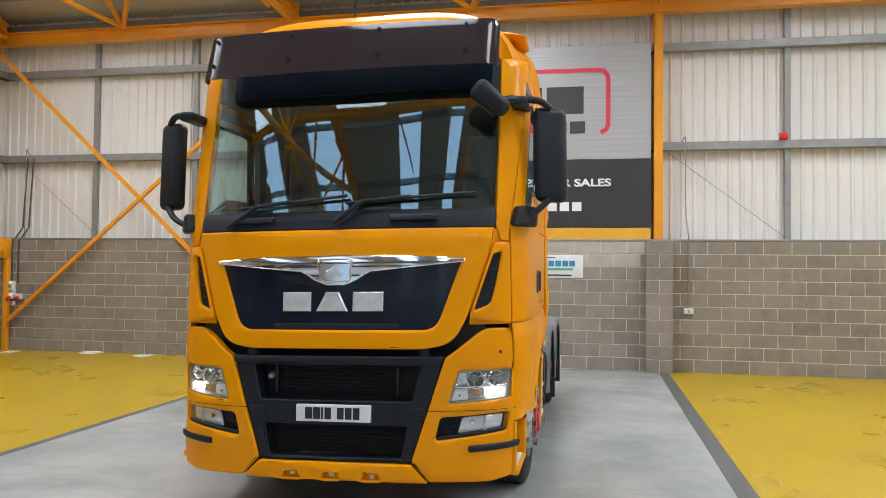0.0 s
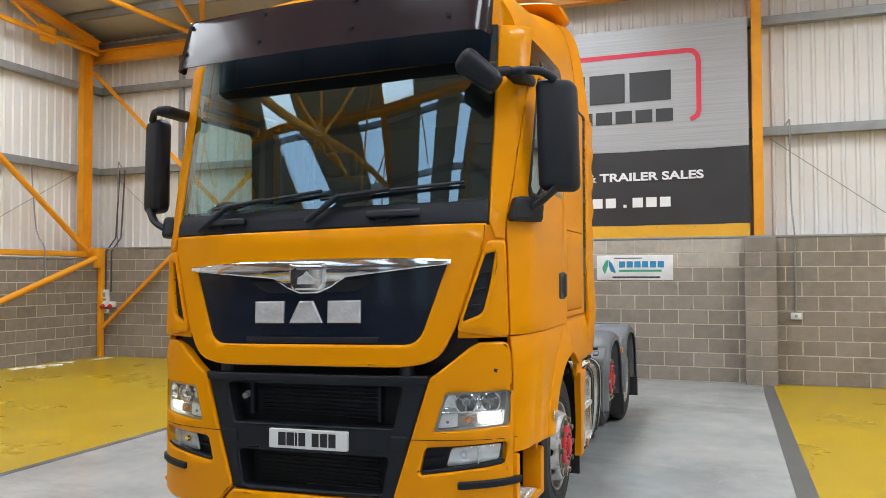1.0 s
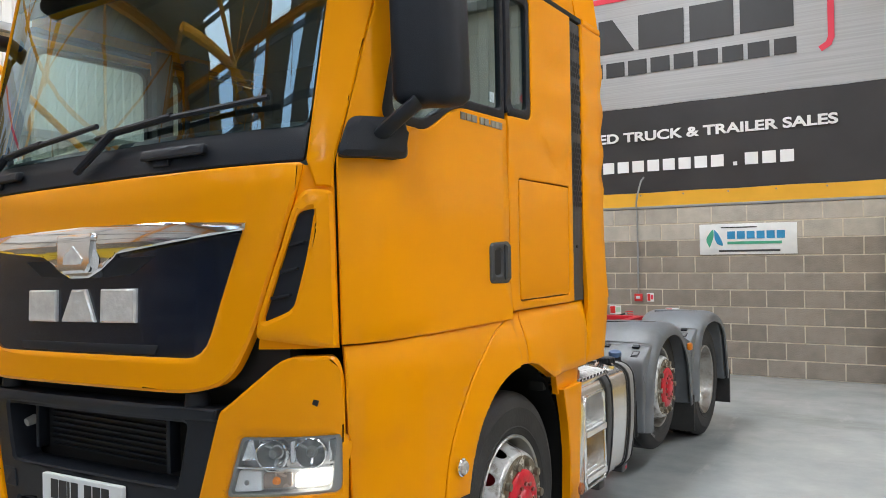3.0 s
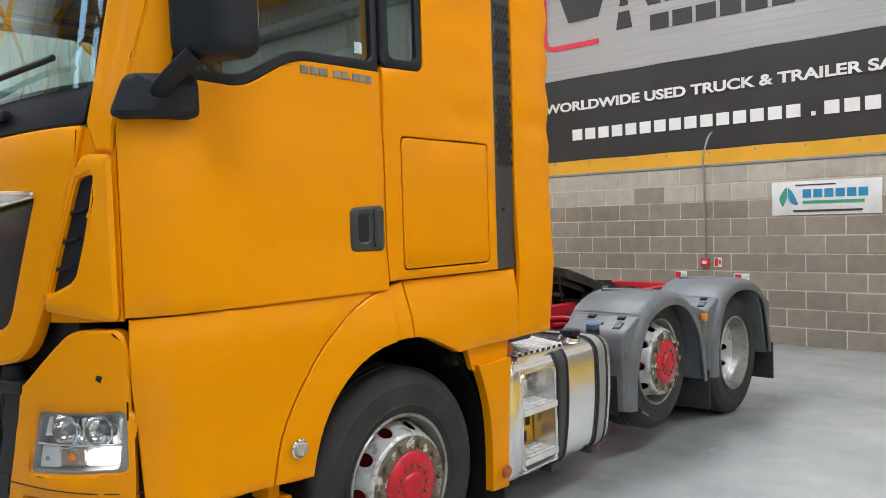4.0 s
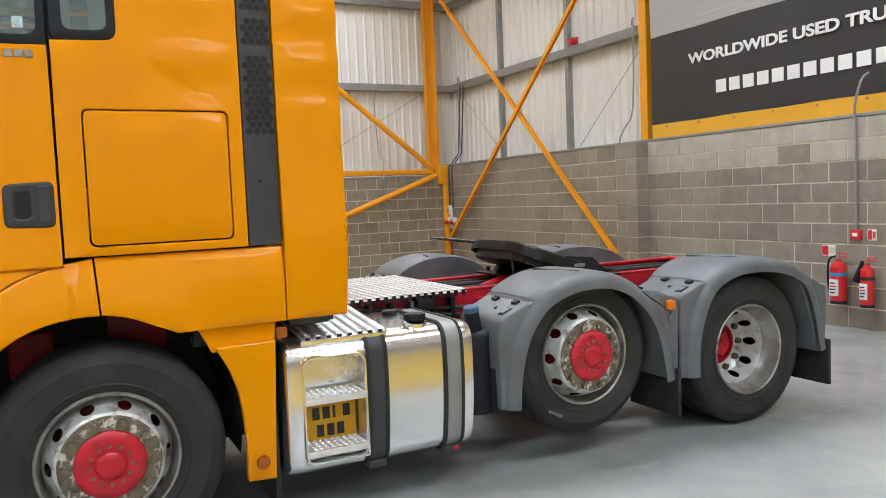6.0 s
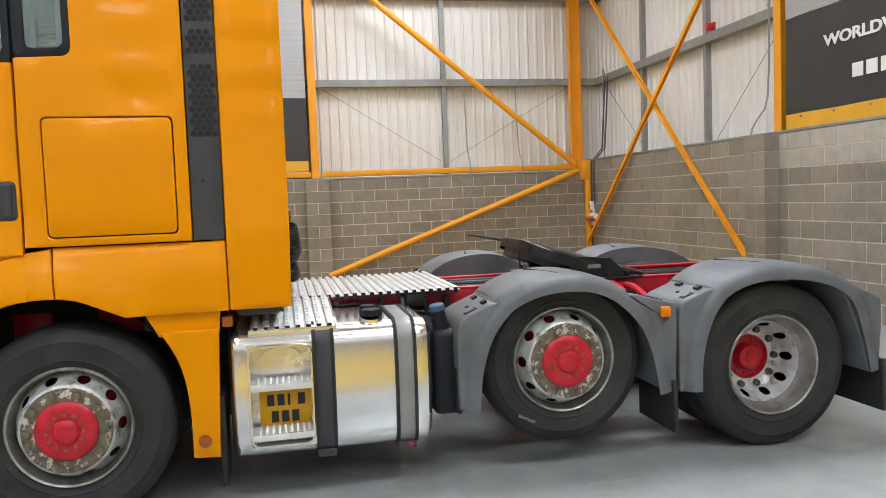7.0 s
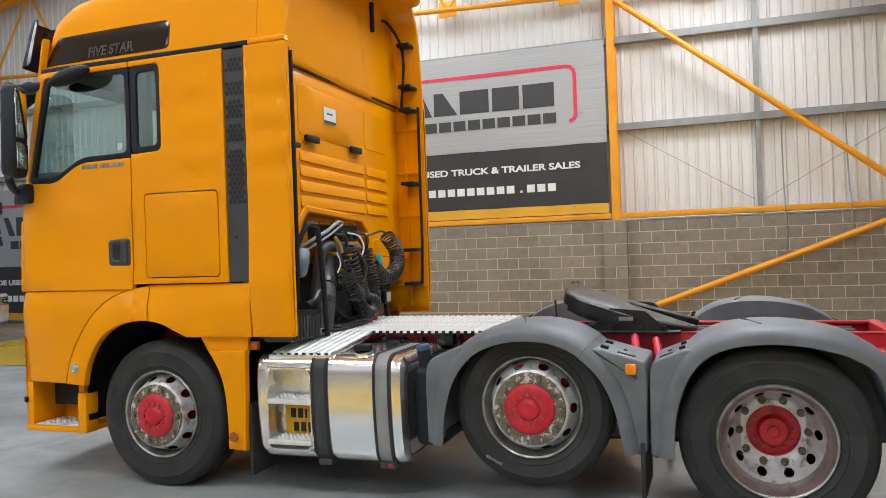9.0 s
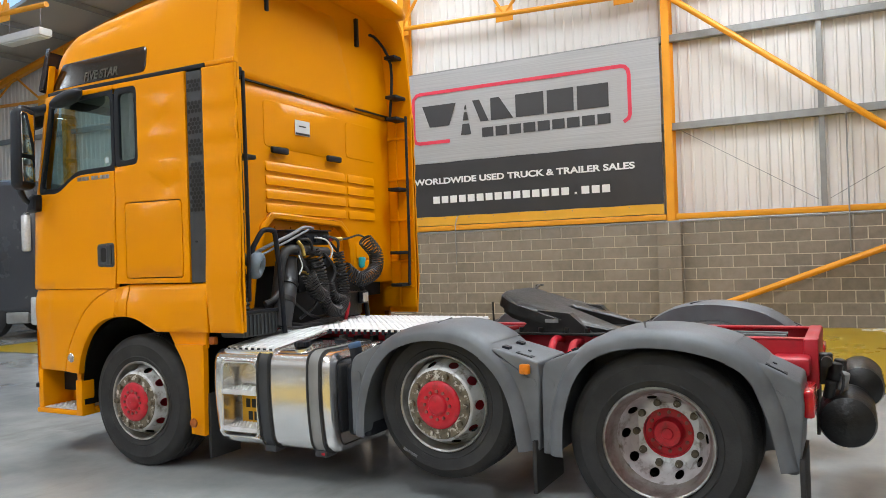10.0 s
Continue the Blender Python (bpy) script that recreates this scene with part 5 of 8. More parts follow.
def rear(x, z, off=0.0):
    return Vector((x, RW + off, z + LEAN * (x - HALF)))


def upper_rear(x, z, off=0.0):
    xc = -0.33 - 0.28 * (3.55 - z) / 0.72
    q = min(1.0, max(0.0, (xc - x) / 0.07))
    d = 0.032 - 0.026 * q * q * (3 - 2 * q) - 0.35 * max(0.0, abs(x) - 1.0) ** 2
    return rear(x, z, off + d)


ARCH_R = [(-0.47, 1.35), (-0.45, 1.66), (-0.40, 1.79), (-0.31, 1.855), (0.58, 1.885), (0.68, 1.80), (0.80, 1.45), (0.86, 1.1)]
wall = part("rear_wall", patch(([(-1.19, 1.35)] + ARCH_R + [(1.19, 1.1), (1.19, 2.93), (-1.19, 2.93)])[::-1], rear, step=0.2, thick=0.05, edge=0.01), YELLOW, truck, "yellow ribbed rear wall of the cab")
# flange round the engine opening, and the yellow bulkhead behind it
fl_out = [(x + 0.055 * c, z + 0.055 * d) for (x, z), (c, d) in zip(ARCH_R, ((-1, 0), (-1, 0), (-0.9, 0.5), (-0.4, 1), (0.5, 1), (1, 0.6), (1, 0.2), (1, 0)))]
part("arch_flange", patch(rounded((ARCH_R + fl_out[::-1])[::-1], 0.012), lambda x, z, off=0.0: rear(x, z, off + 0.022), step=0.3, thick=0.04, edge=0.012), YELLOW, wall)
part("bulkhead", box(-0.50, 0.95, RW - 0.075, RW - 0.05, 1.50, 1.92, 0.004), YELLOW, wall)
for x in (-0.28, -0.1, 0.1, 0.3, 0.5):
    part("rivet", cyl((x, RW - 0.052, 1.81), (x, RW - 0.04, 1.81), 0.014, 10, 0.010), YELLOW, wall)
part("pocket", patch(rounded([(-0.90, 1.57), (-0.56, 1.57), (-0.56, 1.72), (-0.90, 1.72)][::-1], 0.03), lambda x, z, off=0.0: rear(x, z, off + 0.012), step=0.3, thick=0.03, edge=0.008), YELLOW, wall)
part("wall_notch", box(-0.96, -0.62, RW + 0.002, RW + 0.05, 1.37, 1.52, 0.02), YELLOW, wall)
part("upper_rear_wall", patch(rounded([(-1.17, 2.937), (1.17, 2.937), (1.10, 3.72), (-1.10, 3.72)][::-1], [0.15, 0.15, 0.02, 0.02]), upper_rear, step=0.06, thick=0.05, edge=0.02), YELLOW, truck, "smooth upper rear wall")
part("wall_seal", box(-1.17, 1.17, RW + 0.002, RW + 0.02, 2.915, 2.928), DARK, wall)
for (x0, x1, z0, z1) in ((-0.375, 0.66, 2.455, 2.825), (-0.93, -0.45, 2.49, 2.82)):
    part("raised_panel", patch(rounded([(x0, z0), (x1, z0), (x1, z1), (x0, z1)][::-1], 0.05), lambda x, z, off=0.0: rear(x, z, off + 0.005), step=0.3, thick=0.03, edge=0.005), YELLOW, wall)
for z in (2.30, 2.19, 2.08, 1.97):
    z_ = z
    for x0, x1 in ((-0.42, 0.655), (-0.90, -0.46)):
        part("swage_rib", patch(rounded([(x0, z - 0.040), (x1, z - 0.040), (x1, z + 0.040), (x0, z + 0.040)][::-1], 0.02), lambda x, zz, off=0.0: rear(x, zz, off + 0.010 - 0.10 * (zz - z_)), step=0.3, thick=0.03, edge=0.006), YELLOW, wall)
for x in (0.503, -0.228):
    part("wall_vent", box(x - 0.10, x + 0.10, RW + 0.012, RW + 0.045, 2.418 - 0.026, 2.418 + 0.026, 0.012), BLACKP, wall, "small black vent cover")
stk = part("sticker", box(0.085, 0.28, RW + 0.0095, RW + 0.0125, 2.575, 2.70), WHITEP, wall, "white dealer sticker with plain bars")
part("sticker_bar", box(0.09, 0.275, RW + 0.012, RW + 0.0145, 2.578, 2.596), INK, stk)
part("sticker_bar", box(0.14, 0.23, RW + 0.012, RW + 0.0145, 2.645, 2.656), INK, stk)
# inner faces of the far wing with ribs, and the stay bars
for side in (1, -1):
    xs_ = side * 1.20
    bm = box(min(xs_, side * 1.222), max(xs_, side * 1.222), 2.14, 2.52, 1.05, 2.93)
    wi = part("wing_liner", bm, YELLOW, truck)
    for z in (1.25, 1.5, 1.9, 2.3, 2.7):
        part("wing_rib", box(min(side * 1.17, xs_), max(side * 1.17, xs_), 2.2, 2.5, z - 0.012, z + 0.012, 0.004), YELLOW, wi)
    part("wing_rib", box(min(side * 1.17, xs_), max(side * 1.17, xs_), 2.34, 2.36, 1.06, 2.9, 0.004), YELLOW, wi)
    for z in (1.27, 1.58, 2.19, 2.87, 3.08, 3.46) if side < 0 else (2.3,):
        part("stay_bracket", box(min(side * 1.0, side * 1.19), max(side * 1.0, side * 1.19), 2.36, 2.48, z - 0.016, z + 0.016, 0.006), BLACKP, wi)
    part("stay_bar", tube([(side * 1.13, 2.49, 1.26), (side * 1.135, 2.5, 1.64), (side * 1.135, 2.5, 2.12), (side * 1.14, 2.5, 2.9)], 0.014, 8), BLACKP, wi)
    part("stay_bar", tube([(side * 1.08, 2.36, 2.9), (side * 1.06, 2.4, 3.4), (side * 0.93, 2.3, 3.66), (side * 0.80, 2.24, 3.62)], 0.014, 8, smooth=4), BLACKP, wi)
part("stay_arm", box(0.60, 0.64, 2.26, 2.31, 3.50, 3.74, 0.008), BLACKP, truck)
part("stay_arm", box(-0.66, -0.62, 2.26, 2.31, 3.50, 3.76, 0.008), BLACKP, truck)
part("wing_post", tube([(1.16, 2.47, 1.3), (1.16, 2.48, 2.0), (1.16, 2.46, 2.88)], 0.012, 8), BLACKP, truck)
part("wing_hinge", cyl((1.16, 2.46, 2.86), (1.16, 2.46, 2.93), 0.04, 14, bevel=0.01), BLACKP, truck)

# ---- inside of the cab ----
part("cab_shell", box(-1.12, 1.12, 0.40, 2.16, 1.18, 1.42), DARK, truck, "dark cab floor")
part("nose_shell", box(-1.0, 1.0, 0.17, 0.85, 0.5, 1.2), DARK, truck)
part("nose_cover", box(-1.0, 1.0, 0.12, 0.2, 1.2, 1.98), DARK, truck)
part("headliner", box(-1.1, 1.1, 0.45, 2.15, 2.96, 2.99), CURTAIN, truck)
for y_, z_ in ((2.10, 1.42),):
    part("rear_liner", box(-1.16, 1.16, 2.12, 2.16, 1.42, 2.96), CURTAIN, truck, "pale cab rear lining")
part("bunk", box(-1.1, 1.1, 1.62, 2.12, 1.9, 2.05, 0.04), GREYFABRIC, truck, "grey bunk mattress")
for side in (1, -1):
    part("pillar_liner", box(min(side * 1.13, side * 1.18), max(side * 1.13, side * 1.18), 1.26, 1.38, 1.4, 2.95), DASH, truck)
    part("curtain", box(min(side * 1.06, side * 1.12), max(side * 1.06, side * 1.12), 1.45, 1.62, 2.05, 2.93, 0.02), CURTAIN, truck, "drawn-back cab curtain")
dash = part("dashboard", box(-1.12, 1.12, 0.24, 0.78, 1.6, 2.05, 0.08, seg=4), DASH, truck, "dark grey dashboard")
part("instrument_hood", lathe([(0.33, -0.2), (0.36, 0.0), (0.30, 0.11), (0.18, 0.16), (0.001, 0.17)], pose(-0.60, 0.58, 2.02), 32), DASH, dash)
wheel = lathe([(0.23 + 0.018 * math.cos(a), 0.018 * math.sin(a)) for a in [2 * math.pi * k / 10 for k in range(10)]], pose(-0.60, 0.86, 2.17, 28, 0, 0), 40, close=True)
for a in (0, 2.1, 4.2):
    tube([pose(-0.60, 0.86, 2.17, 28, 0, 0) @ Vector((0, 0, 0)), pose(-0.60, 0.86, 2.17, 28, 0, 0) @ Vector((0.22 * math.sin(a), -0.22 * math.cos(a), 0))], 0.02, 8, wheel)
part("steering_wheel", wheel, BLACKP, dash, "black steering wheel")
for x in (-0.6, 0.6):
    st = part("seat", box(x - 0.26, x + 0.26, 1.12, 1.6, 1.75, 1.95, 0.06, seg=3), GREYFABRIC, truck, "grey fabric cab seat")
    part("seat_back", box(x - 0.25, x + 0.25, 1.5, 1.64, 1.9, 2.5, 0.06, seg=3), GREYFABRIC, st)
    part("headrest", box(x - 0.14, x + 0.14, 1.5, 1.6, 2.5, 2.7, 0.05, seg=3), GREYFABRIC, st)
part("sun_blind", box(-1.0, 1.0, 0.38, 0.395, 2.90, 3.06, 0.005), DARK, truck, "dark roller sun blind at the windscreen top")

# ---- mirrors ----
for side in (1, -1):
    m_ = Matrix.Diagonal((side, 1, 1, 1))

    def mp(name, bm, material, parent=truck, label="", sm=40):
        bmesh.ops.transform(bm, matrix=m_ @ Matrix.Translation((0.04, -0.12, -0.015) if side > 0 else (0.06, -0.16, -0.06)), verts=bm.verts)
        return part(name, bm, material, parent, label, sm)
    bm = box(1.265, 1.48, 0.41, 0.56, 2.20, 2.85, 0.05, seg=4)
    for v in bm.verts:
        v.co.y += (v.co.x - 1.27) * 0.45
        if v.co.z > 2.6:
            v.co.x -= 0.02 * (v.co.z - 2.6) / 0.3
    mm = mp("mirror_housing", bm, BLACKP, truck, "large black main mirror housing on two arms")
    bm = box(1.295, 1.45, 0.552, 0.57, 2.47, 2.81, 0.01)
    for v in bm.verts:
        v.co.y += (v.co.x - 1.27) * 0.45
    mp("mirror_glass", bm, CHROME, mm)
    bm = box(1.295, 1.45, 0.552, 0.57, 2.25, 2.44, 0.01)
    for v in bm.verts:
        v.co.y += (v.co.x - 1.27) * 0.45
    mp("mirror_glass", bm, CHROME, mm)
    mp("mirror_arm", tube([(1.14, 0.36, 2.875), (1.22, 0.38, 2.885), (1.3, 0.42, 2.88), (1.36, 0.47, 2.84)], 0.024, 10, smooth=4), BLACKP, mm)
    mp("mirror_bracket", box(1.10, 1.22, 0.32, 0.62, 2.84, 2.905, 0.025, seg=3), BLACKP, mm)
    mp("mirror_arm", tube([(1.2, 0.42, 2.08), (1.28, 0.41, 2.13), (1.36, 0.46, 2.21)], 0.035, 10, smooth=4, flat=0.6), BLACKP, mm)
    foot = rounded(SZ((0.205, 2.01), (0.415, 2.01), (0.415, 2.15), (0.25, 2.15)), 0.03)
    part("mirror_foot", patch(foot if side > 0 else mir(foot), cabmap(0.075), step=0.06, thick=0.085, edge=0.02), BLACKP, mm)
    if side > 0:
        bm = box(-0.14, 0.14, -0.065, 0.065, -0.07, 0.07, 0.05, seg=4)
        for v in bm.verts:
            v.co.z *= 1 - 0.25 * (v.co.x / 0.14) * (1 if v.co.z > 0 else 0.3)
        bmesh.ops.transform(bm, matrix=pose(0.985, 0.225, 2.865, 12, 36, 12), verts=bm.verts)
        mp("kerb_mirror", bm, BLACKP, mm, "black kerb mirror on an arm")
        mp("mirror_arm", tube([(1.06, 0.27, 2.86), (1.12, 0.33, 2.88), (1.15, 0.42, 2.875)], 0.028, 10, smooth=4), BLACKP, mm)
        # wide kerb mirror over the door window
        bm = bmesh.new()
        bmesh.ops.create_uvsphere(bm, u_segments=24, v_segments=12, radius=1, matrix=pose(1.335, 0.85, 2.865, 14, 12, 0) @ Matrix.Diagonal((0.085, 0.185, 0.058, 1)))
        for v in bm.verts:
            if v.co.z < 2.85:
                v.co.z = 2.85 + (v.co.z - 2.85) * 0.7
        km = part("door_mirror", bm, BLACKP, truck, "black oval kerb mirror over the door window")
        part("mirror_stalk", tube([(1.255, 0.93, 2.925), (1.30, 0.92, 2.93), (1.335, 0.90, 2.905)], 0.028, 8), BLACKP, km)

# ---- wheels ----
def wheel(y, z, face, R, side, dished, width=0.31, twin=False):
    """face: x of the tyre's outer sidewall."""
    A = Matrix.Translation((side * face, y, z)) @ pose(0, 0, 0, 0, 90 * side, 0)
    depth_conv = [(0.0, 0.05), (0.125, 0.05), (0.214, 0.045), (0.226, 0.036), (0.262, -0.06), (0.272, -0.08)]
    depth_dish = [(0.0, -0.27), (0.19, -0.27), (0.20, -0.262), (0.242, -0.135), (0.252, -0.112)]
    D = depth_dish if dished else depth_conv
    rs, hs = [d[0] for d in D], [d[1] for d in D]

    def disc(u, v, off=0.0):
        r = math.hypot(u, v)
        return A @ Vector((u, v, float(np.interp(r, rs, hs)) + off))
    rmax = D[-1][0]
    outer = [(rmax * math.cos(a), rmax * math.sin(a)) for a in [2 * math.pi * k / 60 for k in range(60)]]
    holes = []
    rh = 0.244 if not dished else 0.222
    for k in range(10):
        a = 2 * math.pi * (k + 0.5) / 10
        c, s_ = math.cos(a), math.sin(a)
        w_, h_ = (0.031, 0.014) if not dished else (0.027, 0.0155)
        holes.append([(rh * c + h_ * math.cos(b) * c - w_ * math.sin(b) * s_, rh * s_ + h_ * math.cos(b) * s_ + w_ * math.sin(b) * c) for b in [2 * math.pi * j / 14 for j in range(14)]])
    if dished:
        holes.append([(0.138 * math.cos(a), 0.138 * math.sin(a)) for a in [2 * math.pi * k / 32 for k in range(32)]])
    bm = patch(outer, disc, holes, step=0.045, thick=0.012, edge=0.003)
    barrel = lathe([(0.248, -0.125), (0.256, -0.100), (0.264, -0.092), (0.272, -0.055)] * dished + [(0.268, -0.095), (0.276, -0.055)] * (not dished) + [ (0.283, -0.02), (0.288, 0.0), (0.298, 0.006), (0.303, 0.0), (0.303, -0.012), (0.292, -0.03)], A, 64)
    w = part("wheel", bm, RIM, truck, "silver steel wheel with red hub" + (" set deep in its dish" if dished else " and scuffed rusty nut ring"), 40)
    part("rim", barrel, BARREL, w, "bare metal rim")
    t0 = 0.298
    prof = [(t0 - 0.004, -0.03), (t0, -0.012), (t0 + 0.02, 0.0), (t0 + 0.035, 0.006), (t0 + 0.04, 0.01), (t0 + 0.046, 0.006), (t0 + (R - t0) * 0.35, 0.011), (t0 + (R - t0) * 0.62, 0.0095), (t0 + (R - t0) * 0.64, 0.011), (t0 + (R - t0) * 0.66, 0.0085), (R - 0.04, -0.001), (R - 0.03, -0.006), (R - 0.015, -0.016), (R - 0.003, -0.035), (R, -0.05)]
    for g in (0.085, 0.13, 0.175, 0.22):
        prof += [(R, -g + 0.006), (R - 0.011, -g + 0.004), (R - 0.011, -g - 0.004), (R, -g - 0.006)]
    prof += [(R, -width + 0.05), (R - 0.015, -width + 0.016), (t0 + 0.05, -width - 0.005), (t0, -width)]
    ty = part("tyre", lathe(prof, A, 72), RUBBER, w, "worn black truck tyre", 30)
    if R < 0.48:
        for k in range(5):
            part("tyre_mark", box(-0.001, 0.001, -0.014, 0.012, -0.008 + 0.002 * (k % 3), 0.009 - 0.003 * (k % 2)), SCUFF, ty).matrix_basis = Matrix.Translation(A @ Vector((0.303 + 0.009 * k, -0.27 + 0.018 * k, 0.0125))) @ pose(0, 0, 0, -28, 0, 0)
    # hub
    if not dished:
        lathe_h = [(0.150, 0.045), (0.148, 0.058), (0.140, 0.066), (0.120, 0.071), (0.104, 0.073), (0.066, 0.068), (0.060, 0.078), (0.053, 0.084), (0.03, 0.088), (0.001, 0.089)]
    else:
        lathe_h = [(r_, h_ - 0.10) for r_, h_ in ((0.141, -0.168), (0.137, -0.172), (0.135, -0.205), (0.1, -0.208), (0.086, -0.2), (0.08, -0.155), (0.072, -0.14), (0.035, -0.136), (0.03, -0.13), (0.001, -0.13))]
    hb = part("hub", lathe(lathe_h, A, 40), REDHUB, w, "red painted hub")
    for k in range(12):
        a = 2 * math.pi * k / 12
        rr = 0.086 if not dished else 0.111
        zc = 0.070 if not dished else -0.306
        part("hub_bolt", cyl(A @ Vector((rr * math.cos(a), rr * math.sin(a), zc - 0.004)), A @ Vector((rr * math.cos(a), rr * math.sin(a), zc + 0.011)), 0.0105, 6), HUBBOLT, hb)
    for k in range(10):
        a = 2 * math.pi * k / 10
        rr = 0.182 if not dished else 0.178
        zc = 0.048 if not dished else -0.27
        a += 0.31
        part("wheel_nut", cyl(A @ Vector((rr * math.cos(a), rr * math.sin(a), zc)), A @ Vector((rr * math.cos(a), rr * math.sin(a), zc + 0.026)), 0.0205 if not dished else 0.0225, 12, 0.019), RUSTNUT if not dished else NUT, w)
    if not dished:
        part("nut_ring", lathe([(0.212, 0.045), (0.208, 0.051), (0.150, 0.053), (0.146, 0.048)], A, 48), RUSTNUT, w, "rusty nut ring with flaking paint")
    part("brake_drum", cyl(A @ Vector((0, 0, -0.315 if dished else -0.19)), A @ Vector((0, 0, -0.40)), 0.225, 32, bevel=0.01), REDC if not dished else GREASE, w)
    if twin:
        B = A @ Matrix.Translation((0, 0, -0.36))
        part("inner_tyre", lathe(prof, B, 48), RUBBER, w, "", 30)
    return w


for side in (1, -1):
    wheel(1.412, 0.503, 1.185, 0.506, side, False)
    wheel(4.02, 0.63, 1.135, 0.472, side, False)
    wheel(5.335, 0.497, 1.165, 0.497, side, True, twin=True)
for y, z in ((1.385, 0.512), (4.01, 0.625), (5.335, 0.497)):
    part("axle", tube([(-0.80, y, z), (-0.4, y, z - 0.05), (0.4, y, z - 0.05), (0.80, y, z)], 0.07, 12), REDC, truck)
part("differential", lathe([(0.001, -0.2), (0.12, -0.18), (0.2, -0.08), (0.22, 0.0), (0.2, 0.08), (0.1, 0.2), (0.001, 0.22)], pose(0, 5.33, 0.48, 90, 0, 0), 24), REDC, truck)

# dark arch liners over the front wheels
for side in (1, -1):
    bm = bmesh.new()
    R_ = 0.60
    ring = []
    for k in range(25):
        a = radians(-12 + 204 * k / 24)
        ring.append([bm.verts.new((side * x, 1.385 + R_ * math.cos(a), 0.56 + R_ * math.sin(a))) for x in (0.62, 1.2)])
    for a, b in zip(ring, ring[1:]):
        bm.faces.new((a[0], a[1], b[1], b[0]))
    bmesh.ops.solidify(bm, geom=bm.faces[:], thickness=0.012)
    part("arch_liner", bm, DARK, truck, "black wheel arch liner")
    part("arch_back", box(min(side * 0.5, side * 0.62), max(side * 0.5, side * 0.62), 0.85, 2.15, 0.35, 1.2), DARK, truck)
    for y0, y1, z0, z1 in ((1.02, 1.22, 0.80, 1.02), (1.46, 1.74, 0.88, 1.10)):
        part("spring_hanger", box(min(side * 0.62, side * 0.65), max(side * 0.62, side * 0.65), y0, y1, z0, z1, 0.02), REDC, truck)
    part("arch_flap", box(min(side * 0.9, side * 1.2), max(side * 0.9, side * 1.2), 2.13, 2.155, 0.13, 0.6, 0.004), RUBBER, truck, "rubber mud flap behind the front wheel")
    part("spring", tube([(side * 0.5, 0.9, 0.7), (side * 0.5, 1.38, 0.55), (side * 0.5, 1.95, 0.72)], 0.045, 8, smooth=4), REDC, truck)

# ---- frame ----
for side in (1, -1):
    x0, x1 = (0.30, 0.385) if side > 0 else (-0.385, -0.30)
    bm = box(x0 if side < 0 else x1 - 0.012, x1 if side > 0 else x0 + 0.012, 0.9, 6.10, 0.72, 0.985, 0.002)
    box(x0, x1, 0.9, 6.10, 0.973, 0.988, 0.002, bm)
    box(x0, x1, 0.9, 6.10, 0.718, 0.732, 0.002, bm)
    fr_ = part("frame_rail", bm, REDC, truck, "red steel chassis rail")
    for i in range(34):
        yy = 2.4 + i * 0.11
        xx = side * 0.386
        part("frame_bolt", cyl((xx, yy, 0.90 - 0.05 * (i % 3)), (xx + side * 0.014, yy, 0.90 - 0.05 * (i % 3)), 0.013, 6), REDC, fr_)
for y in (2.55, 3.1, 3.62, 4.75, 5.6):
    part("cross_member", box(-0.3, 0.3, y - 0.05, y + 0.05, 0.76, 0.94, 0.01), REDC, truck)
part("rear_cross_member", box(-0.42, 0.42, 6.02, 6.10, 0.70, 0.99, 0.012), REDC, truck, "red rear cross member with bolts")
bm = box(0.38, 0.62, 5.86, 6.06, 0.80, 0.90, 0.02)
part("lamp_bracket", bm, REDC, truck)
part("rear_arm", tube([(0.4, 5.8, 0.86), (0.7, 5.9, 0.84), (0.95, 6.0, 0.80)], 0.05, 10, smooth=4), REDC, truck)
for y, z0 in ((3.72, 0.9), (3.86, 0.84), (4.55, 0.95), (4.68, 0.93)):
    part("pipe", tube([(0.35, y, z0), (0.6, y + 0.02, z0 + 0.02), (0.78, y + 0.05, z0 - 0.06)], 0.025, 10, smooth=4), REDC, truck)
    part("pipe", tube([(-0.35, y, z0), (-0.6, y + 0.02, z0 + 0.02), (-0.78, y + 0.05, z0 - 0.06)], 0.025, 10, smooth=4), REDC, truck)
for x in (0.18, -0.05, -0.2):
    part("cable_run", tube([(x, 2.4, 0.95), (x + 0.03, 3.3, 0.97), (x - 0.02, 4.3, 0.96), (x, 5.9, 0.95)], 0.016, 8, smooth=4), HOSE, truck)
part("torque_rod", tube([(0.25, 3.7, 0.93), (0.05, 4.1, 0.98), (-0.2, 4.9, 0.95)], 0.03, 10), REDC, truck)
for k in range(3):
    part("rail_hose", tube([(0.44 + 0.02 * k, 2.5, 0.90 - 0.05 * k), (0.46, 2.85, 0.93 - 0.05 * k), (0.43 + 0.03 * k, 3.2, 0.90 - 0.03 * k), (0.45, 3.62, 0.88 - 0.05 * k)], 0.014, 8, smooth=5), HOSE, truck)
for k in range(6):
    y = 2.78 + 0.14 * k
    part("hose_clip", box(0.388, 0.47, y, y + 0.03, 0.80 + 0.03 * (k % 2), 0.955, 0.004), GREASE if k % 3 else GALV, truck)
part("rail_valve", box(0.40, 0.52, 3.22, 3.34, 0.90, 0.985, 0.015), GREASE, truck)
part("gearbox", box(-0.26, 0.26, 1.5, 2.9, 0.5, 0.9, 0.06, seg=3), GREASE, truck)
part("engine_block", box(-0.4, 0.4, 0.5, 1.6, 0.55, 1.15, 0.05), DARK, truck)

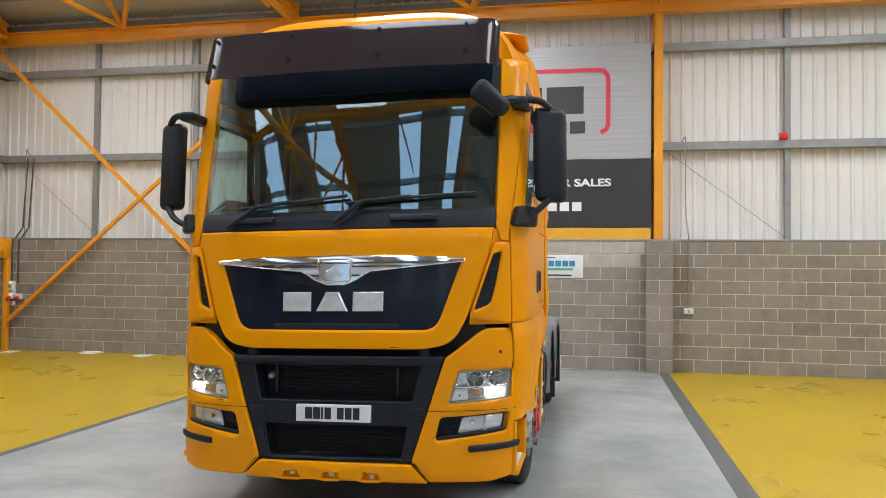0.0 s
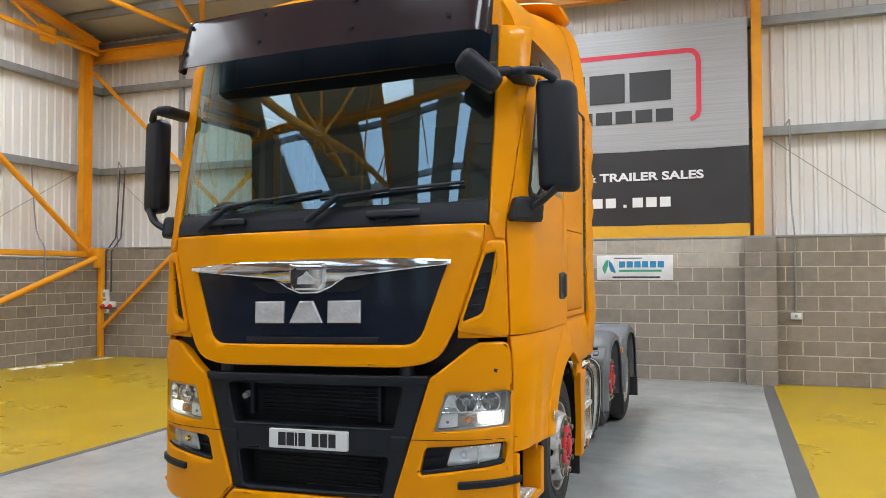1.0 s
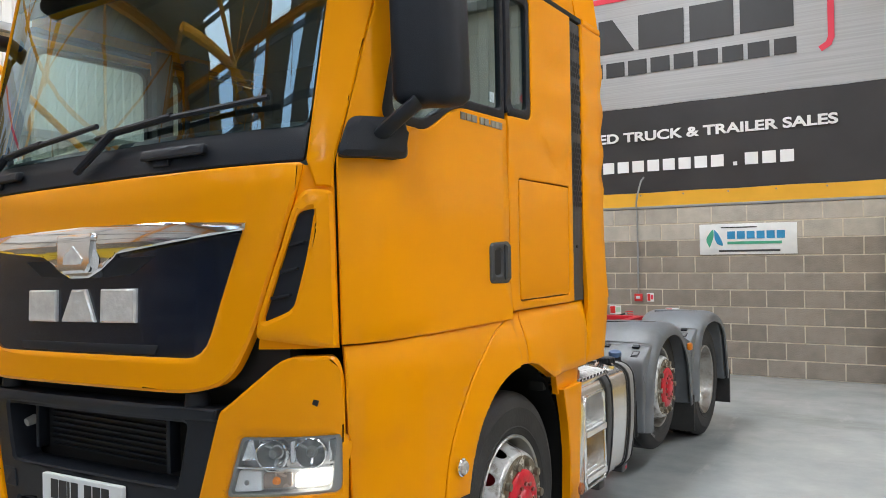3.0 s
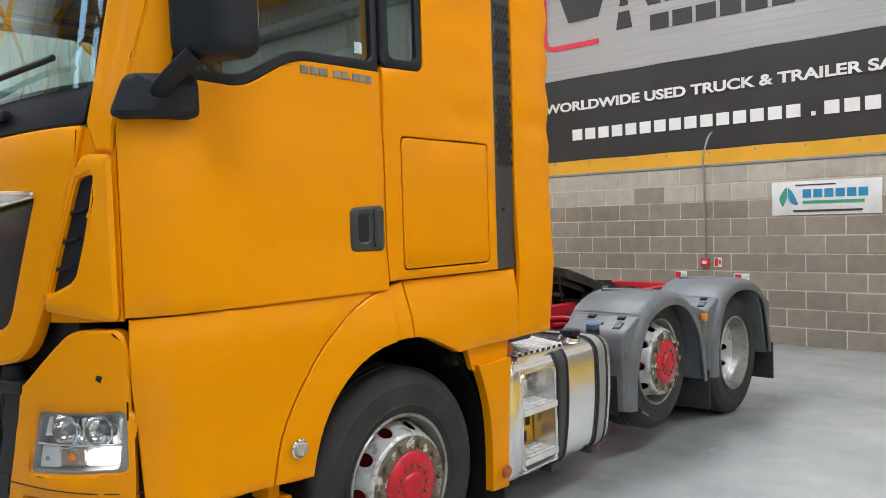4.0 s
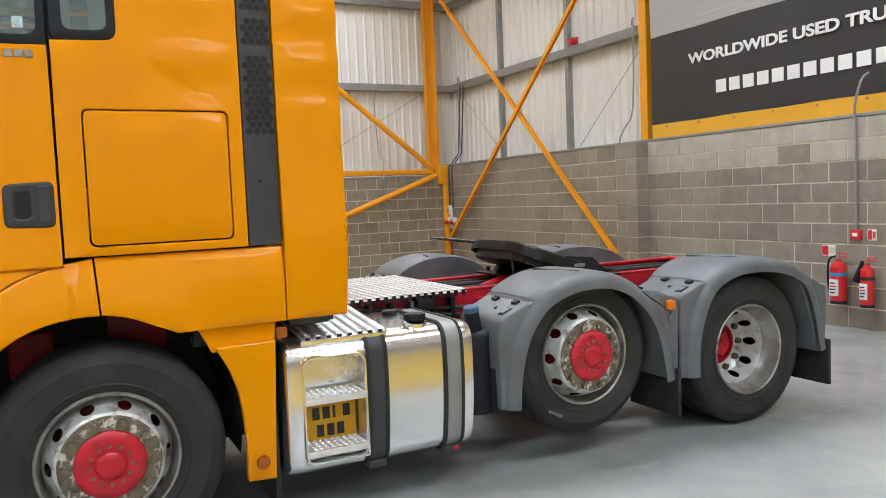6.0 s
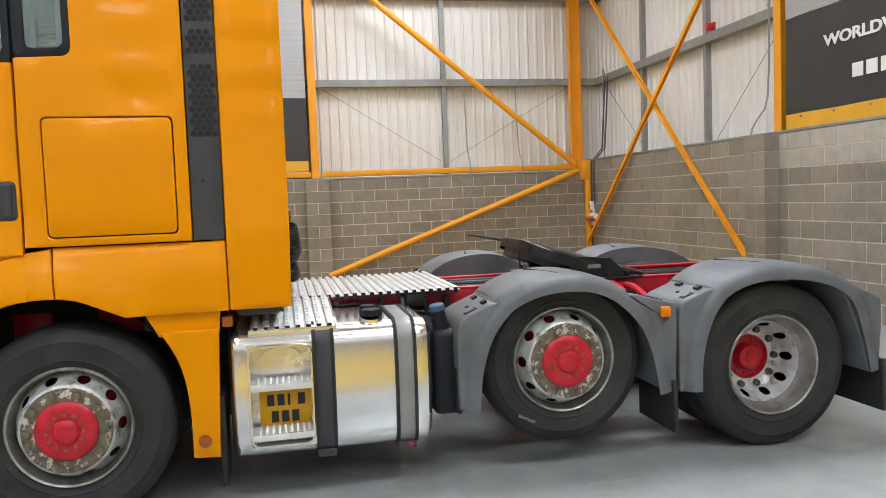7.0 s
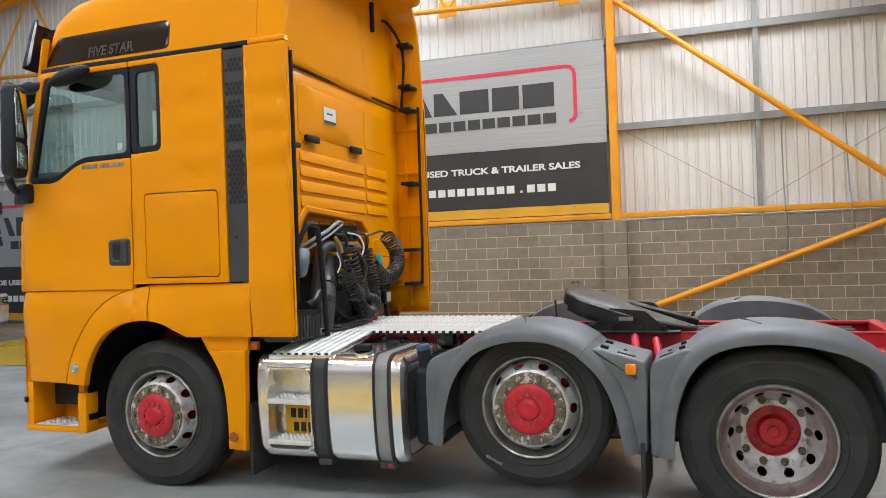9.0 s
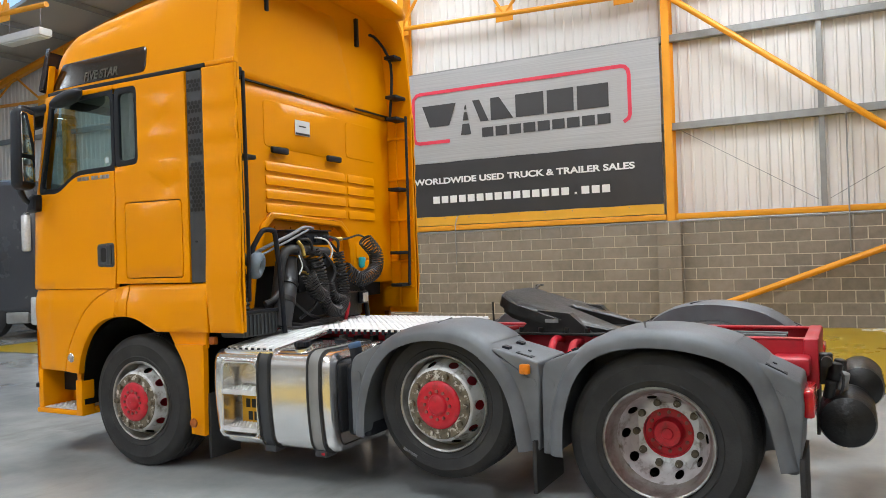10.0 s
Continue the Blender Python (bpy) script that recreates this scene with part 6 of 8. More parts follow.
# air tanks at the tail
for x0, x1, y, z, r in ((-0.05, 0.42, 6.235, 0.52, 0.152), (-0.62, -0.1, 6.31, 0.635, 0.135)):
    tk = part("air_tank", lathe([(0.001, -0.035), (r * 0.6, -0.025), (r * 0.92, 0.0), (r, 0.04), (r, x1 - x0 - 0.04), (r * 0.92, x1 - x0), (r * 0.6, x1 - x0 + 0.025), (0.001, x1 - x0 + 0.035)], Matrix.Translation((x0, y, z)) @ pose(0, 0, 0, 0, 90, 0), 32), GREASE, truck, "black air tank at the tail")
    part("tank_strap", lathe([(r + 0.004, 0.10), (r + 0.006, 0.115), (r + 0.004, 0.13)], Matrix.Translation((x0, y, z)) @ pose(0, 0, 0, 0, 90, 0), 32), GREASE, tk)
part("tail_bracket", box(0.28, 0.36, 6.08, 6.17, 0.72, 0.9, 0.01), GREASE, truck)
for k, (x, y, z, r) in enumerate(((0.36, 6.17, 0.80, 0.035), (0.30, 6.2, 0.74, 0.04), (0.2, 6.19, 0.8, 0.035), (0.38, 6.14, 0.70, 0.03), (0.1, 6.18, 0.76, 0.045))):
    part("air_valve", cyl((x, y, z - 0.05), (x + 0.01, y + 0.02, z + 0.05), r, 14, bevel=0.008), GREASE if k != 1 else GALV, truck)
for k in range(5):
    part("air_hose", tube([(0.36 - 0.06 * k, 6.16, 0.82), (0.38 - 0.05 * k, 6.22, 0.78 - 0.02 * k), (0.36 - 0.04 * k, 6.2, 0.66), (0.3 - 0.03 * k, 6.12, 0.62)], 0.009, 6, smooth=4), HOSE, truck)
part("coupling_head", cyl((0.35, 6.14, 0.86), (0.43, 6.14, 0.86), 0.03, 14), GREASE, truck)

# ---- fuel tank with steps ----
TX, TZ0, TZ1, TR = 1.215, 0.245, 0.925, 0.085
_tp = [(0.55, TZ0), (TX - TR, TZ0)]
_tp += [(TX - TR + TR * math.sin(a), TZ0 + TR - TR * math.cos(a)) for a in [math.pi / 2 * k / 8 for k in range(1, 9)]]
_tp += [(TX, TZ0 + TR + (TZ1 - TZ0 - 2 * TR) * k / 10) for k in range(1, 11)]
_tp += [(TX - TR + TR * math.cos(a), TZ1 - TR + TR * math.sin(a)) for a in [math.pi / 2 * k / 8 for k in range(1, 9)]]
_tp += [(0.55, TZ1)]
_tp = [(x - (z - 0.68) ** 2 / 4.0 * max(0.0, (x - 0.55) / (TX - 0.55)), z) for x, z in _tp]   # the face is slightly crowned
_tl = [0.0]
for a, b in zip(_tp, _tp[1:]):
    _tl.append(_tl[-1] + math.hypot(b[0] - a[0], b[1] - a[1]))
V_FACE0 = _tl[9]           # the arc length where the flat face begins


def zv(z):
    return V_FACE0 + z - (TZ0 + TR)


def tank_map(y0, y1, extra=0.0, rnd=0.05):
    def f(y, v, off=0.0):
        x, z = float(np.interp(v, _tl, [p[0] for p in _tp])), float(np.interp(v, _tl, [p[1] for p in _tp]))
        xa, za = float(np.interp(v + 0.002, _tl, [p[0] for p in _tp])), float(np.interp(v + 0.002, _tl, [p[1] for p in _tp]))
        xb, zb = float(np.interp(v - 0.002, _tl, [p[0] for p in _tp])), float(np.interp(v - 0.002, _tl, [p[1] for p in _tp]))
        nx, nz = (za - zb), -(xa - xb)
        l = math.hypot(nx, nz) or 1
        d = min(y - y0, y1 - y)
        k = off + extra - (rnd - math.sqrt(max(0, rnd * rnd - max(0, rnd - d) ** 2)) if d < rnd else 0)
        return Vector((x + nx / l * k, y, z + nz / l * k))
    return f


LT = _tl[-1]
tank_hole = rounded([(2.285, zv(0.318)), (2.605, zv(0.318)), (2.605, zv(0.84)), (2.285, zv(0.84))], [0.05, 0.05, 0.06, 0.06], 5)
bm = patch([(2.185, 0), (2.66, 0), (2.66, LT), (2.185, LT)], tank_map(2.185, 3.245, 0, 0.05), [tank_hole], steps=(0.02, 0.03), thick=0.01, edge=0)
tank = part("fuel_tank", bm, ALU, truck, "polished aluminium fuel tank with a step recess", 40)
part("tank_shell", patch([(2.66, 0), (3.245, 0), (3.245, LT), (2.66, LT)], tank_map(2.185, 3.245, 0, 0.05), steps=(0.025, 0.03), thick=0.01, edge=0), ALU, tank, "", 40)
for y in (2.185, 3.245):
    bm = bmesh.new()
    f_ = tank_map(2.185, 3.245, 0, 0.05)
    vs = [bm.verts.new(f_(y, v)) for v in _tl]
    bm.faces.new(vs)
    part("tank_end", bm, ALU, tank, "", 0)
# recess behind the steps
bm = box(1.0, 1.012, 2.28, 2.61, 0.312, 0.85)
box(1.0, 1.21, 2.276, 2.284, 0.312, 0.85, 0, bm)
box(1.0, 1.21, 2.606, 2.614, 0.312, 0.85, 0, bm)
box(1.0, 1.21, 2.28, 2.61, 0.307, 0.317, 0, bm)
box(1.0, 1.21, 2.28, 2.61, 0.841, 0.851, 0, bm)
# raised pad with a round head above the upper step
pad = [(2.325, 0.66), (2.565, 0.66)] + [(2.445 + 0.12 * math.cos(a), 0.72 + 0.085 * math.sin(a)) for a in [math.pi * k / 10 for k in range(11)]]
p2 = prism(pad, lambda y, z, off=0.0: Vector((1.05 + off, y, z)), 0.04)
join(bm, p2)
part("step_recess", bm, ALUPRESS, tank, "", 0)
part("recess_rim", tube([(1.212, y, TZ0 + TR + v - V_FACE0) for y, v in tank_hole] + [(1.212, tank_hole[0][0], TZ0 + TR + tank_hole[0][1] - V_FACE0)], 0.008, 6), ALU, tank)
for z in (0.372, 0.632):
    bm = box(1.06, 1.225, 2.288, 2.603, z - 0.006, z + 0.012, 0.004)
    box(1.212, 1.227, 2.288, 2.603, z - 0.022, z + 0.012, 0.004, bm)
    for i in range(9):
        for j in range(4):
            cyl((1.075 + j * 0.042, 2.33 + i * 0.0315, z + 0.011), (1.075 + j * 0.042, 2.33 + i * 0.0315, z + 0.019), 0.011, 6, 0.007, bm)
    part("step_tread", bm, ALUTREAD, tank, "perforated aluminium step tread")
rp = part("spare_plate", box(1.05, 1.058, 2.325, 2.598, 0.385, 0.575, 0.006), PLATEY, tank, "yellow number plate behind the step, plain black bars")
for r_, z in enumerate((0.49, 0.40)):
    for i in range(4 if r_ == 0 else 3):
        a = 2.365 + i * 0.054 + r_ * 0.02
        part("plate_bar", box(1.057, 1.0605, a, a + (0.038 if i != 2 or r_ else 0.014), z, z + 0.062), INK, rp)
for y, w_ in ((2.668, 0.095), (3.10, 0.10)):
    st = part("tank_strap", patch([(y - w_ / 2, 0.02), (y + w_ / 2, 0.02), (y + w_ / 2, LT - 0.05), (y - w_ / 2, LT - 0.05)], tank_map(1, 4, 0.008), steps=(0.2, 0.03), thick=0.01, edge=0.002), VENTK if y < 3 else GALV, tank, "black rubber-lined tank strap" if y < 3 else "grey steel tank strap with black edging", 40)
    for s_ in (-1, 1):
        part("strap_edging", patch([(y + s_ * w_ / 2 - 0.009, 0.02), (y + s_ * w_ / 2 + 0.009, 0.02), (y + s_ * w_ / 2 + 0.009, LT - 0.05), (y + s_ * w_ / 2 - 0.009, LT - 0.05)], tank_map(1, 4, 0.013), steps=(0.2, 0.03), thick=0.012, edge=0.002), RUBBER, st, "", 40)
    part("strap_clamp", box(1.05, 1.165, y - 0.05, y + 0.05, 0.218, 0.262, 0.008), VENTK, st)
    if y > 3:
        part("clamp_paint", box(1.163, 1.167, y + 0.005, y + 0.035, 0.232, 0.25, 0.003), REDC, st, "patch of red paint")
cp = Vector((1.095, 2.935, TZ1 - 0.004))
part("filler_neck", cyl(cp, cp + Vector((0.01, 0, 0.03)), 0.066, 28, 0.058), ALU, tank)
bm = lathe([(0.001, 0.036), (0.045, 0.036), (0.052, 0.03), (0.054, 0.0)], Matrix.Translation(cp + Vector((0.01, 0, 0.03))), 28)
for k in range(8):
    a = k * math.pi / 4
    cyl(cp + Vector((0.01 + 0.052 * math.cos(a), 0.052 * math.sin(a), 0.032)), cp + Vector((0.01 + 0.052 * math.cos(a), 0.052 * math.sin(a), 0.062)), 0.010, 8, bm=bm)
part("filler_cap", bm, BLACKP, tank, "black ribbed filler cap")
part("vent_cap", cyl((0.70, 2.96, TZ1), (0.70, 2.96, TZ1 + 0.03), 0.045, 18, bevel=0.008), BLACKP, tank)
bm = cyl((1.02, 3.345, 0.78), (1.035, 3.315, 0.945), 0.05, 20, 0.042)
ad = part("additive_neck", bm, BLACKP, truck, "black additive filler with a blue cap")
part("blue_cap", cyl((1.034, 3.317, 0.94), (1.038, 3.31, 0.978), 0.044, 18, bevel=0.01), mat("blue_cap_plastic", (0.055, 0.11, 0.22), 0.5), ad)
part("additive_tank", box(0.55, 1.10, 3.27, 3.46, 0.36, 0.84, 0.04, seg=3), BLACKP, truck, "black additive tank behind the fuel tank")
# other side: battery box and plain tank
part("battery_box", box(-1.2, -0.55, 2.2, 3.3, 0.3, 0.9, 0.06, seg=3), GUARD, truck, "grey battery box on the far side")


# ---- walkway plates ----
def tread_plate(name, x0, x1, y0, y1, z, label, m=Matrix.Identity(4)):
    ob = part(name, box(x0, x1, y0, y1, z - 0.006, z, 0.001), ALUTREAD, truck, label)
    ob.matrix_basis = m
    n = int((y1 - y0) / 0.052)
    step = (y1 - y0) / n
    rib = box(x0, x1, -0.015, 0.015, -0.004, 0.016, 0.004, seg=1)
    for k in range(int((x1 - x0) / 0.07)):
        box(x0 + 0.03 + k * 0.07, x0 + 0.05 + k * 0.07, -0.006, 0.006, 0.014, 0.019, 0, rib)
    me = mesh_from("tread_rib", rib, ALUTREAD)
    end = mesh_from("rib_end", box(x1 - 0.004, x1 + 0.003, -0.012, 0.012, -0.026, 0.010), BLACKP, 0)
    for i in range(n):
        for m_, nm in ((me, "tread_rib"), (end, "rib_end")):
            o = new(nm, m_)
            o.parent, o.location = ob, (0, y0 + (i + 0.5) * step, z)
    return ob


slope = Matrix.Translation((0.54, 0, 1.0)) @ pose(0, 0, 0, 0, 6.6, 0) @ Matrix.Translation((-0.54, 0, -1.0))
tp = tread_plate("step_plate", 0.54, 1.18, 2.30, 2.735, 1.0, "ribbed aluminium step plate sloping over the fuel tank", slope)
part("plate_edge", box(1.176, 1.192, 2.29, 2.735, 0.962, 0.999, 0.003), ALU, tp)
part("plate_side", box(0.54, 1.18, 2.735, 2.745, 0.975, 1.006, 0.002), ALU, tp)
tread_plate("walkway_plate", -0.62, 0.53, 2.245, 3.565, 0.998, "ribbed aluminium walkway plate over the chassis")

# ---- mudguards ----
def guard(path, side, i0, i1, drop=0.0, ends=(False, False)):
    P = curve_pts(path, 4)
    prof = [(0.70, -0.26), (0.695, -0.01), (0.72, 0.0), (0.95, 0.004), (1.14, 0.0), (1.19, -0.008), (1.225, -0.03), (1.24, -0.055), (1.24, -0.098), (1.228, -0.098), (1.226, -0.06), (1.205, -0.035), (1.18, -0.022), (0.95, -0.012), (0.715, -0.014), (0.712, -0.26)]
    bm = bmesh.new()
    rings = []
    for i, p in list(enumerate(P))[4 * i0:4 * i1 + 1]:
        a, b = Vector(P[max(i - 1, 0)]), Vector(P[min(i + 1, len(P) - 1)])
        d = (b - a).normalized()
        n_ = Vector((-d.y, d.x))
        rings.append([bm.verts.new((side * x, p[0] + n_.x * h, p[1] + n_.y * h - drop)) for x, h in prof])
    m_ = len(prof)
    for a, b in zip(rings, rings[1:]):
        for k in range(m_):
            bm.faces.new((a[k], a[(k + 1) % m_], b[(k + 1) % m_], b[k]))
    for cap, ring in zip(ends, (rings[0], rings[-1][::-1])):
        if cap:
            bm.faces.new(ring)
    return bm


MIDP = [(3.40, 0.41), (3.42, 0.62), (3.49, 0.84), (3.62, 1.005), (3.80, 1.095), (4.01, 1.125), (4.21, 1.10), (4.38, 1.015), (4.52, 0.87), (4.605, 0.68), (4.655, 0.42)]
REARP = [(4.725, 0.40), (4.735, 0.62), (4.80, 0.84), (4.91, 0.995), (5.08, 1.085), (5.29, 1.115), (5.52, 1.10), (5.74, 1.04), (5.89, 0.93), (5.98, 0.72), (6.04, 0.44)]


# outlines of the corner panels of the legs, and their latches
LEGS = {"middle": ([(3.635, 0.985), (3.585, 0.985), (3.405, 0.905), (3.385, 0.80), (3.392, 0.405), (3.455, 0.405), (3.475, 0.62), (3.535, 0.82)],
                   [(4.375, 0.985), (4.425, 0.985), (4.685, 0.915), (4.69, 0.80), (4.675, 0.40), (4.605, 0.40), (4.565, 0.62), (4.475, 0.85)]),
        "rear": ([(4.945, 0.985), (4.895, 0.985), (4.712, 0.915), (4.70, 0.80), (4.697, 0.395), (4.775, 0.395), (4.79, 0.62), (4.85, 0.82)],
                 [(5.72, 0.99), (5.78, 0.99), (6.045, 0.86), (6.055, 0.74), (6.03, 0.405), (5.955, 0.405), (5.90, 0.62), (5.81, 0.86)])}


for side in (1, -1):
    for path, nm in ((MIDP, "middle"), (REARP, "rear")):
        top = part("mudguard", guard(path, side, 3, 7), GUARD, truck, "grey plastic mudguard over the wheel", 40)
        part("guard_leg", guard(path, side, 0, 3, 0.004, (True, False)), GUARD, top, "", 40)
        part("guard_leg", guard(path, side, 7, 10, 0.004, (False, True)), GUARD, top, "", 40)
        for q, s2 in zip(LEGS[nm], (1, -1)):
            # solid corner panel under the hinge line; its sloping top carries two latches and a slot
            f = lambda y, z, off=0.0: Vector((side * (1.205 + off), y, z))
            bm = prism(rounded(q if side * s2 > 0 else q[::-1], [0.01, 0.02, 0.045, 0.05, 0.015, 0.015, 0.05, 0.05]), f, 0.46)
            bmesh.ops.recalc_face_normals(bm, faces=bm.faces)
            rim = [e for e in bm.edges if len(e.link_faces) == 2 and e.calc_face_angle(0) > 0.9 and all(abs(v.co.x) > 1.2 for v in e.verts)]
            bmesh.ops.bevel(bm, geom=rim, offset=0.014, segments=3, affect="EDGES", profile=0.5)
            sh = part("guard_shoulder", bm, GUARD, top, "", 40)
            (ya, za), (yb, zb) = q[1], q[2]
            ang = math.atan2(zb - za, yb - ya)
            d_, n_ = Vector((0, math.cos(ang), math.sin(ang))), Vector((0, -math.sin(ang), math.cos(ang)))
            if n_.z < 0:
                n_ = -n_

            def on_ledge(x, t, h):
                return Vector((side * x, ya, za)) + d_ * ((Vector((0, yb - ya, zb - za)).length) * t) + n_ * h
            for x0, t0, wx, wt, hh, m1 in ((0.86, 0.02, 0.05, 0.16, 0.014, BLACKP), (1.08, 0.02, 0.05, 0.16, 0.014, BLACKP), (1.10, 0.38, 0.05, 0.38, 0.004, BLACKP), (1.108, 0.45, 0.034, 0.24, 0.007, GUARD)):
                bm = bmesh.new()
                cs_ = [on_ledge(x, t, h) for h in (-0.004, hh) for x, t in ((x0, t0), (x0 + wx, t0), (x0 + wx, t0 + wt), (x0, t0 + wt))]
                vs = [bm.verts.new(c) for c in cs_]
                for idx in ((0, 1, 2, 3), (4, 5, 6, 7), (0, 1, 5, 4), (1, 2, 6, 5), (2, 3, 7, 6), (3, 0, 4, 7)):
                    bm.faces.new([vs[i] for i in idx])
                part("latch" if hh > 0.01 else "ledge_slot", bm, m1, sh, smooth=0)
            c = Vector(q[2]).lerp(Vector(q[6]), 0.42)
            part("boss", cyl((side * 1.20, c.x, c.y), (side * 1.2085, c.x, c.y), 0.034, 24), GUARD, sh)
            part("ledge_screw", cyl(on_ledge(1.0, 0.5, -0.002), on_ledge(1.0, 0.5, 0.006), 0.012, 10), BLACKP, sh)
        # a shallow groove across the crown
        pc = path[5]
        part("guard_groove", tube([(side * x, pc[0] - 0.10 + 0.09 * (x - 0.76) / 0.36, pc[1] - 0.0035) for x in (0.76, 0.88, 1.0, 1.12)], 0.007, 6), BLACKP, top)
        y = path[-1][0]
        fl = part("mud_flap", box(min(side * 0.78, side * 1.235), max(side * 0.78, side * 1.235), y - 0.012, y + 0.012, 0.17, path[-1][1] + 0.05, 0.003), RUBBER, top, "black rubber mud flap")
        part("guard_stay", tube([(side * 0.4, path[5][0], 0.9), (side * 0.72, path[5][0], path[5][1] - 0.2)], 0.02, 8), GREASE, top)
        y0 = path[0][0]
        part("inner_flap", box(min(side * 0.78, side * 1.16), max(side * 0.78, side * 1.16), y0 - 0.012, y0 + 0.01, 0.38, 0.8, 0.003), RUBBER, top)
    xl = side * 1.238
    part("amber_lamp", box(min(side * 1.20, xl), max(side * 1.20, xl), 4.575, 4.637, 0.845, 0.905, 0.012), AMBER, truck, "square amber side lamp on the guard")
    tl = part("tail_lamp", box(min(side * 0.80, side * 1.13), max(side * 0.80, side * 1.13), 6.045, 6.10, 0.67, 0.81, 0.02), REDLENS, truck, "red tail lamp cluster")
    part("lamp_box", box(min(side * 0.78, side * 1.15), max(side * 0.78, side * 1.15), 5.98, 6.04, 0.64, 0.86, 0.02), BLACKP, tl)

# air bellows and brake chambers on the axles
for side in (1, -1):
    for y, z in ((3.72, 0.62), (4.42, 0.66), (5.02, 0.6), (5.68, 0.6)):
        bl = part("air_bellows", lathe([(0.001, -0.16), (0.11, -0.16), (0.14, -0.12), (0.15, -0.05), (0.12, -0.01), (0.15, 0.03), (0.15, 0.1), (0.1, 0.14), (0.001, 0.14)], pose(side * 0.55, y, z), 24), RUBBER, truck, "black rubber air spring")
        part("bellows_plate", cyl((side * 0.55, y, z - 0.2), (side * 0.55, y, z - 0.155), 0.12, 20), GREASE, bl)
    for y, z in ((4.25, 0.5), (5.08, 0.42)):
        part("brake_chamber", cyl((side * 0.7, y, z), (side * 0.48, y, z + 0.05), 0.085, 20, bevel=0.02), GREASE, truck)
    part("spring_arm", box(min(side * 0.5, side * 0.6), max(side * 0.5, side * 0.6), 3.6, 5.8, 0.33, 0.42, 0.02), GREASE, truck)

# ---- coupling plate ----
def plate_map(x, y, off=0.0):
    c, s_ = math.cos(radians(-17)), math.sin(radians(-17))
    h = 0.0 - 0.03 * max(0, abs(x) - 0.3) / 0.15
    return Vector((x, 4.5 + y * c - (h + off) * s_, 1.145 + y * s_ + (h + off) * c))


fw_out = [(-0.43, -0.30), (-0.36, -0.41), (-0.2, -0.45), (0.2, -0.45), (0.36, -0.41), (0.43, -0.30), (0.45, 0.0), (0.43, 0.18), (0.34, 0.42), (0.27, 0.47), (0.21, 0.43), (0.07, 0.08), (0.05, -0.02), (-0.05, -0.02), (-0.07, 0.08), (-0.21, 0.43), (-0.27, 0.47), (-0.34, 0.42), (-0.43, 0.18), (-0.45, 0.0)]
fw = part("coupling_plate", patch(rounded(fw_out, 0.03), plate_map, step=0.1, thick=0.075, edge=0.012), GREASE, truck, "tilted greasy black fifth-wheel coupling plate", 40)
part("plate_underside", prism([(x * 0.86, y * 0.86 - 0.03) for x, y in fw_out], lambda x, y, off=0.0: plate_map(x, y, off - 0.07), 0.06), GREASE, fw)
for s_ in (1, -1):
    part("pedestal", prism([(4.25, 0.99), (4.78, 0.99), (4.62, 1.13), (4.40, 1.15)], lambda y, z, off=0.0: Vector((s_ * 0.36 - off, y, z)), 0.08), GREASE, fw)
    for yy in (4.28, 4.42, 4.6, 4.74):
        part("pedestal_bolt", cyl((s_ * 0.44, yy, 1.0), (s_ * 0.44, yy, 1.035), 0.018, 6), GREASE, fw)
part("mount_plate", box(-0.48, 0.48, 4.18, 4.84, 0.988, 1.003, 0.004), GREASE, fw)
part("release_handle", tube([(-0.15, 4.12, 1.235), (-0.40, 4.06, 1.25), (-0.72, 3.98, 1.265)], 0.012, 8), GREASE, fw)
part("release_loop", lathe([(0.03 + 0.006 * math.cos(a), 0.006 * math.sin(a)) for a in [2 * math.pi * k / 8 for k in range(8)]], pose(-0.75, 3.97, 1.266), 16, close=True), GREASE, fw)
part("chain", tube([(0.33, 4.02, 1.2), (0.34, 4.03, 1.05), (0.30, 4.1, 1.0)], 0.008, 6), GREASE, fw)
lab = plate_map(0.452, 0.02, -0.03)
part("rating_plate", box(lab.x - 0.004, lab.x + 0.003, lab.y - 0.045, lab.y + 0.045, lab.z - 0.012, lab.z + 0.012), GALV, fw)

# ---- behind the cab: intake, coils, pipes ----
def coil(pts, turns, r, name="air_line"):
    """A spring hose round a bent path."""
    P = [Vector(p) for p in pts]
    Q = []
    n_ = 12
    for i in range(len(P) - 1):
        p0, p1, p2, p3 = P[max(i - 1, 0)], P[i], P[i + 1], P[min(i + 2, len(P) - 1)]
        for k in range(n_):
            t = k / n_
            Q.append(0.5 * ((2 * p1) + (p2 - p0) * t + (2 * p0 - 5 * p1 + 4 * p2 - p3) * t * t + (3 * p1 - p0 - 3 * p2 + p3) * t ** 3))
    Q.append(P[-1])
    out = []
    N = turns * 10
    for i in range(N + 1):
        f = i / N * (len(Q) - 1)
        a = min(int(f), len(Q) - 2)
        c = Q[a].lerp(Q[a + 1], f - a)
        d = (Q[a + 1] - Q[a]).normalized()
        s1 = d.cross(Vector((0, 1, 0.1))).normalized()
        s2 = d.cross(s1)
        ang = i / 10 * 2 * math.pi
        out.append(c + (s1 * math.cos(ang) + s2 * math.sin(ang)) * r)
    return part(name, tube(out, 0.0075, 5), HOSE, truck, "black coiled air line behind the cab")


